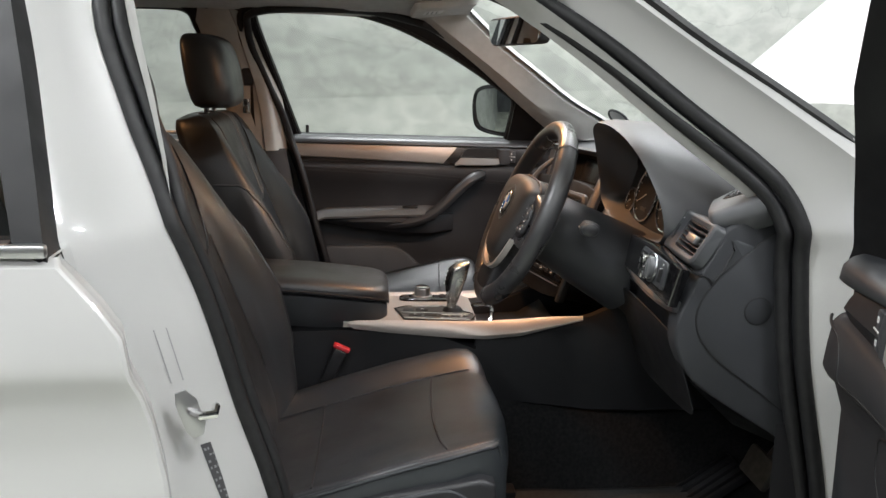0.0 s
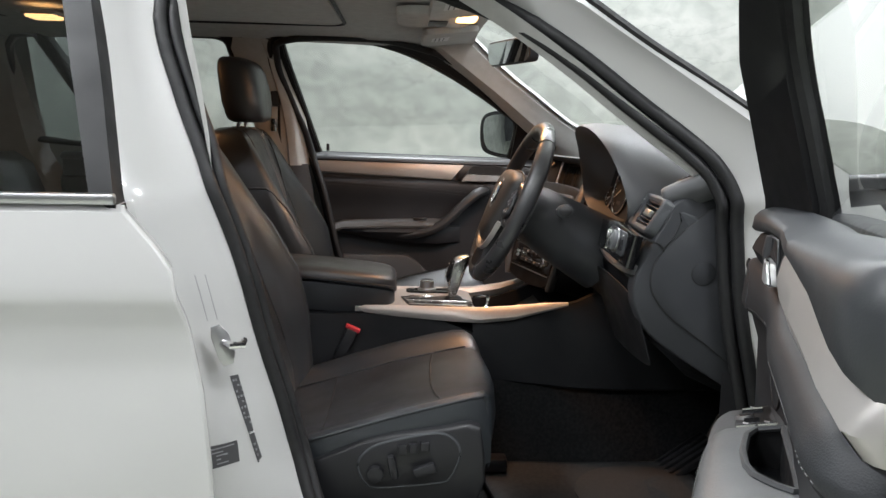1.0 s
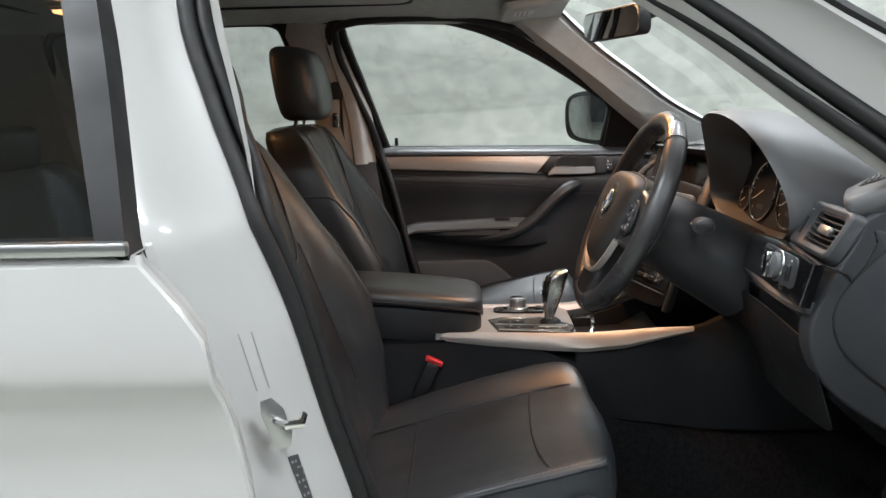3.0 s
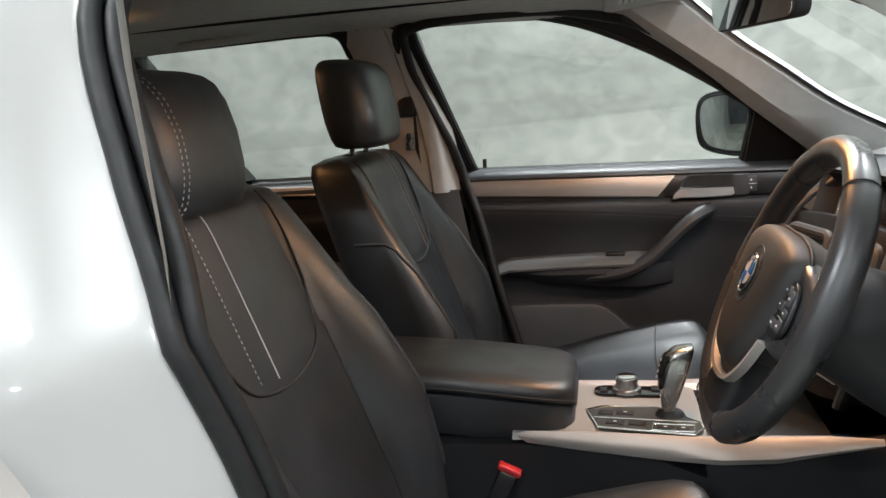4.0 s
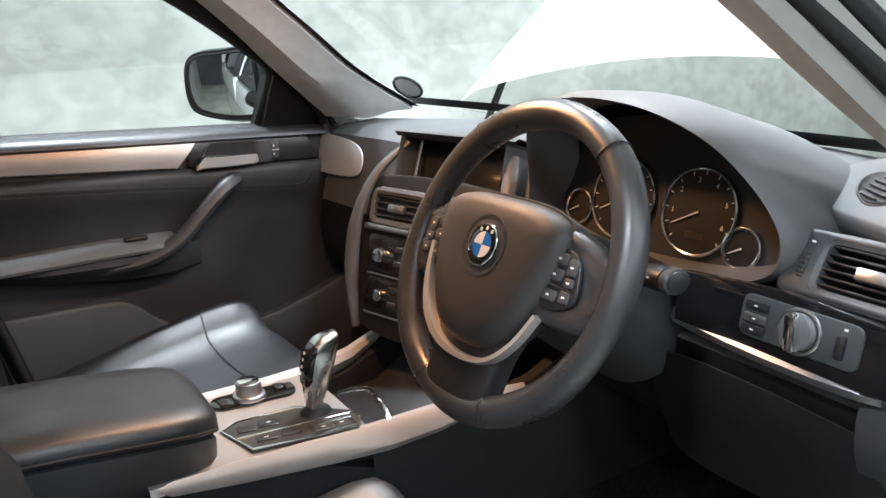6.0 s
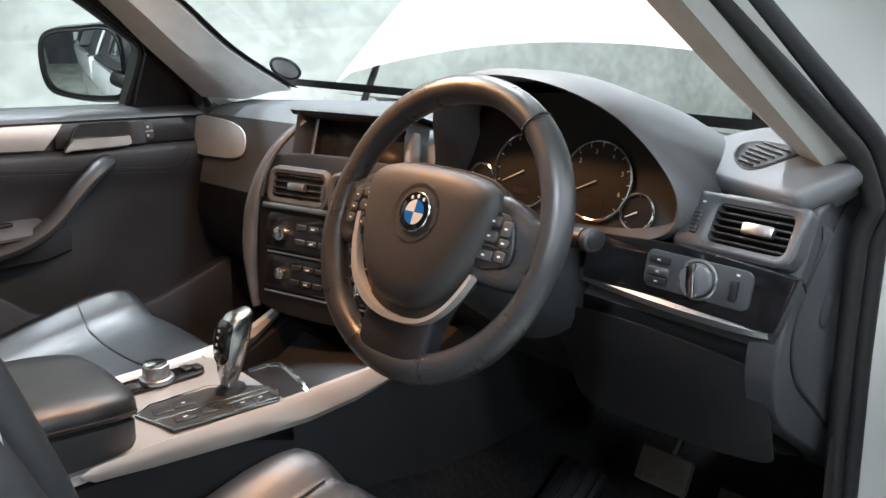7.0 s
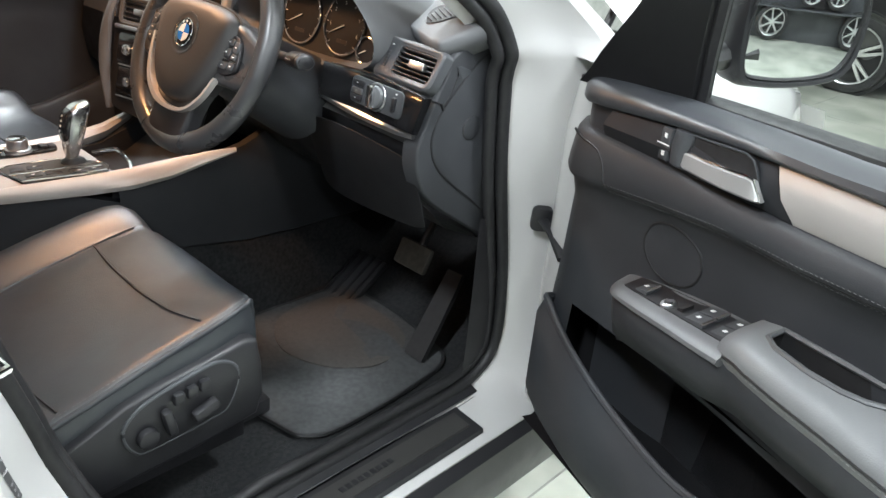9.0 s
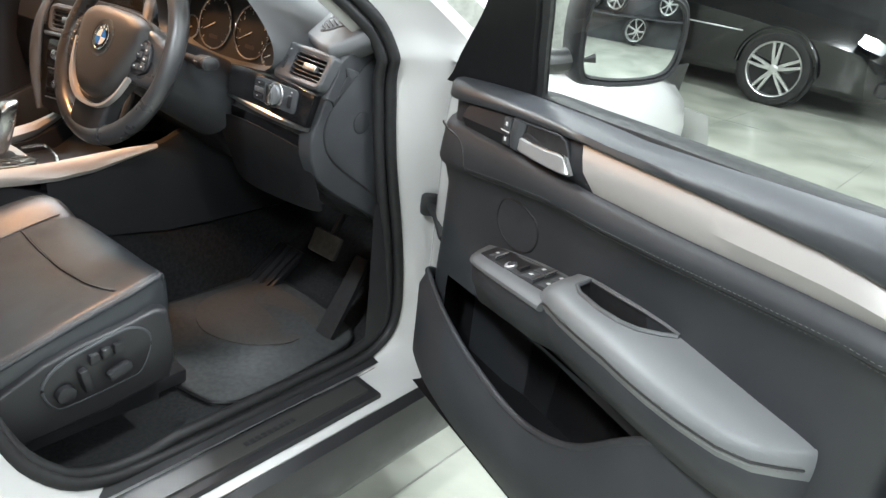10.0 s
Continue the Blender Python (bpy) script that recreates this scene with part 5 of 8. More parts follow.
def cushion_mesh(cy, lift=0.0):
    """A flat cushion with a crisp outer edge and a raised inner bolster; lift: how much higher and longer the front is set."""
    half, rows, edge = 0.258, [], []
    o = -1 if cy < 0 else 1
    for x, zc, w in CUSHION_ROWS:
        k = max(0, x + 0.4) / 0.5
        zc, x = zc + 0.35 * lift * k, x + 2.2 * lift * k
        low = min(0.565, zc - 0.03)
        row = []
        outer = ((1.0, None), (1.0, -0.062), (0.998, -0.022), (0.990, 0.002), (0.978, 0.012), (0.955, 0.017), (0.90, 0.017), (0.75, 0.009), (0.55, 0.0)) if lift == 0 else ((1.0, None), (1.0, -0.05), (0.995, -0.010), (0.975, 0.016), (0.93, 0.030), (0.86, 0.037), (0.78, 0.033), (0.66, 0.012), (0.56, -0.004))
        for u, h in outer + ((0.2, -0.005), (-0.2, -0.004), (-0.5, 0.0), (-0.56, -0.003), (-0.61, 0.004), (-0.68, 0.014), (-0.78, 0.024), (-0.87, 0.024), (-0.94, 0.012), (-0.985, -0.008), (-1.0, -0.04), (-1.0, None)):
            row.append((x + 0.030 * (1 - u * u) * max(0.0, min(1.0, (x + 0.06) / 0.12)), cy + o * u * half * w, low if h is None else max(low, zc + h)))
        if x < 0.090 + 2.2 * lift:
            edge.append((x, cy + o * 0.982 * half * w, zc + 0.011))
        rows.append(row if o < 0 else row[::-1])
    return loft(rows), spline(edge, 40)


def backrest_mesh(cy):
    rows = []
    for z, xf, xb, w, bol in ((0.58, -0.345, -0.46, 0.225, 0.03), (0.64, -0.352, -0.475, 0.245, 0.040), (0.75, -0.385, -0.505, 0.262, 0.062), (0.87, -0.428, -0.545, 0.264, 0.080), (0.98, -0.468, -0.58, 0.258, 0.058), (1.08, -0.505, -0.615, 0.240, 0.032), (1.15, -0.531, -0.640, 0.222, 0.016), (1.185, -0.545, -0.650, 0.210, 0.008), (1.207, -0.560, -0.650, 0.198, 0.002), (1.217, -0.585, -0.632, 0.175, 0.0)):
        fr = [(-1.0, 0.20), (-1.0, 0.6), (-0.96, 0.92), (-0.88, 1.0), (-0.78, 0.82), (-0.68, 0.36), (-0.61, -0.02), (-0.57, 0.0), (-0.3, -0.04), (0, -0.06)]
        row = [(xf + b * bol, cy + d * w, z) for d, b in fr]
        row += [(x, 2 * cy - y, zz) for x, y, zz in row[-2::-1]]
        row += [(xb + 0.035, cy + w, z), (xb + 0.006, cy + 0.9 * w, z), (xb - 0.004, cy + 0.5 * w, z), (xb - 0.006, cy, z), (xb - 0.004, cy - 0.5 * w, z), (xb + 0.006, cy - 0.9 * w, z), (xb + 0.035, cy - w, z)]
        rows.append(row)
    return loft(rows, closed=True, caps=True)


def headrest_mesh(cy, hz, back=0.0):
    rows = []
    for a, w, d, dx in ((-0.02, 0.095, 0.036, 0.0), (0.02, 0.122, 0.051, 0.0), (0.10, 0.133, 0.058, 0.0), (0.30, 0.140, 0.063, -0.005), (0.55, 0.1425, 0.063, -0.011), (0.78, 0.140, 0.059, -0.019), (0.90, 0.134, 0.052, -0.025), (0.96, 0.124, 0.042, -0.029), (0.99, 0.106, 0.028, -0.032), (1.0, 0.08, 0.014, -0.033)):
        row = []
        for j in range(28):
            q = 2 * math.pi * j / 28
            c, sn = math.cos(q), math.sin(q)
            row.append((-0.568 - back + dx + d * math.copysign(abs(c) ** 0.62, c) - 0.012 * abs(sn) ** 3, cy + w * math.copysign(abs(sn) ** 0.5, sn), hz + 0.19 * a))
        rows.append(row)
    return loft(rows, closed=True, caps=True)


def seat(name, cy, label, head_drop, driver):
    st = thing(name, (-0.2, cy, 0.40), label, "car seat", "front seats")
    o = -1 if cy < 0 else 1
    bm, edge = cushion_mesh(cy, 0.0 if driver else 0.042)
    down, reach = (0, 0, -1), 0.0 if driver else 0.085
    lines = [[(x, cy - o * 0.145, 1.0) for x in (-0.36, -0.2, 0.0, 0.07 + reach)]]
    cross = [(-0.012 + reach - 0.012 * (1 - t * t), cy + o * (0.045 + 0.19 * t), 1.0) for t in (-1, -0.6, 0, 0.6, 0.97)]
    back_cross = [(-0.245, cy + o * (0.045 + 0.19 * t), 1.0) for t in (-1, 0, 1)]
    seams = [seam_on(bm, l, down) for l in (lines[0], cross, back_cross)]
    cushion = part("cushion", bm, LEATHER, st, "black leather seat cushion", 60)
    for l in seams:
        part("seam", tube(l, 0.0018, 5), PLASTIC_DARK, cushion)
    part("stitching", dashes([p + Vector((0.004, 0, 0.001)) for p in seams[1]], 0.005, 0.003, 0.0006), THREAD, cushion, "fine stitching")
    part("welt", tube(edge, 0.0045, 8), LEATHER, cushion, "crisp leather welt")
    part("stitching", dashes([p + Vector((0, -0.010 * o, 0.0055)) for p in edge], 0.006, 0.003, 0.0007), THREAD, cushion, "fine stitching")
    # base and side panel
    part("base", loft([[(x, cy + y, z) for x, y in [(0.062, -0.235), (-0.36, -0.235), (-0.36, 0.235), (0.062, 0.235)]] for z in (0.44, 0.585)], closed=True, caps=True), PLASTIC_DARK, st, "black seat base")
    yo = cy + o * 0.270
    side = [(-0.36, 0.555), (-0.28, 0.580), (-0.165, 0.629), (-0.10, 0.644), (-0.02, 0.655), (0.045, 0.666), (0.068, 0.655), (0.078, 0.60), (0.080, 0.545), (0.068, 0.505), (-0.05, 0.49), (-0.30, 0.48), (-0.37, 0.50)]
    panel = part("side_panel", slab([(-o * x, z - 0.57) for x, z in side], facing((0, cy + o * 0.225, 0.57), (0, o, 0)), 0.047, 0.012, 3), PLASTIC_DARK, st, "black plastic seat side panel")
    if driver:
        ctl = [(-0.165, 0.600), (-0.13, 0.625), (-0.04, 0.645), (-0.005, 0.645), (0.020, 0.628), (0.026, 0.60), (0.008, 0.556), (-0.02, 0.545), (-0.13, 0.536), (-0.155, 0.545), (-0.17, 0.575)]
        ctl = [(p.x, p.y) for p in spline([(-o * x, z - 0.59, 0) for x, z in ctl], 44, True)]
        fm = facing((0, cy + o * 0.2705, 0.59), (0, o, 0))
        ctl_part = part("control_panel", slab(ctl, fm, 0.006, 0.002), PLASTIC_DARK, panel, "switch panel with raised rim")
        part("panel_rim", tube([fm @ Vector((x, y, 0.003)) for x, y in ctl], 0.0034, 8, True), PLASTIC, panel, "raised rim of the switch panel")
        y1 = yo - 0.004
        for k in range(3):
            part("memory_button", box((-0.086 + 0.022 * k, y1 + o * 0.012, 0.619 + 0.003 * k), (0.017, 0.012, 0.020), 0.003), PLASTIC_DARK, panel, "raised memory button")
        part("tilt_switch", box((-0.104, y1 + o * 0.014, 0.584), (0.016, 0.018, 0.050), 0.006, turn=(0, -12, 0)), PLASTIC_DARK, panel)
        part("slide_switch", box((-0.042, y1 + o * 0.014, 0.578), (0.046, 0.018, 0.022), 0.006, turn=(0, -18, 0)), PLASTIC_DARK, panel)
        part("round_switch", disc((-0.138, y1 + o * 0.006, 0.568), (0, o, 0), 0.017, 0.012, 0.004), PLASTIC_DARK, panel)
    for y in (cy - 0.13, cy + 0.13):
        part("seat_rail", box((-0.10, y, 0.40), (0.56, 0.045, 0.035), 0.006), PLASTIC_DARK, st, "black seat rail")
        part("rail_foot", box((-0.12, y, 0.432), (0.34, 0.03, 0.03), 0.004), PLASTIC_DARK, st)
    # backrest with panel seams
    bm = backrest_mesh(cy)
    fwd = (-1, 0, -0.28)
    z0 = 0.965
    pan = [(0.3, cy - 0.150, 1.45), (0.3, cy - 0.152, 1.33), (0.3, cy - 0.146, 1.265), (0.3, cy - 0.105, 1.20), (0.3, cy, 1.178), (0.3, cy + 0.105, 1.20), (0.3, cy + 0.146, 1.265), (0.3, cy + 0.152, 1.33), (0.3, cy + 0.150, 1.45)]
    pan = seam_on(bm, pan, fwd, 40)
    low = [seam_on(bm, [(0.3, cy + d * 0.155, z) for z in (1.22, 1.1, 1.0, 0.9)], fwd) for d in (-1, 1)]
    sides = [seam_on(bm, [(0.3, cy + d * 0.246, z) for z in (1.32, 1.2, 1.1, 1.0, 0.9)], fwd) for d in (-1, 1)]
    twin = [seam_on(bm, [(0.3, cy + d, z) for z in (1.462, 1.35, 1.25, zl)], fwd) for d, zl in ((-0.032 if driver else 0.078, 1.195), (-0.080 if driver else 0.105, 1.20))]
    back = part("backrest", bm, LEATHER, st, "black leather backrest with raised bolsters", 60)
    for l in [pan] + low:
        part("seam", tube(l, 0.0024, 5), PLASTIC_DARK, back)
    for l in sides:
        part("welt", tube(l, 0.0035, 6), LEATHER, back)
    part("stitching", tube(twin[0], 0.0012, 5), STITCH, back, "bright double seam")
    part("stitching", dashes(twin[1], 0.005, 0.003, 0.0008), STITCH, back, "bright double seam")
    # headrest
    hz = 1.237 - head_drop
    bm = headrest_mesh(cy, hz, 0.03 if driver else 0.0)
    hl = [seam_on(bm, [(0.3, cy + d + e * (-1 if driver else 1), hz + z) for z, e in ((0.008, 0.022), (0.04, 0.008), (0.09, 0.0), (0.14, 0.004), (0.183, 0.018))], (-1, 0, 0)) for d in ((-0.062, -0.072) if driver else (0.07, 0.081))]
    head = part("headrest", bm, LEATHER, st, "black leather headrest", 60)
    for l in hl:
        part("stitching", dashes(l, 0.005, 0.003, 0.0008), STITCH, head, "pale stitching")
    for d in (-0.055, 0.055):
        part("headrest_post", tube([(-0.603, cy + d, 1.19), (-0.585, cy + d, hz + 0.02)], 0.006, 8), CHROME, st, "chrome headrest post")
        part("post_sleeve", disc((-0.602, cy + d, 1.212), (0, 0, 1), 0.013, 0.008, 0.003, 14), PLASTIC_DARK, st)
    return st


driver_seat = seat("driver_seat", -0.395, "black leather driver's seat with silver stitching", 0.04, True)
passenger_seat = seat("passenger_seat", 0.395, "black leather passenger seat with raised headrest", 0.0, False)

# belt buckle beside the driver's seat
buckle = thing("belt_buckle", (-0.25, -0.147, 0.62), "black seat-belt buckle with a red push button", "seat belt buckle")
part("body", box((-0.232, -0.147, 0.675), (0.030, 0.030, 0.085), 0.006, turn=(0, 25, 0)), PLASTIC_DARK, buckle)
part("button", box((-0.213, -0.147, 0.716), (0.040, 0.020, 0.010), 0.003, turn=(0, 25, 0)), RED, buckle, "red push button")

# far-side belt with its guide
belt = thing("seat_belt", (-0.52, 0.68, 0.6), "dark seat belt hanging from its pillar guide", "seat belt")
part("webbing", loft([[(x - 0.022, y, z), (x + 0.022, y - 0.004, z)] for x, y, z in ((-0.535, 0.652, 1.30), (-0.535, 0.662, 1.20), (-0.53, 0.685, 1.05), (-0.52, 0.715, 0.8), (-0.50, 0.73, 0.6))]), RUBBER, belt)
part("guide", box((-0.535, 0.648, 1.315), (0.050, 0.030, 0.055), 0.010), PLASTIC_DARK, belt)
part("tongue", box((-0.535, 0.650, 1.225), (0.022, 0.008, 0.045), 0.003), CHROME, belt, "steel belt tongue")
near = thing("seat_belt", (-0.44, -0.70, 0.6), "dark seat belt beside the driver's seat", "seat belt")
part("webbing", loft([[(x - 0.022, y, z), (x + 0.022, y + 0.004, z)] for x, y, z in ((-0.47, -0.70, 1.20), (-0.44, -0.715, 1.05), (-0.41, -0.735, 0.85), (-0.38, -0.745, 0.6))]), RUBBER, near)

# rear bench
bench = thing("rear_bench", (-1.1, 0, 0.45), "black leather rear bench", "car seat")
rows = [[(x, y, z) for y in (-0.66, -0.6, -0.3, 0, 0.3, 0.6, 0.66)] for x, z in ((-0.72, 0.50), (-0.72, 0.66), (-0.78, 0.70), (-1.0, 0.68), (-1.22, 0.66))]
part("cushion", loft(rows), LEATHER, bench)
rows = [[(x, y, z) for y in (-0.66, -0.6, -0.3, 0, 0.3, 0.6, 0.66)] for x, z in ((-1.20, 0.62), (-1.22, 0.70), (-1.36, 1.08), (-1.42, 1.12), (-1.50, 1.08), (-1.45, 0.6))]
part("backrest", loft(rows), LEATHER, bench)
for y in (-0.42, 0.42):
    part("headrest", box((-1.44, y, 1.17), (0.08, 0.24, 0.13), 0.03, 3), LEATHER, bench)

# ---- floor of the cabin ----
cabin = thing("cabin_floor", (0, 0, 0.36), "dark charcoal carpet on the cabin floor", "carpet")
rows = []
for x, z in ((-1.3, 0.42), (-0.6, 0.40), (-0.3, 0.365), (0.0, 0.36), (0.45, 0.36), (0.62, 0.37), (0.80, 0.45), (0.98, 0.62), (1.02, 0.86)):
    rows.append([(x, y, z + dz * (1 if x < 0.9 else 0.3)) for y, dz in ((-0.80, 0.05), (-0.74, 0.035), (-0.68, 0.005), (-0.62, 0), (-0.3, 0), (-0.20, 0.01), (-0.18, 0.10), (-0.14, 0.23), (0.14, 0.23), (0.18, 0.10), (0.20, 0.01), (0.3, 0), (0.62, 0), (0.68, 0.005), (0.74, 0.035), (0.80, 0.05))])
part("carpet", loft(rows), CARPET, cabin)
for s in (-1, 1):
    part("kick_panel", loft([[(x, s * y, z) for x in (0.50, 0.62, 0.85, 1.02)] for y, z in ((0.755, 0.80), (0.762, 0.6), (0.765, 0.40))]), PLASTIC_DARK, cabin, "black kick panel")
mat = thing("floor_mat", (0.35, -0.44, 0.362), "dark grey carpet mat in the driver's footwell", "floor mat")
outline = [(0.13, -0.24), (0.17, -0.56), (0.20, -0.645), (0.28, -0.665), (0.50, -0.655), (0.59, -0.635), (0.62, -0.56), (0.64, -0.35), (0.60, -0.235), (0.35, -0.215)]
rows = []
outl = spline([(x, y, 0) for x, y in outline], 60, True)
cx, cy0 = 0.38, -0.44
for sc, z in ((1.0, 0.364), (1.0, 0.372), (0.985, 0.376), (0.5, 0.376)):
    rows.append([(cx + (p.x - cx) * sc, cy0 + (p.y - cy0) * sc, z + 0.09 * max(0, p.x - 0.50)) for p in outl])
part("carpet_pad", loft(rows, closed=True, caps=True), MAT, mat)
part("binding", tube([(p.x, p.y, 0.373 + 0.09 * max(0, p.x - 0.50)) for p in outl], 0.0045, 6, True), RUBBER, mat, "black stitched binding")
heel = [(p.x, p.y) for p in spline([(0.60, -0.36, 0), (0.58, -0.52, 0), (0.47, -0.56, 0), (0.37, -0.50, 0), (0.33, -0.38, 0), (0.40, -0.27, 0), (0.54, -0.26, 0)], 40, True)]
part("heel_pad", loft([[(x, y, z + 0.09 * max(0, x - 0.50)) for x, y in heel] for z in (0.3780, 0.3825)], closed=True, caps=True), add_bump(add_noise(principled("brown_worn_heel_pad", (0.08, 0.066, 0.056), 0.9), 90, (0.042, 0.039, 0.036), (0.052, 0.048, 0.044)), "noise", 900, 0.8, 0.002), mat, "brownish worn heel pad")
pedals = thing("pedals", (0.72, -0.42, 0.38), "black accelerator and brake pedals", "pedals")
part("accelerator", loft([[(x, y, z), (x, y - w, z), (x + 0.012, y - w, z - 0.006), (x + 0.012, y, z - 0.006)] for x, y, z, w in ((0.532, -0.566, 0.390, 0.054), (0.575, -0.563, 0.446, 0.052), (0.628, -0.560, 0.515, 0.048), (0.662, -0.558, 0.562, 0.044))], closed=True, caps=True), RUBBER, pedals, "long floor-hinged accelerator")
part("brake_pad", box((0.645, -0.462, 0.560), (0.018, 0.10, 0.065), 0.008, turn=(0, 25, 0)), add_noise(principled("worn_pedal_rubber", (0.06, 0.057, 0.05), 0.7), 60, (0.045, 0.043, 0.037), (0.075, 0.07, 0.06)), pedals, "worn brake pedal pad")
part("brake_arm", tube([(0.655, -0.47, 0.575), (0.73, -0.475, 0.70), (0.80, -0.475, 0.85)], 0.009, 8), PLASTIC_DARK, pedals)
rest = thing("footrest", (0.65, -0.255, 0.38), "ribbed black footrest in the footwell", "footrest")
part("plate", box((0.625, -0.265, 0.398), (0.02, 0.105, 0.20), 0.006, turn=(0, 55, 0)), PLASTIC_DARK, rest)
for k in range(4):
    part("rib", box((0.618, -0.304 + 0.026 * k, 0.409), (0.008, 0.006, 0.19), 0.002, turn=(0, 55, 0)), BLACK_TRIM, rest)

# ---- centre console ----
console = thing("centre_console", (0, 0, 0.40), "black centre console with silver trim", "centre console")
rows = []
for x, zt, yh in ((-0.50, 0.74, 0.12), (-0.2, 0.748, 0.125), (0.0, 0.738, 0.13), (0.10, 0.700, 0.135), (0.30, 0.66, 0.14), (0.60, 0.66, 0.16), (0.95, 0.7, 0.18)):
    rows.append([(x, s * y, z) for s, y, z in ((-1, yh - 0.012, 0.545), (-1, yh + 0.005, 0.56), (-1, yh, zt - 0.03), (-1, yh - 0.006, zt), (1, yh - 0.006, zt), (1, yh, zt - 0.03), (1, yh + 0.005, 0.56), (1, yh - 0.012, 0.545))])
part("body", loft(rows), DULL_BLACK, console, "black console body")
for s in (-1, 1):
    rows = []
    for x, zt, yh in ((0.10, 0.738, 0.135), (0.18, 0.742, 0.145), (0.27, 0.765, 0.168), (0.36, 0.80, 0.20), (0.48, 0.86, 0.21), (0.7, 0.9, 0.21)):
        rows.append([(x, s * y, z) for y, z in ((yh - 0.015, 0.565), (yh, 0.575), (yh, zt - 0.02), (yh - 0.01, zt), (yh - 0.03, zt), (yh - 0.035, zt - 0.05), (yh - 0.035, 0.66))])
    part("front_cheek", loft(rows), DULL_BLACK, console)
part("tray", loft([[(x, y, z) for y in (-0.115, 0.115)] for x, z in ((0.09, 0.765), (0.10, 0.725), (0.13, 0.712), (0.24, 0.715), (0.30, 0.75))]), PLASTIC_DARK, console, "black storage tray")
part("tray_divider", tube([(0.112, 0.002, 0.768), (0.136, -0.018, 0.776), (0.148, -0.032, 0.778), (0.146, -0.060, 0.778), (0.138, -0.110, 0.774), (0.132, -0.128, 0.766)], 0.005, 6, flat=0.7), CHROME, console, "chrome tray clip")
rows = []
for x in (-0.21, -0.15, -0.05, 0.04, 0.085, 0.105):
    d = 0.0 if x < 0.1 else -0.006
    rows.append([(x, y, z + d) for y, z in ((-0.118, 0.755), (-0.11, 0.764), (-0.08, 0.767), (-0.02, 0.769), (0.02, 0.770), (0.08, 0.768), (0.11, 0.764), (0.118, 0.755))])
part("top_plate", loft(rows), PLATE_GREY, console, "satin silver console plate")
for s in (-1, 1):
    rows = []
    for x, y, z, w, h in ((-0.200, 0.117, 0.764, 0.001, 0.002), (-0.185, 0.117, 0.762, 0.005, 0.010), (-0.1, 0.118, 0.758, 0.011, 0.015), (0.04, 0.124, 0.752, 0.018, 0.019), (0.12, 0.131, 0.752, 0.022, 0.020), (0.20, 0.145, 0.762, 0.022, 0.018), (0.27, 0.168, 0.780, 0.015, 0.012), (0.335, 0.195, 0.796, 0.005, 0.005)):
        rows.append([(x, s * (y + a * w), z + b * h) for a, b in ((-1, 0.2), (-0.6, 0.75), (0.0, 0.9), (0.7, 0.3), (1, -0.5), (0.8, -1.0), (-0.5, -0.9))])
    part("side_strip", loft([[Vector(p) for p in r] for r in rows], closed=True, caps=True), SATIN, console, "satin silver side strip")
# shift panel
shift = thing("shift_panel", (0.0, -0.065, 0.768), "smoked metal shift panel with chrome borders", "switch panel")
sp = [(-0.088, -0.025), (-0.068, -0.098), (0.085, -0.124), (0.100, -0.098), (0.098, -0.075), (0.032, -0.012), (-0.06, -0.008)]
sp = [(p.x, p.y) for p in spline([(x, y, 0) for x, y in sp], 7, True)]
part("base", loft([[(x, y, z) for x, y in sp] for z in (0.764, 0.7712)], closed=True, caps=True), SMOKED, shift)
part("chrome_border", tube([(x, y, 0.7712) for x, y in sp], 0.0018, 6, True), CHROME, shift)
part("chrome_line", tube([(-0.076, -0.058, 0.7716), (0.092, -0.076, 0.7716)], 0.0013, 6), CHROME, shift)
for x, y, sx, sy, lab in ((-0.055, -0.038, 0.026, 0.020, 0), (-0.022, -0.038, 0.030, 0.020, 1), (-0.040, -0.078, 0.030, 0.018, 1), (-0.004, -0.082, 0.030, 0.018, 0), (0.040, -0.097, 0.028, 0.018, 1), (0.068, -0.100, 0.022, 0.018, 1)):
    part("button", box((x, y, 0.7700), (sx, sy, 0.006), 0.0012, turn=(0, 0, -9)), PLASTIC_DARK, shift)
    if lab:
        part("button_mark", box((x, y, 0.7733), (0.006, 0.0025, 0.0006), 0, turn=(0, 0, -9)), MARK, shift)
fr = [(0.022, -0.086), (0.018, -0.112), (0.084, -0.118), (0.086, -0.092)]
part("chrome_frame", tube([(x, y, 0.7730) for x, y in fr], 0.0019, 6, True), CHROME, shift)
lever = thing("gear_lever", (0.055, -0.045, 0.77), "chrome and gloss black gear lever", "gear lever")
part("gaiter", loft([[(0.052 + r * math.cos(q), -0.045 + 0.8 * r * math.sin(q), z) for q in [2 * math.pi * k / 14 for k in range(14)]] for r, z in ((0.026, 0.770), (0.022, 0.777), (0.014, 0.782))], closed=True, caps=True), RUBBER, lever)


def lever_ring(x, z, d, w, n=24):
    """A rounded-square section of the lever."""
    out = []
    for k in range(n):
        q = 2 * math.pi * k / n
        cs, sn = math.cos(q), math.sin(q)
        out.append((x + d * math.copysign(abs(cs) ** 0.55, cs), -0.045 + w * math.copysign(abs(sn) ** 0.55, sn), z + 0.22 * d * cs))
    return out


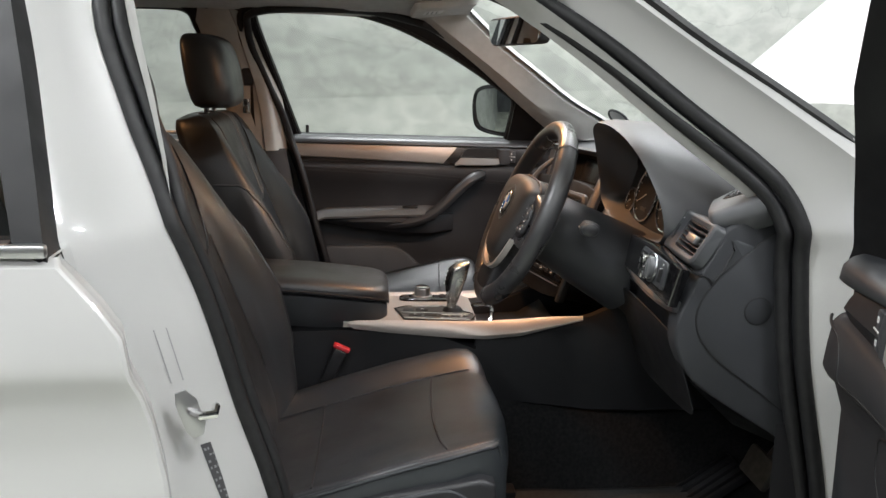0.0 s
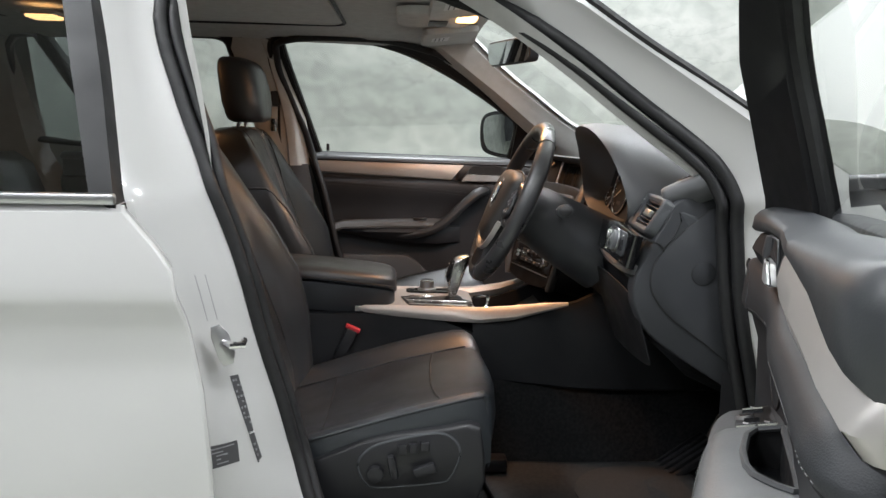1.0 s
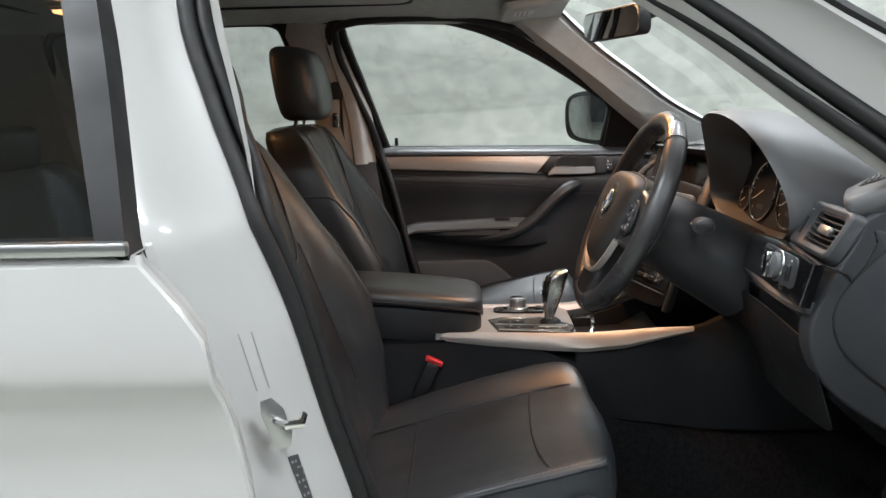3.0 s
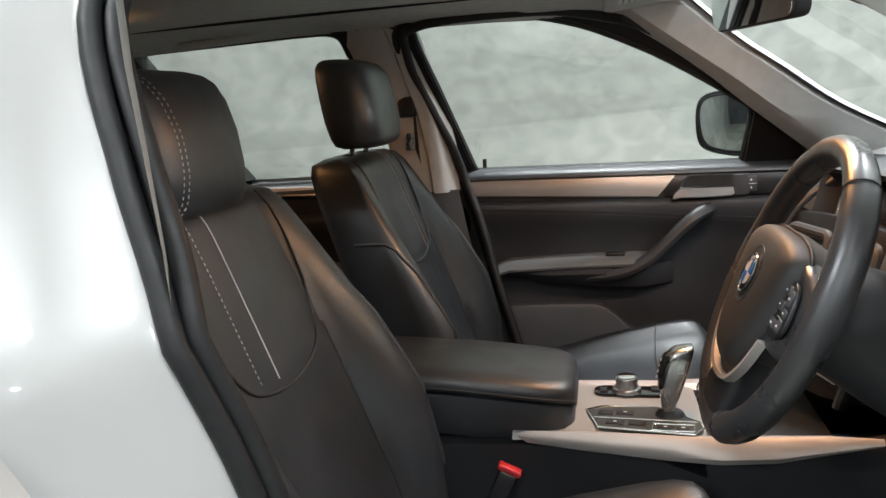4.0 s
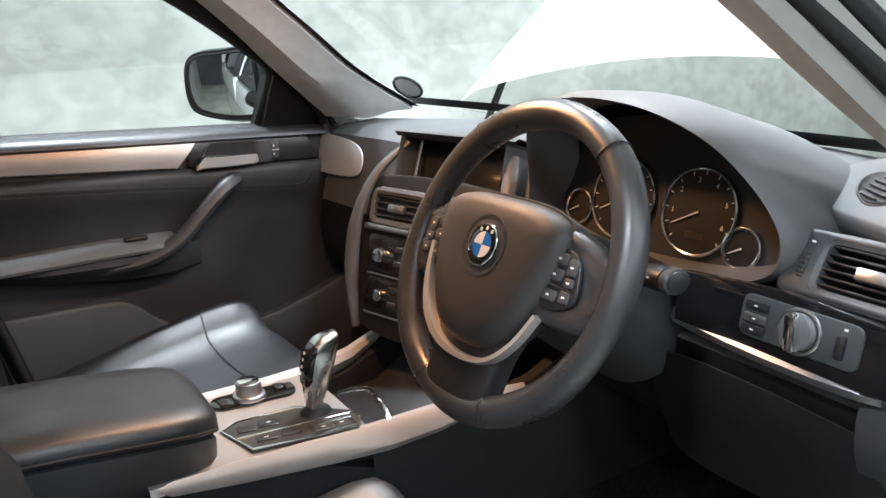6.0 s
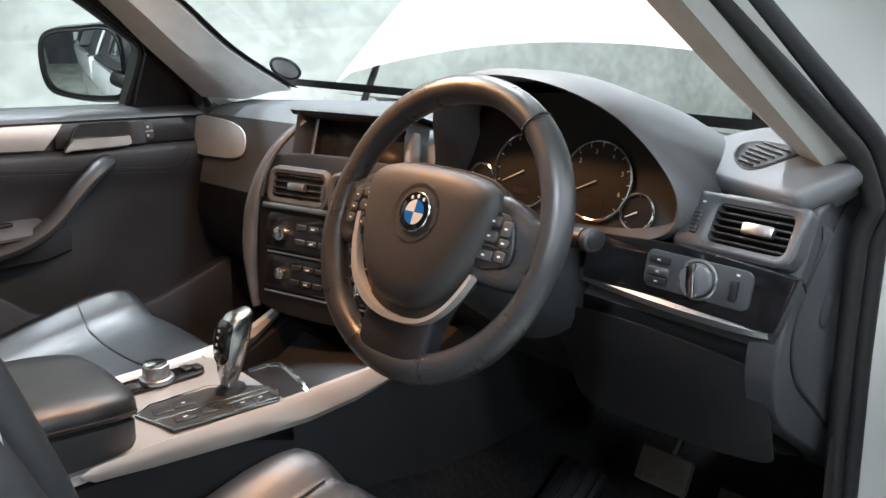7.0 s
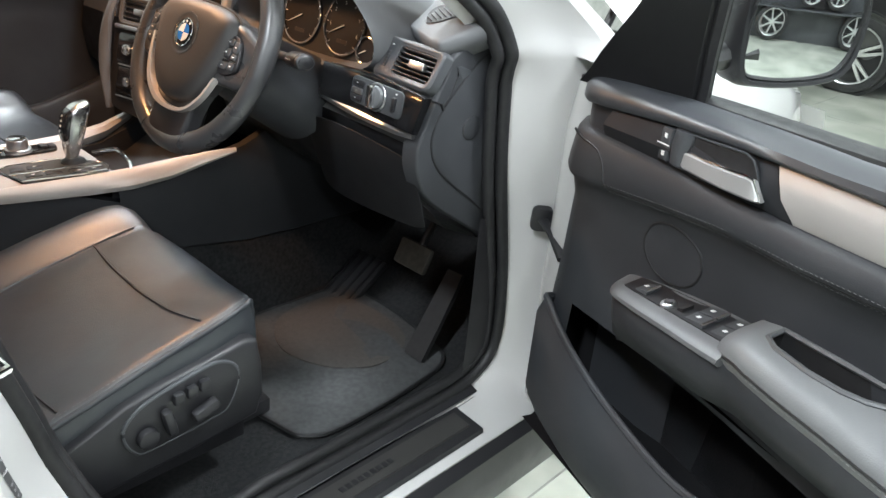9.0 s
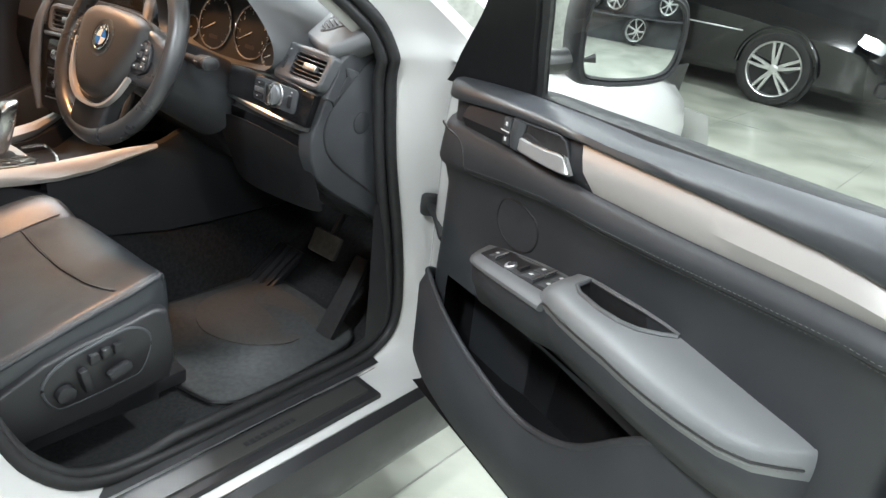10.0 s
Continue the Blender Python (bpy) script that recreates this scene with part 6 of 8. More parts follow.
part("stem", loft([lever_ring(*p) for p in ((0.050, 0.772, 0.010, 0.011), (0.050, 0.785, 0.0115, 0.012), (0.052, 0.803, 0.0160, 0.0155), (0.056, 0.826, 0.0200, 0.0180), (0.061, 0.850, 0.0228, 0.0200), (0.066, 0.872, 0.0232, 0.0202), (0.070, 0.884, 0.0218, 0.0190), (0.073, 0.891, 0.0170, 0.0150), (0.074, 0.8935, 0.009, 0.008))], closed=True, caps=True), SMOOTH_STEEL, lever, "satin metal stem and top", 60)
part("grip", loft([lever_ring(*p) for p in ((0.0500, 0.822, 0.0160, 0.0135), (0.0515, 0.829, 0.0195, 0.0168), (0.0555, 0.850, 0.0228, 0.0185), (0.0605, 0.872, 0.0232, 0.0187), (0.0640, 0.881, 0.0215, 0.0175), (0.0665, 0.886, 0.0150, 0.0120))], closed=True, caps=True), GLOSS, lever, "gloss black grip face", 60)
for k in range(4):
    part("gate_mark", box((0.0308 + 0.0026 * k, -0.045, 0.840 + 0.010 * k), (0.0008, 0.004, 0.004), 0, turn=(0, 16, 0)), MARK, lever)
knob = thing("control_knob", (-0.014, 0.054, 0.77), "round silver control knob on a black pad", "control knob")
part("pad", slab(rounded(0.135, 0.046, 0.020), pose(-0.008, 0.058, 0.769, 0, 0, -4), 0.006, 0.002), GLOSS, knob)
part("ring", disc((-0.016, 0.056, 0.775), (0, 0, 1), 0.026, 0.007, 0.003, 32), ALU, knob)
part("dial", disc((-0.016, 0.056, 0.780), (0, 0, 1), 0.020, 0.022, 0.004, 32), ALU, knob, "ribbed silver dial")
part("dial_cap", disc((-0.016, 0.056, 0.802), (0, 0, 1), 0.017, 0.002, 0.001, 32), CHROME, knob)
for x, y in ((0.035, 0.062), (0.050, 0.055), (-0.058, 0.056)):
    part("pad_button", box((x, y, 0.776), (0.014, 0.022, 0.006), 0.002), PLASTIC_DARK, knob)

arm = thing("console_armrest", (-0.3, 0, 0.78), "black leather lidded centre armrest", "armrest")
ARM_ST = ((-0.50, 0.868, 0.100), (-0.47, 0.875, 0.109), (-0.3, 0.864, 0.112), (-0.18, 0.851, 0.112), (-0.142, 0.846, 0.108), (-0.120, 0.841, 0.098), (-0.108, 0.834, 0.082), (-0.103, 0.824, 0.066))
part("lid", loft([[(x, a * w, z) for a, z in ((-0.985, zt - 0.030), (-1.0, zt - 0.022), (-0.97, zt - 0.010), (-0.90, zt - 0.003), (-0.6, zt), (0, zt + 0.003), (0.6, zt), (0.90, zt - 0.003), (0.97, zt - 0.010), (1.0, zt - 0.022), (0.985, zt - 0.030))] for x, zt, w in ARM_ST], closed=True, caps=True), LEATHER, arm, "padded leather lid", 60)
part("box", loft([[(x - 0.004, a * w, z) for a, z in ((-0.80, zt - 0.115), (-0.96, zt - 0.075), (-0.995, zt - 0.036), (0.995, zt - 0.036), (0.96, zt - 0.075), (0.80, zt - 0.115))] for x, zt, w in ARM_ST], closed=True, caps=True), PLASTIC, arm, "dark lower box")
part("seam", tube([(x - 0.001, -1.003 * w, zt - 0.024) for x, zt, w in ARM_ST] + [(x - 0.001, 1.003 * w, zt - 0.024) for x, zt, w in ARM_ST[::-1]], 0.0022, 5), RUBBER, arm)

# ---- steering wheel ----
WC = Vector((0.1515, -0.3775, 1.0730))
WT = radians(24.2)
WN = Vector((-math.cos(WT), 0, math.sin(WT)))
WUP = Vector((math.sin(WT), 0, math.cos(WT)))
WR = Vector((0, -1, 0))


def on_wheel(a, b, c=0.0):
    """A place on the wheel: a to the driver's right, b up, c towards the driver."""
    return WC + a * WR + b * WUP + c * WN


def wheel_plate(outline, c, depth, r=0.0, seg=3):
    m = Matrix.Translation(WC + c * WN) @ Matrix((WR, WUP, WN)).transposed().to_4x4()
    return slab(outline, m, depth, r, seg)


def smooth2(points, n):
    return [(p.x, p.y) for p in spline([(a, b, 0) for a, b in points], n, True)]


wheel = thing("steering_wheel", WC, "worn black leather three-spoke steering wheel", "steering wheel")
rim = [on_wheel(0.1740 * math.cos(q), 0.1740 * math.sin(q)) for q in [2 * math.pi * k / 72 for k in range(72)]]
rim_part = part("rim", tube(rim, [0.0168 + 0.0022 * abs(math.sin(2 * math.pi * k / 72 * 2 + 0.6)) for k in range(72)], 16, True, up=WN), WHEEL_LEATHER, wheel, "worn leather rim")
for q in (52, 128, 250, 290):
    d = Vector((0, 0, 0)) + math.cos(radians(q)) * WR + math.sin(radians(q)) * WUP
    part("rim_seam", tube([WC + d * 0.1740 + 0.0192 * (math.cos(a) * d + math.sin(a) * WN) for a in [2 * math.pi * k / 16 for k in range(16)]], 0.0009, 4, True), PLASTIC_DARK, rim_part)
HALF = [(0.05, 0.067), (0.085, 0.060), (0.105, 0.046), (0.107, 0.020), (0.100, -0.012), (0.089, -0.043), (0.069, -0.076), (0.040, -0.100)]
hub = smooth2([(0.0, 0.068)] + HALF + [(0.0, -0.107)] + [(-a, b) for a, b in HALF[::-1]], 72)
rows = []
for share, c in ((1.0, -0.012), (1.0, 0.010), (0.985, 0.019), (0.95, 0.026), (0.88, 0.0315), (0.72, 0.0355), (0.5, 0.037), (0.34, 0.0372)):
    rows.append([on_wheel(a * share, 0.006 + (b - 0.006) * share, c) for a, b in hub])
cover = part("airbag_cover", loft(rows, closed=True, caps=True), HUB_SKIN, wheel, "soft airbag cover", 60)
part("cover_joint", tube([on_wheel(a * 1.012, b * 1.012, 0.010) for a, b in hub], 0.0024, 6, True, up=WN), RUBBER, wheel, "dark joint round the airbag cover")
# badge: a plain roundel in four quarters
bd = 0.0345
part("badge_dish", loft([[on_wheel(r * math.cos(q), 0.006 + r * math.sin(q), c) for q in [2 * math.pi * k / 36 for k in range(36)]] for r, c in ((0.0365, 0.0360), (0.0365, 0.0378), (0.034, 0.0380), (0.028, 0.0362), (0.024, 0.0358))], closed=True, caps=True), WHEEL_LEATHER, wheel, "dished seat of the badge", 60)
badge = part("badge", wheel_plate([(a, b + 0.006) for a, b in circle(0.0240, 36)], bd + 0.0018, 0.003, 0.001), GLOSS, wheel, "round badge")
part("badge_ring", tube([on_wheel(0.0237 * math.cos(q), 0.006 + 0.0237 * math.sin(q), bd + 0.0048) for q in [2 * math.pi * k / 36 for k in range(36)]], 0.0011, 5, True, up=WN), CHROME, badge)
for k in range(4):
    seg = [(0, 0.006)] + [(0.0150 * math.cos(q), 0.006 + 0.0150 * math.sin(q)) for q in [math.pi / 2 * k + math.pi / 2 * j / 8 for j in range(9)]]
    part("badge_quarter", wheel_plate(seg, bd + 0.0048, 0.0006), (WHITE_ENAMEL, BLUE)[(k + 1) % 2], badge)
for q in (60, 90, 120):
    part("badge_mark", wheel_plate([(0.0193 * math.cos(radians(q)) + a, 0.006 + 0.0193 * math.sin(radians(q)) + b) for a, b in rounded(0.0035, 0.0045, 0.0008, 2)], bd + 0.0048, 0.0005), WHITE_ENAMEL, badge)
# spokes with switch fields
for s in (-1, 1):
    edge = [(0.070, 0.052), (0.098, 0.053), (0.130, 0.043), (0.150, 0.032), (0.163, 0.030), (0.165, 0.0), (0.158, -0.040), (0.148, -0.050), (0.128, -0.052), (0.090, -0.052), (0.06, -0.055), (0.05, 0.0)]
    rows = [[on_wheel(s * a * (1.0 if a > 0.14 else 1.0 - 0.02 * k), b * (1.0 - 0.09 * k * k), c - 0.010 * max(0.0, (a - 0.12) / 0.045)) for a, b in smooth2(edge, 48)] for k, c in ((0.0, -0.014), (0.0, 0.004), (0.4, 0.011), (1.0, 0.0155), (1.6, 0.017))]
    spoke = part("spoke", loft(rows, closed=True, caps=True), WHEEL_LEATHER, wheel, "dark side spoke", 60)
    field = smooth2([(0.090 * s, 0.012), (0.097 * s, 0.029), (0.122 * s, 0.028), (0.135 * s, 0.010), (0.137 * s, -0.024), (0.095 * s, -0.034)], 40)
    part("switch_field", wheel_plate(field, 0.0150, 0.0045, 0.002), PLASTIC_DARK, spoke)
    for a, b, w, h in ((0.105, 0.019, 0.022, 0.012), (0.104, 0.002, 0.024, 0.013), (0.104, -0.020, 0.024, 0.012), (0.125, 0.013, 0.013, 0.018), (0.126, -0.003, 0.013, 0.010), (0.126, -0.018, 0.014, 0.013)):
        key = part("switch", wheel_plate([(a * s + x, b + y) for x, y in rounded(w, h, 0.003, 2)], 0.0180, 0.004, 0.0012), PLASTIC, spoke)
        part("switch_mark", wheel_plate([(a * s + x, b + y) for x, y in rounded(0.0045, 0.0022, 0.0006, 1)], 0.0220, 0.0004), MARK, spoke)
    part("chrome_line", tube([on_wheel(0.092 * s, -0.0085, 0.0205), on_wheel(0.136 * s, -0.0105, 0.0205)], 0.0011, 5), CHROME, spoke)
# lower spoke with the silver bow
part("lower_spoke", wheel_plate(smooth2([(-0.080, -0.03), (-0.060, -0.10), (-0.05, -0.165), (0, -0.172), (0.05, -0.165), (0.060, -0.10), (0.080, -0.03), (0, -0.02)], 44), -0.012, 0.028, 0.010), PLASTIC_DARK, wheel, "dark lower spoke")
bow = spline([(-0.111, -0.008, 0), (-0.102, -0.048, 0), (-0.082, -0.086, 0), (-0.046, -0.112, 0), (0.0, -0.120, 0), (0.046, -0.112, 0), (0.078, -0.084, 0), (0.098, -0.046, 0)], 40)
rows = []
for k, p in enumerate(bow):
    t = k / 39
    wdt = 0.0040 + 0.0042 * math.exp(-((t - 0.30) / 0.24) ** 2)
    q = bow[min(39, k + 1)] - bow[max(0, k - 1)]
    nrm = Vector((q.y, -q.x, 0)).normalized()
    rows.append([on_wheel(p.x + nrm.x * d, p.y + nrm.y * d, c) for d, c in ((-wdt, 0.014), (-wdt * 0.6, 0.024), (wdt * 0.6, 0.024), (wdt, 0.014))])
part("silver_bow", loft(rows, closed=True, caps=True), SATIN, wheel, "satin silver bow")
column = thing("steering_column", (0.30, -0.371, 1.03), "dark steering column shroud with stalks", "steering column")
rows = []
for c, r, dz in ((-0.02, 0.060, 0.0), (-0.06, 0.078, -0.004), (-0.14, 0.090, -0.012), (-0.24, 0.10, -0.02)):
    rows.append([on_wheel(r * 0.95 * math.cos(q), 0.85 * r * math.sin(q) + dz, c) for q in [2 * math.pi * k / 28 for k in range(28)]])
part("shroud", loft(rows, closed=True, caps=True), LINING, column, "dark column shroud", 60)
for s in (-1, 1):
    root, tip = Vector((0.262, -0.3775 + 0.055 * s, 1.060)), Vector((0.2395, -0.3775 + 0.1715 * s, 1.072))
    way = (tip - root).normalized()
    part("stalk", tube([root, root + way * 0.05, tip - way * 0.050], [0.0085, 0.0080, 0.0090], 12), PLASTIC_DARK, column, "slim black stalk")
    grip = part("stalk_grip", tube([tip - way * 0.054, tip - way * 0.046, tip - way * 0.020, tip - way * 0.012], [0.0100, 0.0165, 0.0180, 0.0170], 16, flat=0.8), PLASTIC_DARK, column, "black stalk grip")
    part("stalk_ring", tube([tip - way * 0.011, tip - way * 0.009, tip - way * 0.001, tip + way * 0.001], [0.0160, 0.0176, 0.0174, 0.0150], 16, flat=0.8), PLASTIC, column, "ribbed turning ring")
    part("stalk_end", tube([tip, tip + way * 0.003, tip + way * 0.005], [0.0150, 0.0135, 0.0080], 14, flat=0.8), PLASTIC_DARK, column)
    for d, w in ((0.038, 0.010), (0.028, 0.006)):
        part("stalk_mark", box(tip - way * d + Vector((-0.0172, 0, 0.003)), (0.0008, w, 0.0022), 0), MARK, column)

# ---- dashboard ----
dash = thing("dashboard", (0.6, 0, 0.9), "charcoal soft-touch dashboard with silver accents", "dashboard")
PASS = [(0.0, 1.118), (0.12, 1.130), (0.60, 1.133), (0.51, 1.124), (0.476, 1.104), (0.462, 1.06), (0.455, 1.0), (0.44, 0.94), (0.43, 0.88), (0.445, 0.80), (0.52, 0.72), (0.66, 0.67), (0.85, 0.64)]
DRIV = [(0.0, 1.118), (0.12, 1.130), (0.58, 1.130), (0.50, 1.122), (0.44, 1.105), (0.405, 1.060), (0.372, 1.0), (0.344, 0.968), (0.346, 0.925), (0.376, 0.86), (0.45, 0.79), (0.58, 0.73), (0.85, 0.70)]
rows = []
for y in [-0.712, -0.70, -0.66, -0.62, -0.585, -0.55, -0.5, -0.38, -0.26, -0.20, -0.175, -0.12, -0.08, 0.0, 0.08, 0.16, 0.24, 0.35, 0.5, 0.62, 0.70, 0.735, 0.745]:
    v = abs(y) / 0.755
    back = 1.03 - 0.33 * v * v
    t = max(0, min(1, (y + 0.16) / 0.30))
    t = t * t * (3 - 2 * t)
    sh = 0.02 if y > 0.738 else 0.0
    row = []
    for k, (a, b) in enumerate(zip(DRIV, PASS)):
        x, z = a[0] + (b[0] - a[0]) * t, a[1] + (b[1] - a[1]) * t
        if k < 2:
            x = back - x
        if -0.56 < y < -0.19 and 4 <= k <= 6:
            x, z = ((0.51, 1.10), (0.50, 1.04), (0.40, 1.015))[k - 4]
        row.append((x + sh * 0.7, y, z - sh * 0.4 - 0.012 * v * v))
    rows.append(row)
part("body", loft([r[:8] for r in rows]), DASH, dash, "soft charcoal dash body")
# lower rows take a far darker material than the rows above
part("lower_panel", loft([r[7:] for r in rows]), BLACK_TRIM, dash, "near-black lower part of the dash")
# instrument hood
HC = (-0.375, 1.12)
RIM = [(0.372, -0.165, 1.060), (0.362, -0.168, 1.11), (0.345, -0.180, 1.185), (0.325, -0.225, 1.226), (0.312, -0.32, 1.243), (0.314, -0.42, 1.236), (0.325, -0.505, 1.205), (0.340, -0.562, 1.155), (0.352, -0.588, 1.105), (0.360, -0.572, 1.062), (0.366, -0.50, 1.038), (0.372, -0.38, 1.028), (0.374, -0.25, 1.032)]
rim_pts = spline(RIM, 60, True)


def hood_row(scale, dx, squash=1.0, fix=None):
    return [(p.x + dx if fix is None else fix, HC[0] + (p.y - HC[0]) * scale, HC[1] + (p.z - HC[1]) * scale * (squash if p.z > HC[1] else 1.0)) for p in rim_pts]


hood = part("instrument_hood", loft([hood_row(0.90, 0.085), hood_row(0.94, 0.035), hood_row(0.975, 0.006), hood_row(1.0, 0.0), hood_row(1.035, 0.008), hood_row(1.06, 0.035), hood_row(1.07, 0.10, 0.96), hood_row(1.08, 0.18, 0.78), hood_row(1.06, 0.28, 0.35), hood_row(1.0, 0.36, 0.05)], closed=True), DASH, dash, "arched instrument hood", 60)
cluster = thing("instrument_cluster", (0.44, -0.375, 1.10), "dark instrument cluster with four ringed gauges", "instrument cluster")
CM = facing((0.435, -0.375, 1.10), (-0.97, 0, 0.22))
part("face", slab(smooth2([(-0.20, -0.05), (-0.205, 0.02), (-0.17, 0.09), (-0.05, 0.115), (0.07, 0.105), (0.16, 0.06), (0.205, -0.01), (0.18, -0.06), (0.0, -0.075)], 48), CM, 0.004), principled("matt_black_cluster", (0.028, 0.028, 0.028), 0.55, spec=0.3), cluster)
for cx_, cy_, r, big in ((-0.080, -0.006, 0.056, True), (0.049, -0.003, 0.056, True), (-0.161, -0.030, 0.025, False), (0.121, -0.036, 0.025, False)):
    def spot(a, b, c):
        return CM @ Vector((cx_ + a, cy_ + b, c))
    gauge = part("gauge", slab([(cx_ + a, cy_ + b) for a, b in circle(r, 40)], CM @ Matrix.Translation((0, 0, 0.004)), 0.002), BLACK_TRIM, cluster, "black round gauge")
    part("gauge_ring", tube([spot(r * math.cos(q), r * math.sin(q), 0.008) for q in [2 * math.pi * k / 48 for k in range(48)]], 0.0024, 8, True, up=CM.to_3x3() @ Vector((0, 0, 1))), CHROME, gauge, "thin chrome ring")
    n = 13 if big else 5
    for k in range(n):
        q = radians(225 - 270 * k / (n - 1))
        part("tick", tube([spot(0.86 * r * math.cos(q), 0.86 * r * math.sin(q), 0.0065), spot(0.95 * r * math.cos(q), 0.95 * r * math.sin(q), 0.0065)], 0.0006, 4), MARK, gauge)
    q = radians(208)
    part("needle", tube([spot(0, 0, 0.0085), spot(0.78 * r * math.cos(q), 0.78 * r * math.sin(q), 0.0085)], [0.0013, 0.0006], 5), MARK, gauge, "white needle")
    if big:
        part("gauge_display", slab([(cx_ + a, cy_ - 0.55 * r + b) for a, b in rounded(0.030, 0.008, 0.002, 2)], CM @ Matrix.Translation((0, 0, 0.006)), 0.0008), principled("dim_amber_display", (0.035, 0.02, 0.012), 0.3), gauge)
DEP = bpy.context.evaluated_depsgraph_get


def lettering(name, text, size, m, mat, parent):
    """Flat lettering with the built-in font as a mesh."""
    cu = bpy.data.curves.new(name, "FONT")
    cu.body, cu.size, cu.align_x, cu.align_y = text, size, "CENTER", "CENTER"
    tmp = new("tmp_text", cu)
    bpy.context.view_layer.update()
    me = bpy.data.meshes.new_from_object(tmp.evaluated_get(DEP()))
    bpy.data.objects.remove(tmp)
    bpy.data.curves.remove(cu)
    me.transform(Matrix.Translation(-ORG[parent]) @ m)
    me.materials.clear()
    me.materials.append(mat)
    ob = new(name, me)
    ob.parent = parent
    ORG[ob] = ORG[parent]
    return ob


tach = [o for o in cluster.children if o.name.startswith("gauge")][1]
for k in range(1, 7):
    q = radians(225 - 270 * k / 6.6)
    lettering("numeral", str(k), 0.0095, CM @ Matrix.Translation((0.049 + 0.041 * math.cos(q), -0.003 + 0.041 * math.sin(q), 0.0068)), MARK, tach)


def vent(name, m, w, h, slats, tab_x, parent_label):
    v = thing(name, m.translation, parent_label, "air vent", "air vents")
    part("backing", slab(rounded(w - 0.004, h - 0.004, 0.006), m @ Matrix.Translation((0, 0, -0.022)), 0.002), RUBBER, v)
    rows = []
    for grow, c in ((-0.006, -0.022), (-0.004, -0.002), (-0.002, 0.004), (0.004, 0.006), (0.010, 0.003), (0.014, -0.012)):
        rows.append([m @ Vector((x, y, c)) for x, y in rounded(w + 2 * grow, h + 2 * grow, 0.009 + max(0, grow), 3)])
    part("frame", loft(rows, closed=True), PLASTIC, v)
    for k in range(slats):
        b = (k - (slats - 1) / 2) * h / (slats + 0.4)
        part("slat", box(m @ Vector((0, b, -0.006)), (w * 0.95, 0.0032, 0.018), 0.0012, 1, turn=m.to_3x3().to_4x4() @ pose(0, 0, 0, -12, 0, 0)), PLASTIC_DARK, v)
    part("tab", box(m @ Vector((tab_x, 0.0, 0.004)), (0.038, 0.014, 0.012), 0.003, turn=m.to_3x3().to_4x4()), ALU, v, "silver vent tab")
    wheel_part = part("wheel", box(m @ Vector((-w / 2 - 0.017, -0.004, 0.0030)), (0.010, 0.030, 0.010), 0.003, turn=m.to_3x3().to_4x4()), PLASTIC_DARK, v, "ribbed thumb wheel")
    for k in range(6):
        part("rib", box(m @ Vector((-w / 2 - 0.017, -0.0165 + 0.005 * k, 0.0078)), (0.009, 0.0022, 0.0016), 0.0005, 1, turn=m.to_3x3().to_4x4()), PLASTIC, wheel_part)
    return v


VR = facing((0.3735, -0.671, 1.083), (-0.88, 0.06, 0.47))
vent("air_vent", VR, 0.098, 0.054, 6, 0.010, "black slatted air vent at the end of the dash")
surround = []
for w, h, dx, c in ((0.100, 0.056, 0.0, -0.012), (0.100, 0.056, 0.0, 0.0045), (0.104, 0.060, -0.001, 0.0062), (0.140, 0.068, -0.013, 0.0060), (0.147, 0.074, -0.014, 0.001), (0.148, 0.076, -0.014, -0.07)):
    surround.append([VR @ Vector((x + dx + 0.10 * y, y, c)) for x, y in rounded(w, h, 0.010, 4)])
part("vent_pod", loft(surround, closed=True), PLASTIC, dash, "soft vent surround", 60)
part("pod_mark", box(VR @ Vector((-0.064, 0.022, 0.0068)), (0.004, 0.002, 0.001), 0, turn=VR.to_3x3().to_4x4()), MARK, dash)
# raised demister pad, tilted towards the driver
PD = facing((0.469, -0.630, 1.154), (-0.378, 0.185, 0.91))
pad = smooth2([(-0.106, -0.028), (-0.085, -0.044), (-0.04, -0.053), (0.04, -0.056), (0.100, -0.054), (0.118, -0.036), (0.122, 0.05), (0.06, 0.085), (-0.03, 0.080), (-0.09, 0.045), (-0.110, 0.0)], 64)
rows = [[PD @ Vector((0.01 + (a - 0.01) * sc, 0.01 + (b - 0.01) * sc, c)) for a, b in pad] for sc, c in ((0.84, -0.050), (0.93, -0.034), (1.0, -0.026), (1.02, -0.017), (1.015, -0.008), (0.985, -0.002), (0.93, 0.0), (0.6, 0.001), (0.2, 0.001))]
part("demister_pad", loft(rows, closed=True, caps=True), DASH, dash, "raised demister pad", 60)
slot = smooth2([(-0.042, 0.010), (-0.030, 0.024), (0.0, 0.028), (0.046, 0.026), (0.038, 0.0), (0.026, -0.024), (0.006, -0.028), (-0.026, -0.012)], 40)
grille = part("demister_grille", loft([[PD @ Vector((a * k, b * k, c)) for a, b in slot] for k, c in ((1.06, 0.0), (1.04, 0.003), (1.0, 0.0025), (0.97, 0.0012), (0.3, 0.0012))], closed=True, caps=True), RUBBER, dash, "black demister grille", 60)
part("grille_rim", tube([PD @ Vector((a * 1.10, b * 1.10, 0.0012)) for a, b in slot], 0.0016, 6, True, up=(0, 0, 1)), PLASTIC, dash)
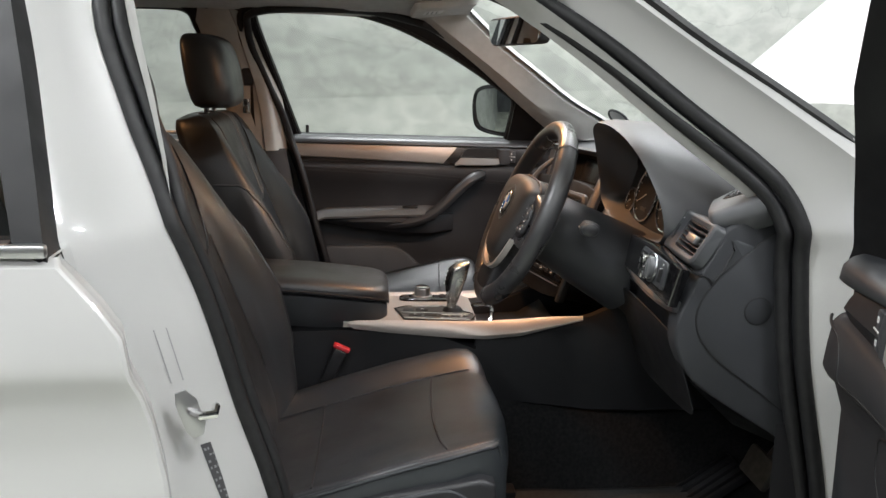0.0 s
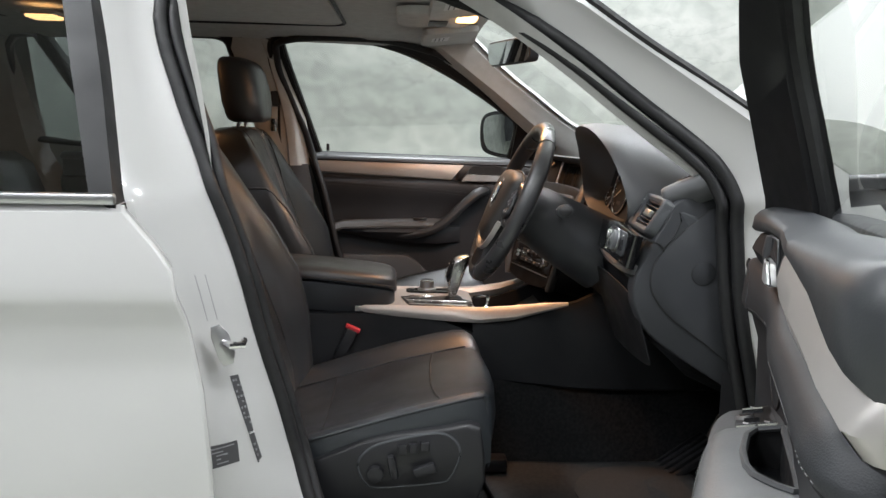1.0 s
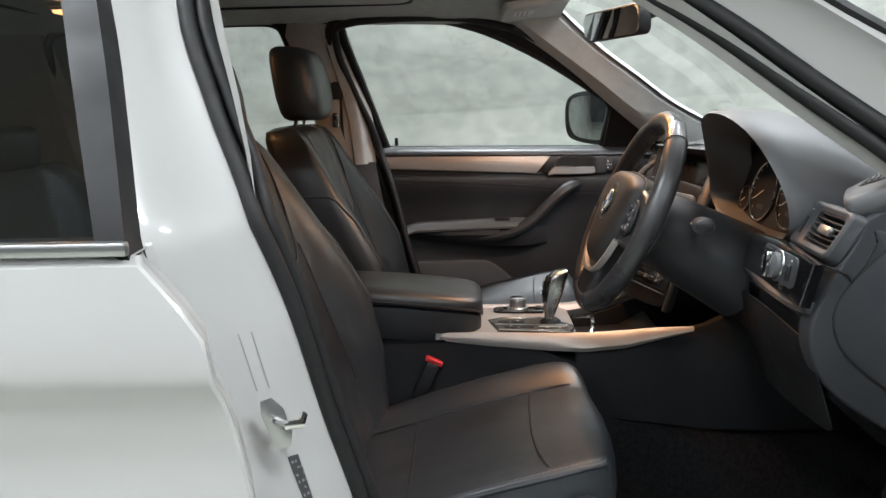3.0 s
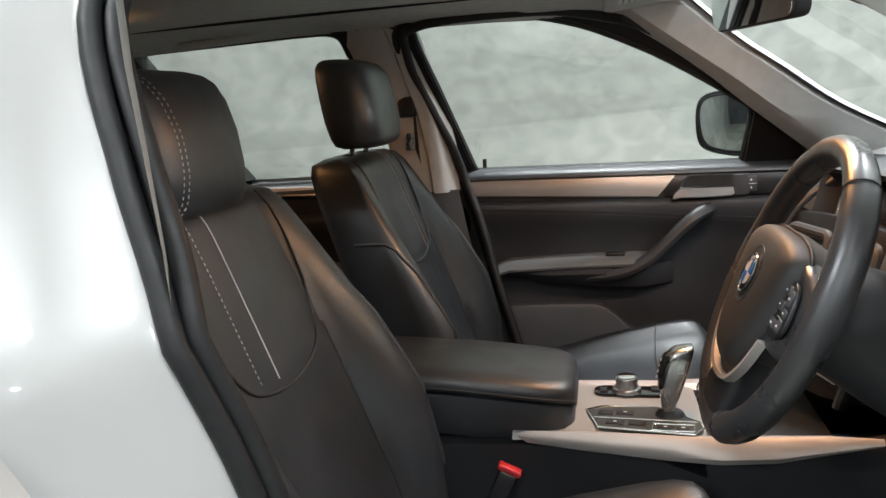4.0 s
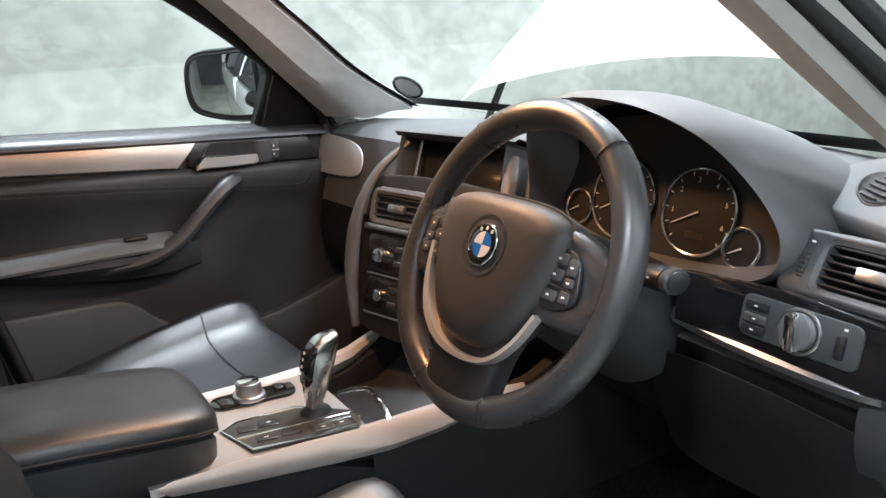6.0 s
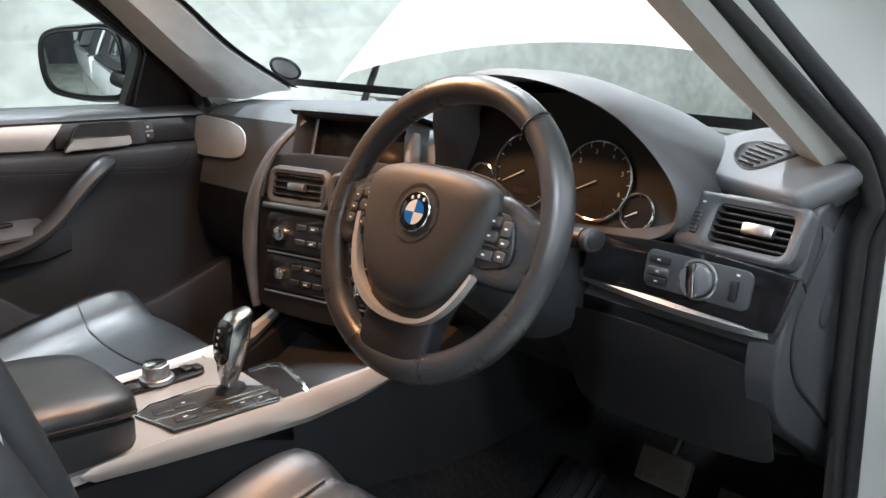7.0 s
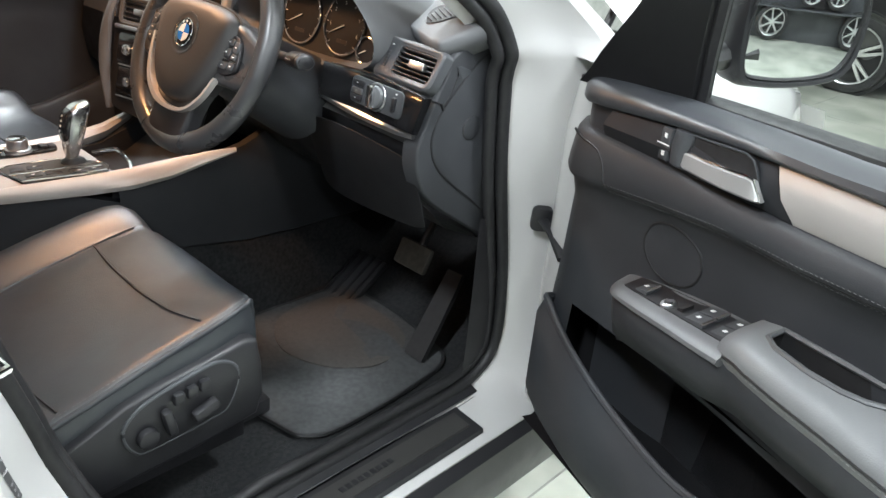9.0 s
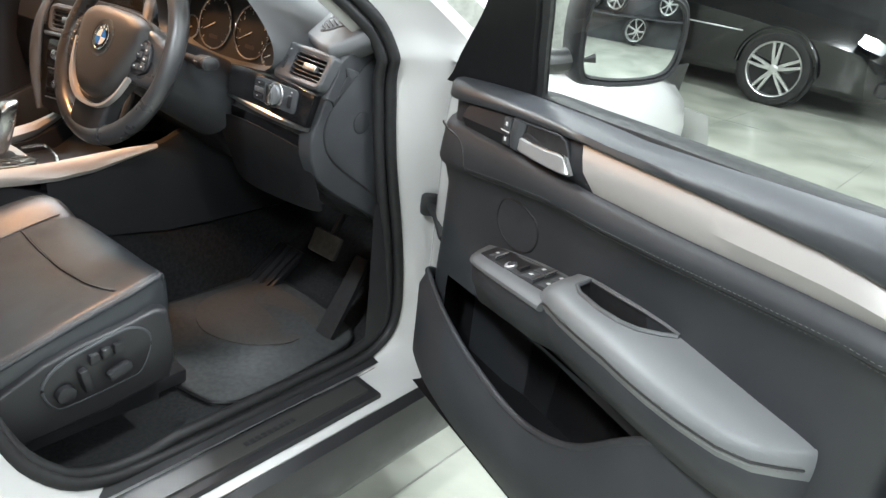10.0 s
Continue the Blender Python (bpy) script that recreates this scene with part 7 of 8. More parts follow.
for k in range(6):
    b = -0.021 + 0.0085 * k
    x0, x1 = -0.027 + 0.004 * abs(k - 3), 0.017 + 0.0035 * k
    part("slat", box(PD @ Vector(((x0 + x1) / 2, b, 0.0030)), (x1 - x0, 0.0022, 0.003), 0.0008, 1, turn=PD.to_3x3().to_4x4() @ pose(0, 0, 0, 0, 0, -8)), PLASTIC, grille)
# right-hand gloss panel with lamp switch
LM = facing((0.330, -0.604, 1.018), (-0.985, 0.05, 0.17))
lamp_panel = thing("lamp_switch_panel", (0.345, -0.6, 1.0), "gloss black panel with rotary lamp switch", "switch panel")
part("panel", slab([(-0.13, 0.032), (-0.128, -0.028), (0.128, -0.030), (0.142, 0.034), (0.0, 0.042)], LM @ Matrix.Translation((0, 0, -0.012)), 0.016, 0.003), GLOSS, lamp_panel)
part("switch_plate", slab(rounded(0.135, 0.046, 0.010), LM @ Matrix.Translation((0.030, 0.008, 0.003)), 0.004, 0.002), PLASTIC, lamp_panel)
part("knob_ring", tube([LM @ Vector((0.034 + 0.0225 * math.cos(q), 0.008 + 0.0225 * math.sin(q), 0.009)) for q in [2 * math.pi * k / 32 for k in range(32)]], 0.002, 6, True), ALU, lamp_panel)
rotary = part("knob", slab([(0.034 + a, 0.008 + b) for a, b in circle(0.0195, 32)], LM @ Matrix.Translation((0, 0, 0.006)), 0.012, 0.004), PAD_GREY, lamp_panel, "round lamp switch")
part("knob_bar", box(LM @ Vector((0.034, 0.008, 0.022)), (0.012, 0.040, 0.014), 0.004, turn=LM.to_3x3().to_4x4() @ pose(0, 0, 0, 0, 0, 8)), CHROME, rotary, "silver grip bar")
for a, b in ((-0.018, 0.020), (-0.018, 0.006), (-0.018, -0.006)):
    part("key", box(LM @ Vector((a, b, 0.008)), (0.028, 0.010, 0.005), 0.002, turn=LM.to_3x3().to_4x4()), PLASTIC_DARK if b > 0.01 or b < 0 else ALU, lamp_panel)
    part("key_mark", box(LM @ Vector((a, b, 0.0108)), (0.004, 0.0016, 0.0005), 0, turn=LM.to_3x3().to_4x4()), MARK, lamp_panel)
part("thumb_wheel", box(LM @ Vector((0.078, 0.006, 0.008)), (0.010, 0.024, 0.008), 0.003, turn=LM.to_3x3().to_4x4()), PLASTIC_DARK, lamp_panel)
part("wheel_mark", box(LM @ Vector((0.080, 0.024, 0.0075)), (0.004, 0.0025, 0.0005), 0, turn=LM.to_3x3().to_4x4()), MARK, lamp_panel)
strip = spline([(0.364, -0.40, 0.997), (0.344, -0.47, 0.994), (0.329, -0.58, 0.990), (0.328, -0.68, 0.987), (0.337, -0.722, 0.986)], 20)
part("chrome_strip", loft([[(p.x + a, p.y, p.z + b) for a, b in ((0.014, 0.006), (-0.004, 0.005), (-0.010, -0.002), (-0.008, -0.010), (0.014, -0.012))] for p in strip], closed=True, caps=True), ALU, dash, "satin silver strip")
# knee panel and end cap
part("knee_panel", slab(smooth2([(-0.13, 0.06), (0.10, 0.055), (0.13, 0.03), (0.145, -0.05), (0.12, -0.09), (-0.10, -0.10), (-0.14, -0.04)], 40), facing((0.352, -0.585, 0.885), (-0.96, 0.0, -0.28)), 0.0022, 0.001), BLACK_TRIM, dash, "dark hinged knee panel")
side = smooth2([(0.405, 1.116), (0.388, 1.085), (0.366, 1.045), (0.350, 1.012), (0.335, 0.974), (0.331, 0.945), (0.338, 0.912), (0.364, 0.868), (0.42, 0.825), (0.515, 0.765), (0.62, 0.695), (0.66, 0.75), (0.60, 1.00), (0.56, 1.115), (0.47, 1.128)], 72)
end_side = part("end_side", slab([(x - 0.43, z - 0.95) for x, z in side], facing((0.43, -0.700, 0.95), (0, -1, 0)), 0.036, 0.008, 3), END_SKIN, dash, "grey rounded dash end")
cap = smooth2([(0.490, 1.112), (0.441, 1.080), (0.406, 1.047), (0.382, 1.021), (0.366, 0.994), (0.362, 0.966), (0.374, 0.932), (0.406, 0.897), (0.470, 0.850), (0.553, 0.792), (0.61, 0.80), (0.58, 1.0), (0.55, 1.10)], 64)
end_cap = part("end_cap", slab([(x - 0.43, z - 0.95) for x, z in cap], facing((0.43, -0.735, 0.95), (0, -1, 0)), 0.004, 0.002, 2), END_SKIN, end_side, "dash end cover")
part("end_cap_seam", tube([(x, -0.7362, z) for x, z in cap], 0.0022, 5, True, up=(0, 1, 0)), RUBBER, end_side)
part("end_cap_button", disc((0.458, -0.7385, 0.982), (0, -1, 0), 0.021, 0.002, 0.0008), END_SKIN, end_cap)
part("button_rim", tube([(0.458 + 0.0215 * math.cos(q), -0.739, 0.982 + 0.0215 * math.sin(q)) for q in [2 * math.pi * k / 32 for k in range(32)]], 0.0011, 5, True, up=(0, 1, 0)), RUBBER, end_cap)
part("pod_joint", tube([(0.383, -0.7365, 1.022), (0.376, -0.7365, 1.034), (0.357, -0.733, 1.041), (0.350, -0.715, 1.043)], 0.0022, 5), RUBBER, dash)
part("pod_side_joint", tube([(0.383, -0.7365, 1.030), (0.398, -0.7365, 1.048), (0.411, -0.7365, 1.078), (0.407, -0.7365, 1.093)], 0.0014, 5), RUBBER, dash)
# passenger end decor
PM = facing((0.458, 0.655, 1.045), (-0.97, 0.0, 0.20))
part("end_decor", slab(smooth2([(-0.120, 0.036), (-0.02, 0.044), (0.07, 0.036), (0.112, 0.012), (0.102, -0.034), (0.0, -0.048), (-0.120, -0.042)], 40), PM, 0.004, 0.002), PALE_SATIN, dash, "satin silver end panel")

# ---- centre stack ----
stack = thing("centre_stack", (0.30, 0.03, 0.90), "gloss black centre stack with radio and climate controls", "centre stack")
SM = facing((0.290, 0.030, 0.930), (-0.93, -0.25, 0.27))


def on_stack(a, b, c=0.0):
    return SM @ Vector((a, b, c))


SR = SM.to_3x3().to_4x4()
part("housing", slab(smooth2([(-0.15, 0.155), (-0.162, 0.08), (-0.155, -0.03), (-0.13, -0.12), (0.10, -0.12), (0.135, -0.03), (0.14, 0.08), (0.13, 0.155)], 48), SM @ Matrix.Translation((0, 0, -0.14)), 0.132, 0.006), BLACK_TRIM, stack)
rimline = spline([(-0.118, 0.225, -0.045), (-0.150, 0.165, -0.012), (-0.168, 0.09, 0.004), (-0.170, 0.02, 0.004), (-0.160, -0.05, 0.0), (-0.140, -0.125, -0.008)], 30)
part("left_bow", tube([on_stack(*p) for p in rimline], [0.008 + 0.007 * math.sin(math.pi * k / 29) for k in range(30)], 10, flat=0.7), PLASTIC, stack, "grey curved border")
rimline = spline([(0.115, 0.215, -0.05), (0.140, 0.15, -0.02), (0.150, 0.06, -0.005), (0.135, -0.05, -0.01), (0.115, -0.125, -0.02)], 30)
part("right_bow", tube([on_stack(*p) for p in rimline], 0.014, 10, flat=0.7), PLASTIC, stack)
for cx_ in (-0.078, 0.058):
    vent("air_vent", SM @ Matrix.Translation((cx_, 0.100, -0.004)), 0.118, 0.050, 4, 0.0, "black slatted air vent in the centre stack")
part("silver_line", box(on_stack(-0.008, 0.062, 0.0), (0.285, 0.010, 0.008), 0.003, turn=SR), ALU, stack, "satin silver line")
radio = part("radio", slab(rounded(0.255, 0.066, 0.008), SM @ Matrix.Translation((-0.008, 0.017, -0.006)), 0.006, 0.002), GLOSS, stack, "gloss black radio panel")
climate = part("climate_panel", slab(rounded(0.245, 0.060, 0.008), SM @ Matrix.Translation((-0.004, -0.055, -0.008)), 0.006, 0.002), GLOSS, stack, "gloss black climate panel")
part("radio_knob", slab([(-0.096 + a, 0.014 + b) for a, b in circle(0.0125, 24)], SM, 0.014, 0.003), CHROME, radio, "silver volume knob")
for a in (-0.086, 0.086):
    part("climate_knob", slab([(a + x, -0.056 + y) for x, y in circle(0.0105, 24)], SM @ Matrix.Translation((0, 0, -0.002)), 0.012, 0.003), CHROME, climate, "silver temperature knob")
for k in range(6):
    a = -0.055 + 0.026 * k
    for b, par in ((0.030, radio), (0.004, radio), (-0.042, climate), (-0.068, climate)):
        part("key", box(on_stack(a, b, 0.0), (0.022, 0.010, 0.004), 0.0015, 1, turn=SR), PLASTIC_DARK, par)
        if (k + int(b * 1000)) % 2:
            part("key_mark", box(on_stack(a, b, 0.0023), (0.008, 0.002, 0.0005), 0, turn=SR), MARK, par)
part("silver_line", box(on_stack(-0.004, -0.0205, -0.002), (0.245, 0.003, 0.004), 0.001, turn=SR), ALU, stack)
part("silver_line", box(on_stack(-0.004, -0.091, -0.002), (0.235, 0.003, 0.004), 0.001, turn=SR), ALU, stack)
screen = thing("display", (0.43, 0.02, 1.06), "dark recessed centre display under a dash brow", "screen")
part("recess", box(on_stack(-0.002, 0.188, -0.095), (0.235, 0.105, 0.02), 0.004, turn=SR), PLASTIC_DARK, screen)
part("glass", box(on_stack(-0.002, 0.186, -0.082), (0.19, 0.082, 0.004), 0.002, turn=SR), principled("dark_display_glass", (0.012, 0.013, 0.015), 0.2, 0, 0.2), screen)
part("brow", loft([[on_stack(a, b, c) for a in (-0.135, -0.06, 0.06, 0.135)] for b, c in ((0.240, -0.02), (0.246, -0.03), (0.246, -0.11), (0.235, -0.11), (0.234, -0.03), (0.240, -0.02))]), PLASTIC, screen)
for s in (-1, 1):
    part("cheek", loft([[on_stack(s * 0.118, b, c) for b in (0.138, 0.19, 0.238)] for c in (-0.10, -0.06, -0.022)]), PLASTIC, screen)
    part("silver_post", tube([on_stack(s * 0.104, 0.142, -0.060), on_stack(s * 0.100, 0.232, -0.060)], 0.0035, 6), ALU, screen, "thin silver post")

# ---- mirrors ----
mirror = thing("rear_view_mirror", (0.20, 0.0, 1.43), "black framed rear-view mirror", "mirror")
MM = facing((0.185, -0.01, 1.432), (-0.93, -0.30, -0.12))
part("housing", slab(rounded(0.25, 0.066, 0.022), MM @ Matrix.Translation((0, 0, -0.024)), 0.026, 0.006), PLASTIC_DARK, mirror)
part("glass", slab(rounded(0.24, 0.057, 0.019), MM @ Matrix.Translation((0, 0, 0.0015)), 0.002), MIRROR, mirror)
part("foot", tube([(0.19, 0.0, 1.43), (0.245, 0.0, 1.445), (0.30, 0.0, 1.475)], [0.012, 0.014, 0.025], 10), PLASTIC_DARK, mirror)
part("sensor_box", box((0.33, 0.0, 1.452), (0.09, 0.07, 0.035), 0.012, turn=(0, 28, 0)), PLASTIC_DARK, mirror)


def door_mirror(s, parent):
    yc = 1.045
    sh = smooth2([(-0.105, 0.085), (0.0, 0.092), (0.075, 0.078), (0.098, 0.035), (0.090, -0.045), (0.05, -0.075), (-0.06, -0.085), (-0.11, -0.06)], 44)
    fm = facing((0.325, s * yc, 1.205), (-0.97, 0.18, 0.02)) if s < 0 else facing((0.298, s * yc, 1.200), (-0.80, -0.60, 0.02))
    if s < 0:
        sh = [(a, b) for a, b in sh]
    else:
        sh = [(-1.12 * a, 1.06 * b) for a, b in sh][::-1]
    rows = []
    for sc, c in ((0.89, -0.016), (0.91, 0.0), (0.97, 0.001), (1.0, -0.004), (1.03, -0.02), (1.0, -0.06), (0.80, -0.10), (0.4, -0.12)):
        rows.append([fm @ Vector((a * sc, b * sc, c)) for a, b in sh])
    m = part("outer_mirror", loft(rows, closed=True, caps=True), PLASTIC_DARK, parent, "black door mirror housing")
    gm = fm @ Matrix.Translation((0, 0, -0.004)) @ pose(0, 0, 0, 5.5, 0, 0)
    part("mirror_glass", loft([[gm @ Vector((a * u, b * u * 0.98, 0.0035 - ((a * u) ** 2 + (b * u) ** 2) / 2.6)) for a, b in sh] for u in (0.88, 0.86, 0.7, 0.5, 0.3, 0.1, 0.02)], closed=True, caps=True), MIRROR, m, "convex mirror glass", 80)
    part("glass_rim", tube([gm @ Vector((a * 0.89, b * 0.875, 0.001)) for a, b in sh], 0.004, 6, True), RUBBER, m)
    part("mirror_foot", tube([(0.40, s * 0.86, 1.145), (0.385, s * 0.93, 1.155), (0.37, s * 0.98, 1.17)], [0.03, 0.026, 0.03], 10, flat=0.8), PLASTIC_DARK, m)


door_mirror(1, passenger_door)
door_mirror(-1, driver_door)

# ---- roof fittings ----
roof_lamp = thing("roof_console", (0.02, 0.0, 1.53), "grey roof console with a lit reading lamp", "dome lamp")
part("housing", slab(rounded(0.20, 0.26, 0.04), pose(-0.01, 0.0, 1.527, 180, 0, 0), 0.022, 0.010), HEADLINER, roof_lamp)
part("lamp_lens", slab(rounded(0.05, 0.10, 0.012), pose(0.068, -0.075, 1.506, 180, 0, 0), 0.006, 0.002), DOME_GLOW, roof_lamp, "glowing warm lens")
part("switches", slab(rounded(0.05, 0.11, 0.01), pose(0.0, 0.03, 1.506, 180, 0, 0), 0.004, 0.002), PLASTIC_DARK, roof_lamp)
rear_lamp = thing("rear_dome_lamp", (-1.07, 0.148, 1.54), "lit warm dome lamp over the rear bench", "dome lamp")
part("lens", slab(rounded(0.075, 0.085, 0.012), pose(-1.07, 0.148, 1.512, 180, 0, 0), 0.010, 0.003), DOME_GLOW, rear_lamp, "glowing warm lens")
part("rim", tube([(-1.07 + a, 0.148 + b, 1.514) for a, b in rounded(0.085, 0.095, 0.014)], 0.005, 6, True), HEADLINER, rear_lamp)
for cy in (-0.34, 0.34):
    visor = thing("sun_visor", (0.07, cy, 1.51), "pale grey folded sun visor with a label", "sun visor")
    part("pad", slab(rounded(0.16, 0.34, 0.025), pose(0.045, cy, 1.513, 180, -6, 0), 0.018, 0.008), HEADLINER, visor)
    part("label", slab(rounded(0.05, 0.10, 0.004), pose(0.02, cy - 0.04, 1.4915, 180, -6, 0), 0.0015), MARK, visor, "white printed label")
    for k in range(3):
        part("print_bar", box((0.005 + 0.012 * k, cy - 0.04, 1.4885 + 0.0013 * k), (0.003, 0.08, 0.0006), 0), PLASTIC, visor)
for s in (-1, 1):
    for x in (-0.15, -1.0):
        rail = thing("grab_rail", (x, s * 0.55, 1.52), "grey folding roof grab rail", "grab rail", "roof grab rails")
        part("bar", tube(spline([(x - 0.11, s * 0.575, 1.525), (x - 0.09, s * 0.548, 1.515), (x, s * 0.54, 1.513), (x + 0.09, s * 0.548, 1.515), (x + 0.11, s * 0.575, 1.525)], 20), 0.010, 8, flat=0.7), HEADLINER, rail)
sun = thing("sunroof_blind", (-0.75, 0, 1.545), "pale grey sunroof blind with a dark border", "sunroof blind")
part("blind", box((-0.78, 0, 1.541), (1.0, 0.80, 0.006), 0.002), HEADLINER, sun)
part("border", tube([(-0.78 + a, b, 1.538) for a, b in rounded(1.02, 0.82, 0.06)], 0.006, 6, True), RUBBER, sun)

# ---- fittings of the door opening ----
plate = thing("sill_plate", (0.17, -0.85, 0.41), "brushed metal sill plate in a black frame", "sill plate")
for (x0, x1, y0, y1, dz, mat_, nm, lb) in ((0.445, -0.22, -0.800, -0.878, 0.0, PLASTIC_DARK, "frame", ""), (0.425, -0.20, -0.812, -0.858, 0.005, SMOKED, "metal", "brushed metal inlay")):
    part(nm, loft([[(x, y, 0.4185 + dz + 0.012 * 0 + (y + 0.80) * 0.10 + h) for x in (x1, x1 + 0.1, x0 - 0.1, x0)] for y, h in ((y0, -0.006), (y0 - 0.002, 0.0), (y1 + 0.002, 0.0), (y1, -0.010))]), mat_, plate, lb)
for k in range(9):
    part("print_bar", box((0.12 + 0.014 * k, -0.835, 0.4215), (0.009, 0.012, 0.0008), 0), PLASTIC_DARK, plate)
part("inner_sill", loft([[(x, y, z) for x in (-0.25, 0.0, 0.3, 0.52)] for y, z in ((-0.745, 0.395), (-0.757, 0.418), (-0.775, 0.425), (-0.795, 0.418))]), PLASTIC_DARK, plate, "black inner sill cover")
striker = thing("door_striker", (-0.352, -0.81, 0.872), "steel door striker on the white pillar", "door striker")
part("plate", slab([(-0.010, 0.036), (-0.015, 0.020), (-0.015, -0.022), (-0.009, -0.036), (0.006, -0.036), (0.014, -0.020), (0.014, 0.016), (0.004, 0.036)], facing((-0.390, -0.818, 0.868), (0.35, -0.93, 0.05)) @ pose(0, 0, 0, 0, 0, 16), 0.004, 0.001), ALU, striker)
part("loop", tube([(-0.396, -0.815, 0.872), (-0.372, -0.838, 0.872), (-0.355, -0.832, 0.872), (-0.358, -0.806, 0.872)], 0.006, 8), CHROME, striker)
NEAR_TREE = BVHTree.FromPolygons([v.co.copy() for v in NEAR_FRAME.data.vertices], [tuple(p.vertices) for p in NEAR_FRAME.data.polygons])
strap = thing("door_check", (0.60, -0.81, 0.80), "black door check strap with its bracket", "door check")
BRACKET, NORMAL = NEAR_TREE.find_nearest(Vector((0.566, -0.86, 0.80)))[:2]
BRACKET = BRACKET + (NORMAL if NORMAL.y < 0 else -NORMAL) * 0.004
part("bracket", slab(rounded(0.040, 0.052, 0.012), facing(BRACKET, NORMAL if NORMAL.y < 0 else -NORMAL), 0.014, 0.004), PLASTIC_DARK, strap)
DOOR_END = driver_door.matrix_world @ Vector((0.505 - HINGE[0], -0.800 - HINGE[1], 0.775 - HINGE[2]))
part("strap", tube([BRACKET, BRACKET.lerp(DOOR_END, 0.5) + Vector((0, 0, 0.006)), DOOR_END], [0.012, 0.009, 0.010], 8, flat=0.6), PLASTIC_DARK, strap)
LABEL_DARK = principled("dark_label_film", (0.07, 0.07, 0.073), 0.4)
GREY_PRINT = principled("grey_print", (0.26, 0.26, 0.27), 0.5)


def on_pillar(corners, u, v, off):
    """A place on the painted frame: u, v run over a patch given by four corners."""
    a, b, c, d = (Vector(p) for p in corners)
    spot, normal = NEAR_TREE.find_nearest(a.lerp(b, u).lerp(d.lerp(c, u), v))[:2]
    return spot + (normal if normal.y < 0 else -normal) * off


def pillar_patch(corners, u0, u1, v0, v1, off, n=4):
    return loft([[on_pillar(corners, u0 + (u1 - u0) * i / n, v0 + (v1 - v0) * j / n, off) for i in range(n + 1)] for j in range(n + 1)])


tyre = thing("tyre_label", (-0.36, -0.80, 0.72), "dark printed tyre label on the pillar", "label")
TYRE_SPOT = [(-0.369, -0.80, 0.804), (-0.350, -0.79, 0.804), (-0.302, -0.79, 0.648), (-0.321, -0.80, 0.638)]
part("film", pillar_patch(TYRE_SPOT, 0, 1, 0, 1, 0.0012, 6), LABEL_DARK, tyre)
for k in range(15):
    for c in range(3):
        if (5 * k + 3 * c) % 7 < 5 and k not in (9, 10):
            part("print_bar", pillar_patch(TYRE_SPOT, 0.12 + 0.27 * c, 0.30 + 0.27 * c - 0.05 * ((k + c) % 2), 0.04 + 0.062 * k, 0.066 + 0.062 * k, 0.0020, 1), GREY_PRINT, tyre)
    if k in (9, 10):
        part("print_bar", pillar_patch(TYRE_SPOT, 0.0, 1.0, 0.66 + 0.01 * (k - 9), 0.665 + 0.01 * (k - 9), 0.0020, 1), MARK, tyre)
dots = thing("pillar_print", (-0.405, -0.80, 0.94), "faint grey printed dashes on the white pillar", "label")
DOT_SPOT = [(-0.425, -0.81, 0.985), (-0.405, -0.80, 0.985), (-0.384, -0.80, 0.904), (-0.404, -0.81, 0.904)]
for k in range(22):
    for u in (0.0, 0.88):
        part("print_bar", pillar_patch(DOT_SPOT, u, u + 0.10, k / 22, (k + 0.6) / 22, 0.0012, 1), GREY_PRINT, dots)
info = thing("type_label", (-0.41, -0.84, 0.66), "black printed data label on the pillar", "label")
INFO = [(-0.420, -0.84, 0.692), (-0.350, -0.82, 0.688), (-0.348, -0.82, 0.649), (-0.419, -0.84, 0.651)]
part("film", pillar_patch(INFO, 0, 1, 0, 1, 0.0012, 4), LABEL_DARK, info)
for k in range(5):
    part("print_bar", pillar_patch(INFO, 0.10 + 0.3 * (k > 1), 0.90 - 0.25 * (k % 2) - 0.1 * (k > 1), 0.12 + 0.17 * k, 0.18 + 0.17 * k, 0.0022, 2), GREY_PRINT, info)
disc_holder = thing("licence_disc", (0.64, 0.62, 1.20), "round licence disc stuck inside the windscreen", "disc holder")
DM = facing((0.66, 0.665, 1.200), (-0.62, -0.30, -0.72))
part("disc", slab(circle(0.036, 32), DM, 0.002), principled("pale_paper_disc", (0.42, 0.43, 0.42), 0.6), disc_holder)
part("rim", tube([DM @ Vector((0.038 * math.cos(q), 0.038 * math.sin(q), 0.002)) for q in [2 * math.pi * k / 32 for k in range(32)]], 0.004, 6, True), PLASTIC_DARK, disc_holder)

# ---- the black car parked ahead ----
BLACK = principled("black_car_paint", (0.006, 0.006, 0.007), 0.18, 0, 1.0)
TYRE = add_noise(principled("tyre_rubber", (0.018, 0.018, 0.018), 0.85), 40, (0.014, 0.014, 0.014), (0.026, 0.026, 0.025))
ALLOY = principled("silver_alloy", (0.68, 0.68, 0.67), 0.28, 0.85)


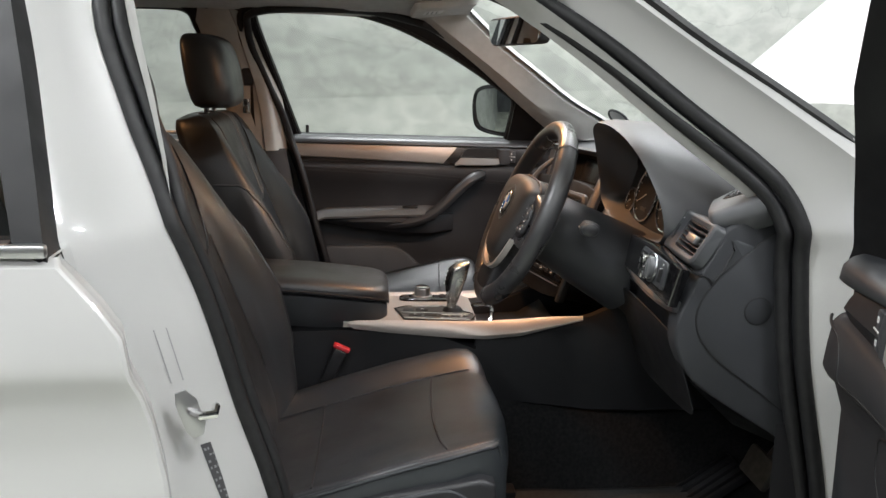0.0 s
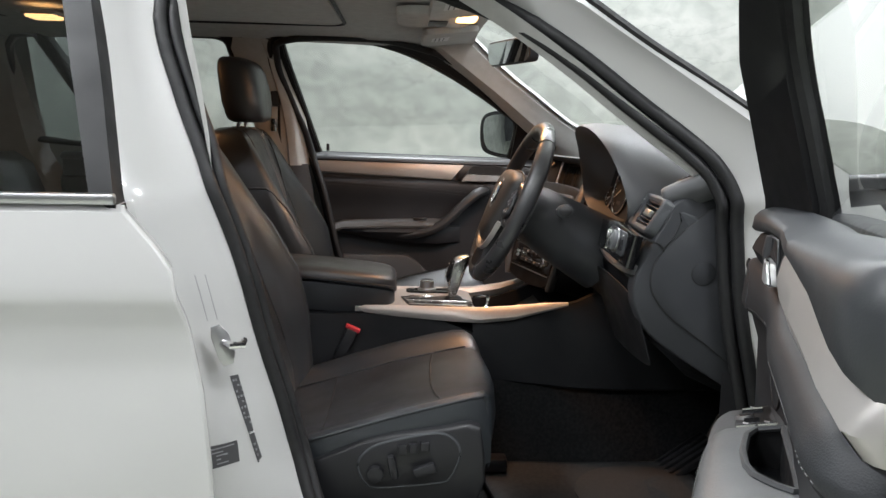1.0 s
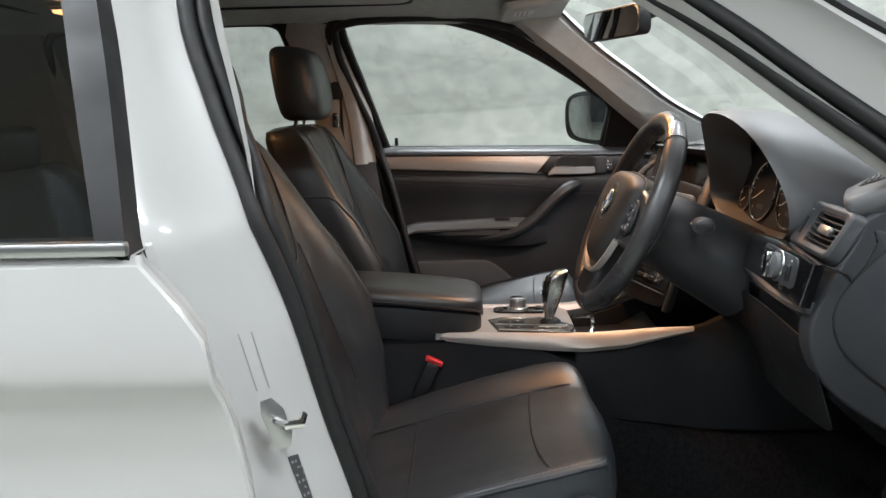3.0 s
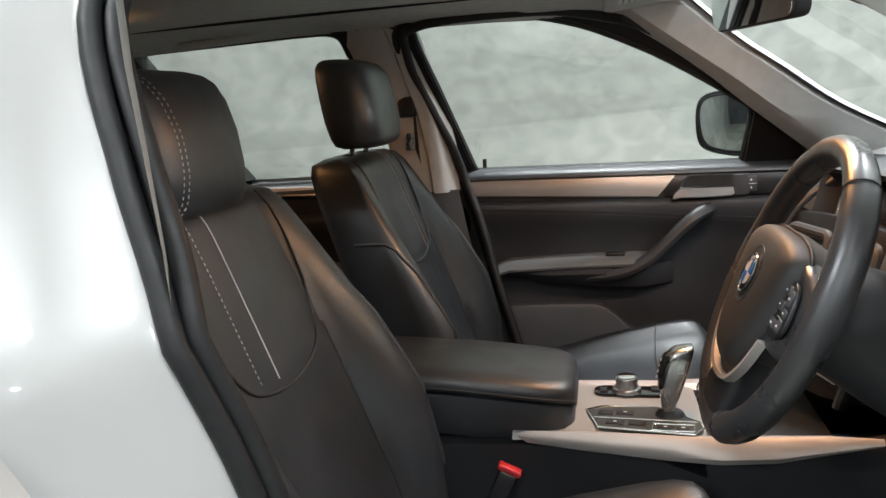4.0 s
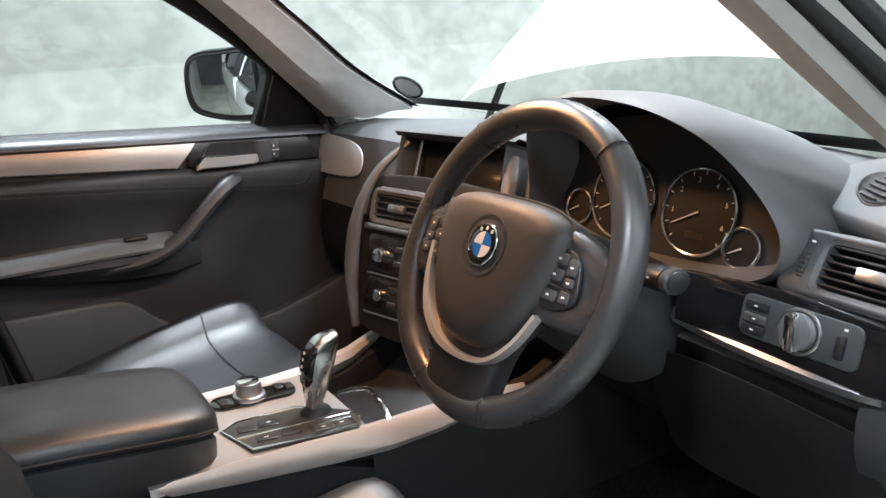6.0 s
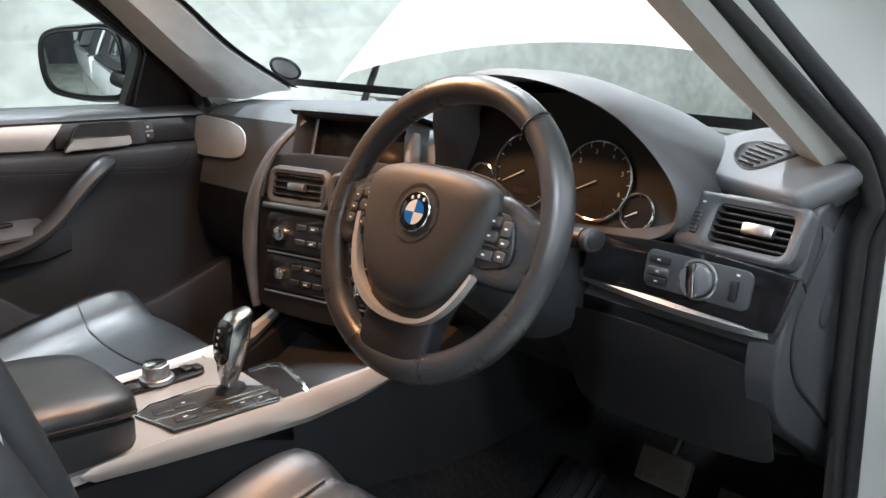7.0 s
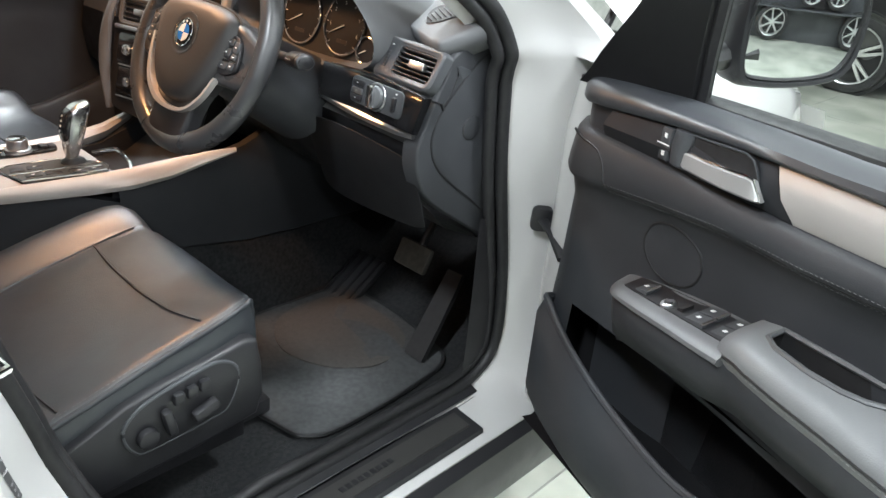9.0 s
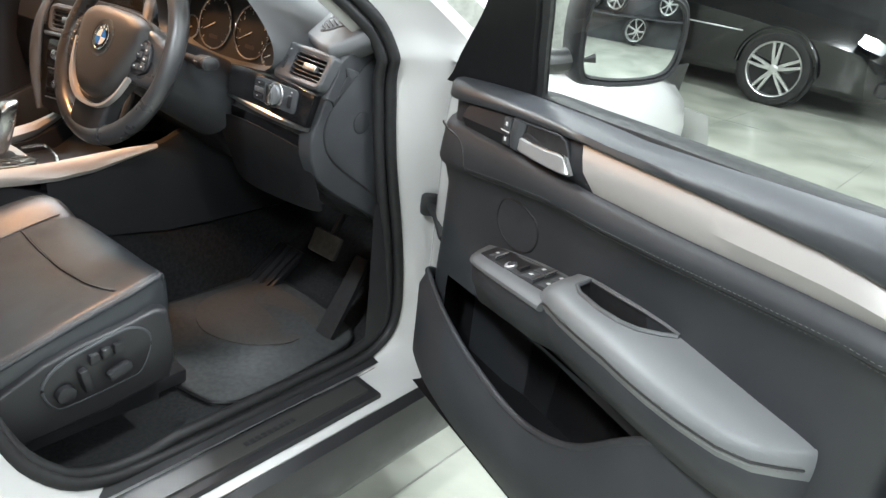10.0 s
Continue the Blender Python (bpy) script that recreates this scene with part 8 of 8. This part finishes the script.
def road_wheel(parent, c, axis, r, spokes, twin=True):
    """A wheel at c whose outer face looks along axis: tyre, rim, spokes, hub."""
    m = facing(c, axis)
    w = part("wheel", loft([[m @ Vector((q[0] * k, q[1] * k, d)) for q in circle(r, 40)] for k, d in ((0.70, -0.20), (0.96, -0.20), (1.0, -0.17), (1.0, -0.03), (0.97, 0.0), (0.86, 0.012), (0.775, 0.004), (0.755, -0.01))], closed=True), TYRE, parent, "black low-profile tyre")
    part("rim", loft([[m @ Vector((q[0] * k, q[1] * k, d)) for q in circle(r, 40)] for k, d in ((0.77, 0.0), (0.755, 0.008), (0.725, 0.004), (0.71, -0.06), (0.70, -0.15))], closed=True), ALLOY, w, "silver alloy rim")
    part("rim_well", slab(circle(r * 0.70, 32), m @ Matrix.Translation((0, 0, -0.15)), 0.01), TYRE, w)
    for k in range(spokes):
        a = 2 * math.pi * k / spokes + 0.4
        for off in ((-0.11, 0.11) if twin else (0.0,)):
            p0, p1 = a + off * 1.9, a + off
            row = []
            for f, wd, d in ((0.10, 0.030, 0.0), (0.40, 0.026, 0.012), (0.73, 0.022, 0.002)):
                ang = p0 + (p1 - p0) * f
                cx, cy_ = r * f * math.cos(ang), r * f * math.sin(ang)
                tx, ty = -math.sin(ang) * wd * r / 0.33, math.cos(ang) * wd * r / 0.33
                row.append([m @ Vector((cx + tx * e, cy_ + ty * e, d + h)) for e, h in ((-0.6, -0.02), (-0.5, 0.0), (0.5, 0.0), (0.6, -0.02))])
            part("spoke", loft(row, closed=True, caps=True), ALLOY, w)
    part("hub_cap", slab(circle(r * 0.13, 20), m @ Matrix.Translation((0, 0, -0.01)), 0.022, 0.006), ALLOY, w)
    return w


def black_car():
    ob = thing("parked_car", (7.2, 2.0, 0), "black parked coupe with silver double-spoke wheels", "car")
    xs = 7.05
    rows = []
    for y, zl, zs, zt, inn in ((-0.35, 0.30, 0.50, 0.62, 0.55), (-0.28, 0.22, 0.52, 0.68, 0.28), (-0.12, 0.20, 0.56, 0.74, 0.10), (0.15, 0.20, 0.62, 0.80, 0.03), (0.6, 0.20, 0.68, 0.86, 0.0), (1.1, 0.20, 0.74, 0.92, 0.0), (1.6, 0.20, 0.78, 0.97, 0.0), (2.6, 0.20, 0.80, 1.0, 0.0), (3.6, 0.20, 0.80, 1.0, 0.0), (4.3, 0.25, 0.80, 0.98, 0.05), (4.5, 0.35, 0.75, 0.9, 0.3)):
        rows.append([(xs + inn + d, y, z) for d, z in ((0.10, zl), (0.02, zl + 0.06), (0.0, (zl + zs) / 2), (-0.02, zs), (0.03, zs + 0.06), (0.15, zt), (0.9, zt + 0.04), (1.6, zt))])
    part("body", loft(rows), BLACK, ob)
    rows = [[(xs + a, y, z) for a in (0.22, 0.9, 1.5)] for y, z in ((1.35, 0.98), (2.1, 1.34), (3.0, 1.36), (3.9, 1.05))]
    part("roof", loft(rows), BLACK, ob)
    part("side_window", loft([[(xs + 0.12, 1.45, 0.97), (xs + 0.22, 2.15, 1.31)], [(xs + 0.10, 2.6, 0.99), (xs + 0.21, 2.7, 1.33)], [(xs + 0.12, 3.7, 1.0), (xs + 0.22, 3.0, 1.33)]]), GLASS_DARK, ob)
    for y in (0.72, 3.5):
        part("arch", tube([(xs - 0.012, y + 0.375 * math.cos(q), 0.335 + 0.375 * math.sin(q)) for q in [math.pi * k / 20 for k in range(21)]], 0.02, 8), BLACK, ob)
        part("arch_well", slab(circle(0.365, 32), facing((xs + 0.02, y, 0.335), (-1, 0, 0)), 0.006), TYRE, ob)
        road_wheel(ob, (xs - 0.035, y, 0.335), (-1, 0, 0), 0.335, 5)
    part("headlight", loft([[(xs + a, y, z) for y, z in ((0.10, 0.70), (0.02, 0.665), (-0.12, 0.63))] for a in (-0.012, 0.03)] + [[(xs + 0.10, y, z) for y, z in ((0.08, 0.775), (-0.02, 0.755), (-0.16, 0.70))]]), principled("headlight_glass", (0.16, 0.17, 0.18), 0.12, 0.2, 1.0), ob, "clear headlight")
    part("bumper_intake", box((xs + 0.16, -0.26, 0.33), (0.10, 0.22, 0.12), 0.02), TYRE, ob)
    part("side_strip", box((xs - 0.012, 1.9, 0.62), (0.01, 1.6, 0.012), 0.003), ALLOY, ob)
    return ob


parked = black_car()
parked.location.y -= 0.30
for x in (1.28, -1.52):
    for s in (-1, 1):
        wh = thing("road_wheel", (x, s * 0.90, 0.0), "silver alloy wheel of the white car", "wheel", "wheels of the white car")
        road_wheel(wh, (x, s * 0.90, 0.355), (0, s, 0), 0.355, 5)

# ---- loose wheels on display against the dark wall ----
for x, z in ((-0.9, 0.95), (-0.3, 0.95), (0.35, 0.35), (1.0, 0.95), (-0.9, 1.6), (-0.3, 1.6), (1.0, 1.6), (1.6, 0.95), (1.6, 1.6), (2.2, 0.35), (0.35, 1.6)):
    dw = thing("alloy_wheel", (x, -6.6, z - 0.33), "loose silver alloy wheel on a dark display", "wheel", "display wheels")
    road_wheel(dw, (x, -6.6, z), (0, 1, 0), 0.28 if z > 0.5 else 0.33, 7, False)
stand = thing("wheel_stand", (0.6, -6.9, 0), "dark grey wall board behind the display wheels", "display stand")
for z in (0.62, 1.27):
    part("ledge", box((0.6, -6.76, z), (4.4, 0.42, 0.03), 0.006), DARK_WALL, stand, "dark wall ledge")
part("board", box((0.6, -6.92, 1.05), (4.4, 0.10, 2.1), 0.01), DARK_WALL, stand)
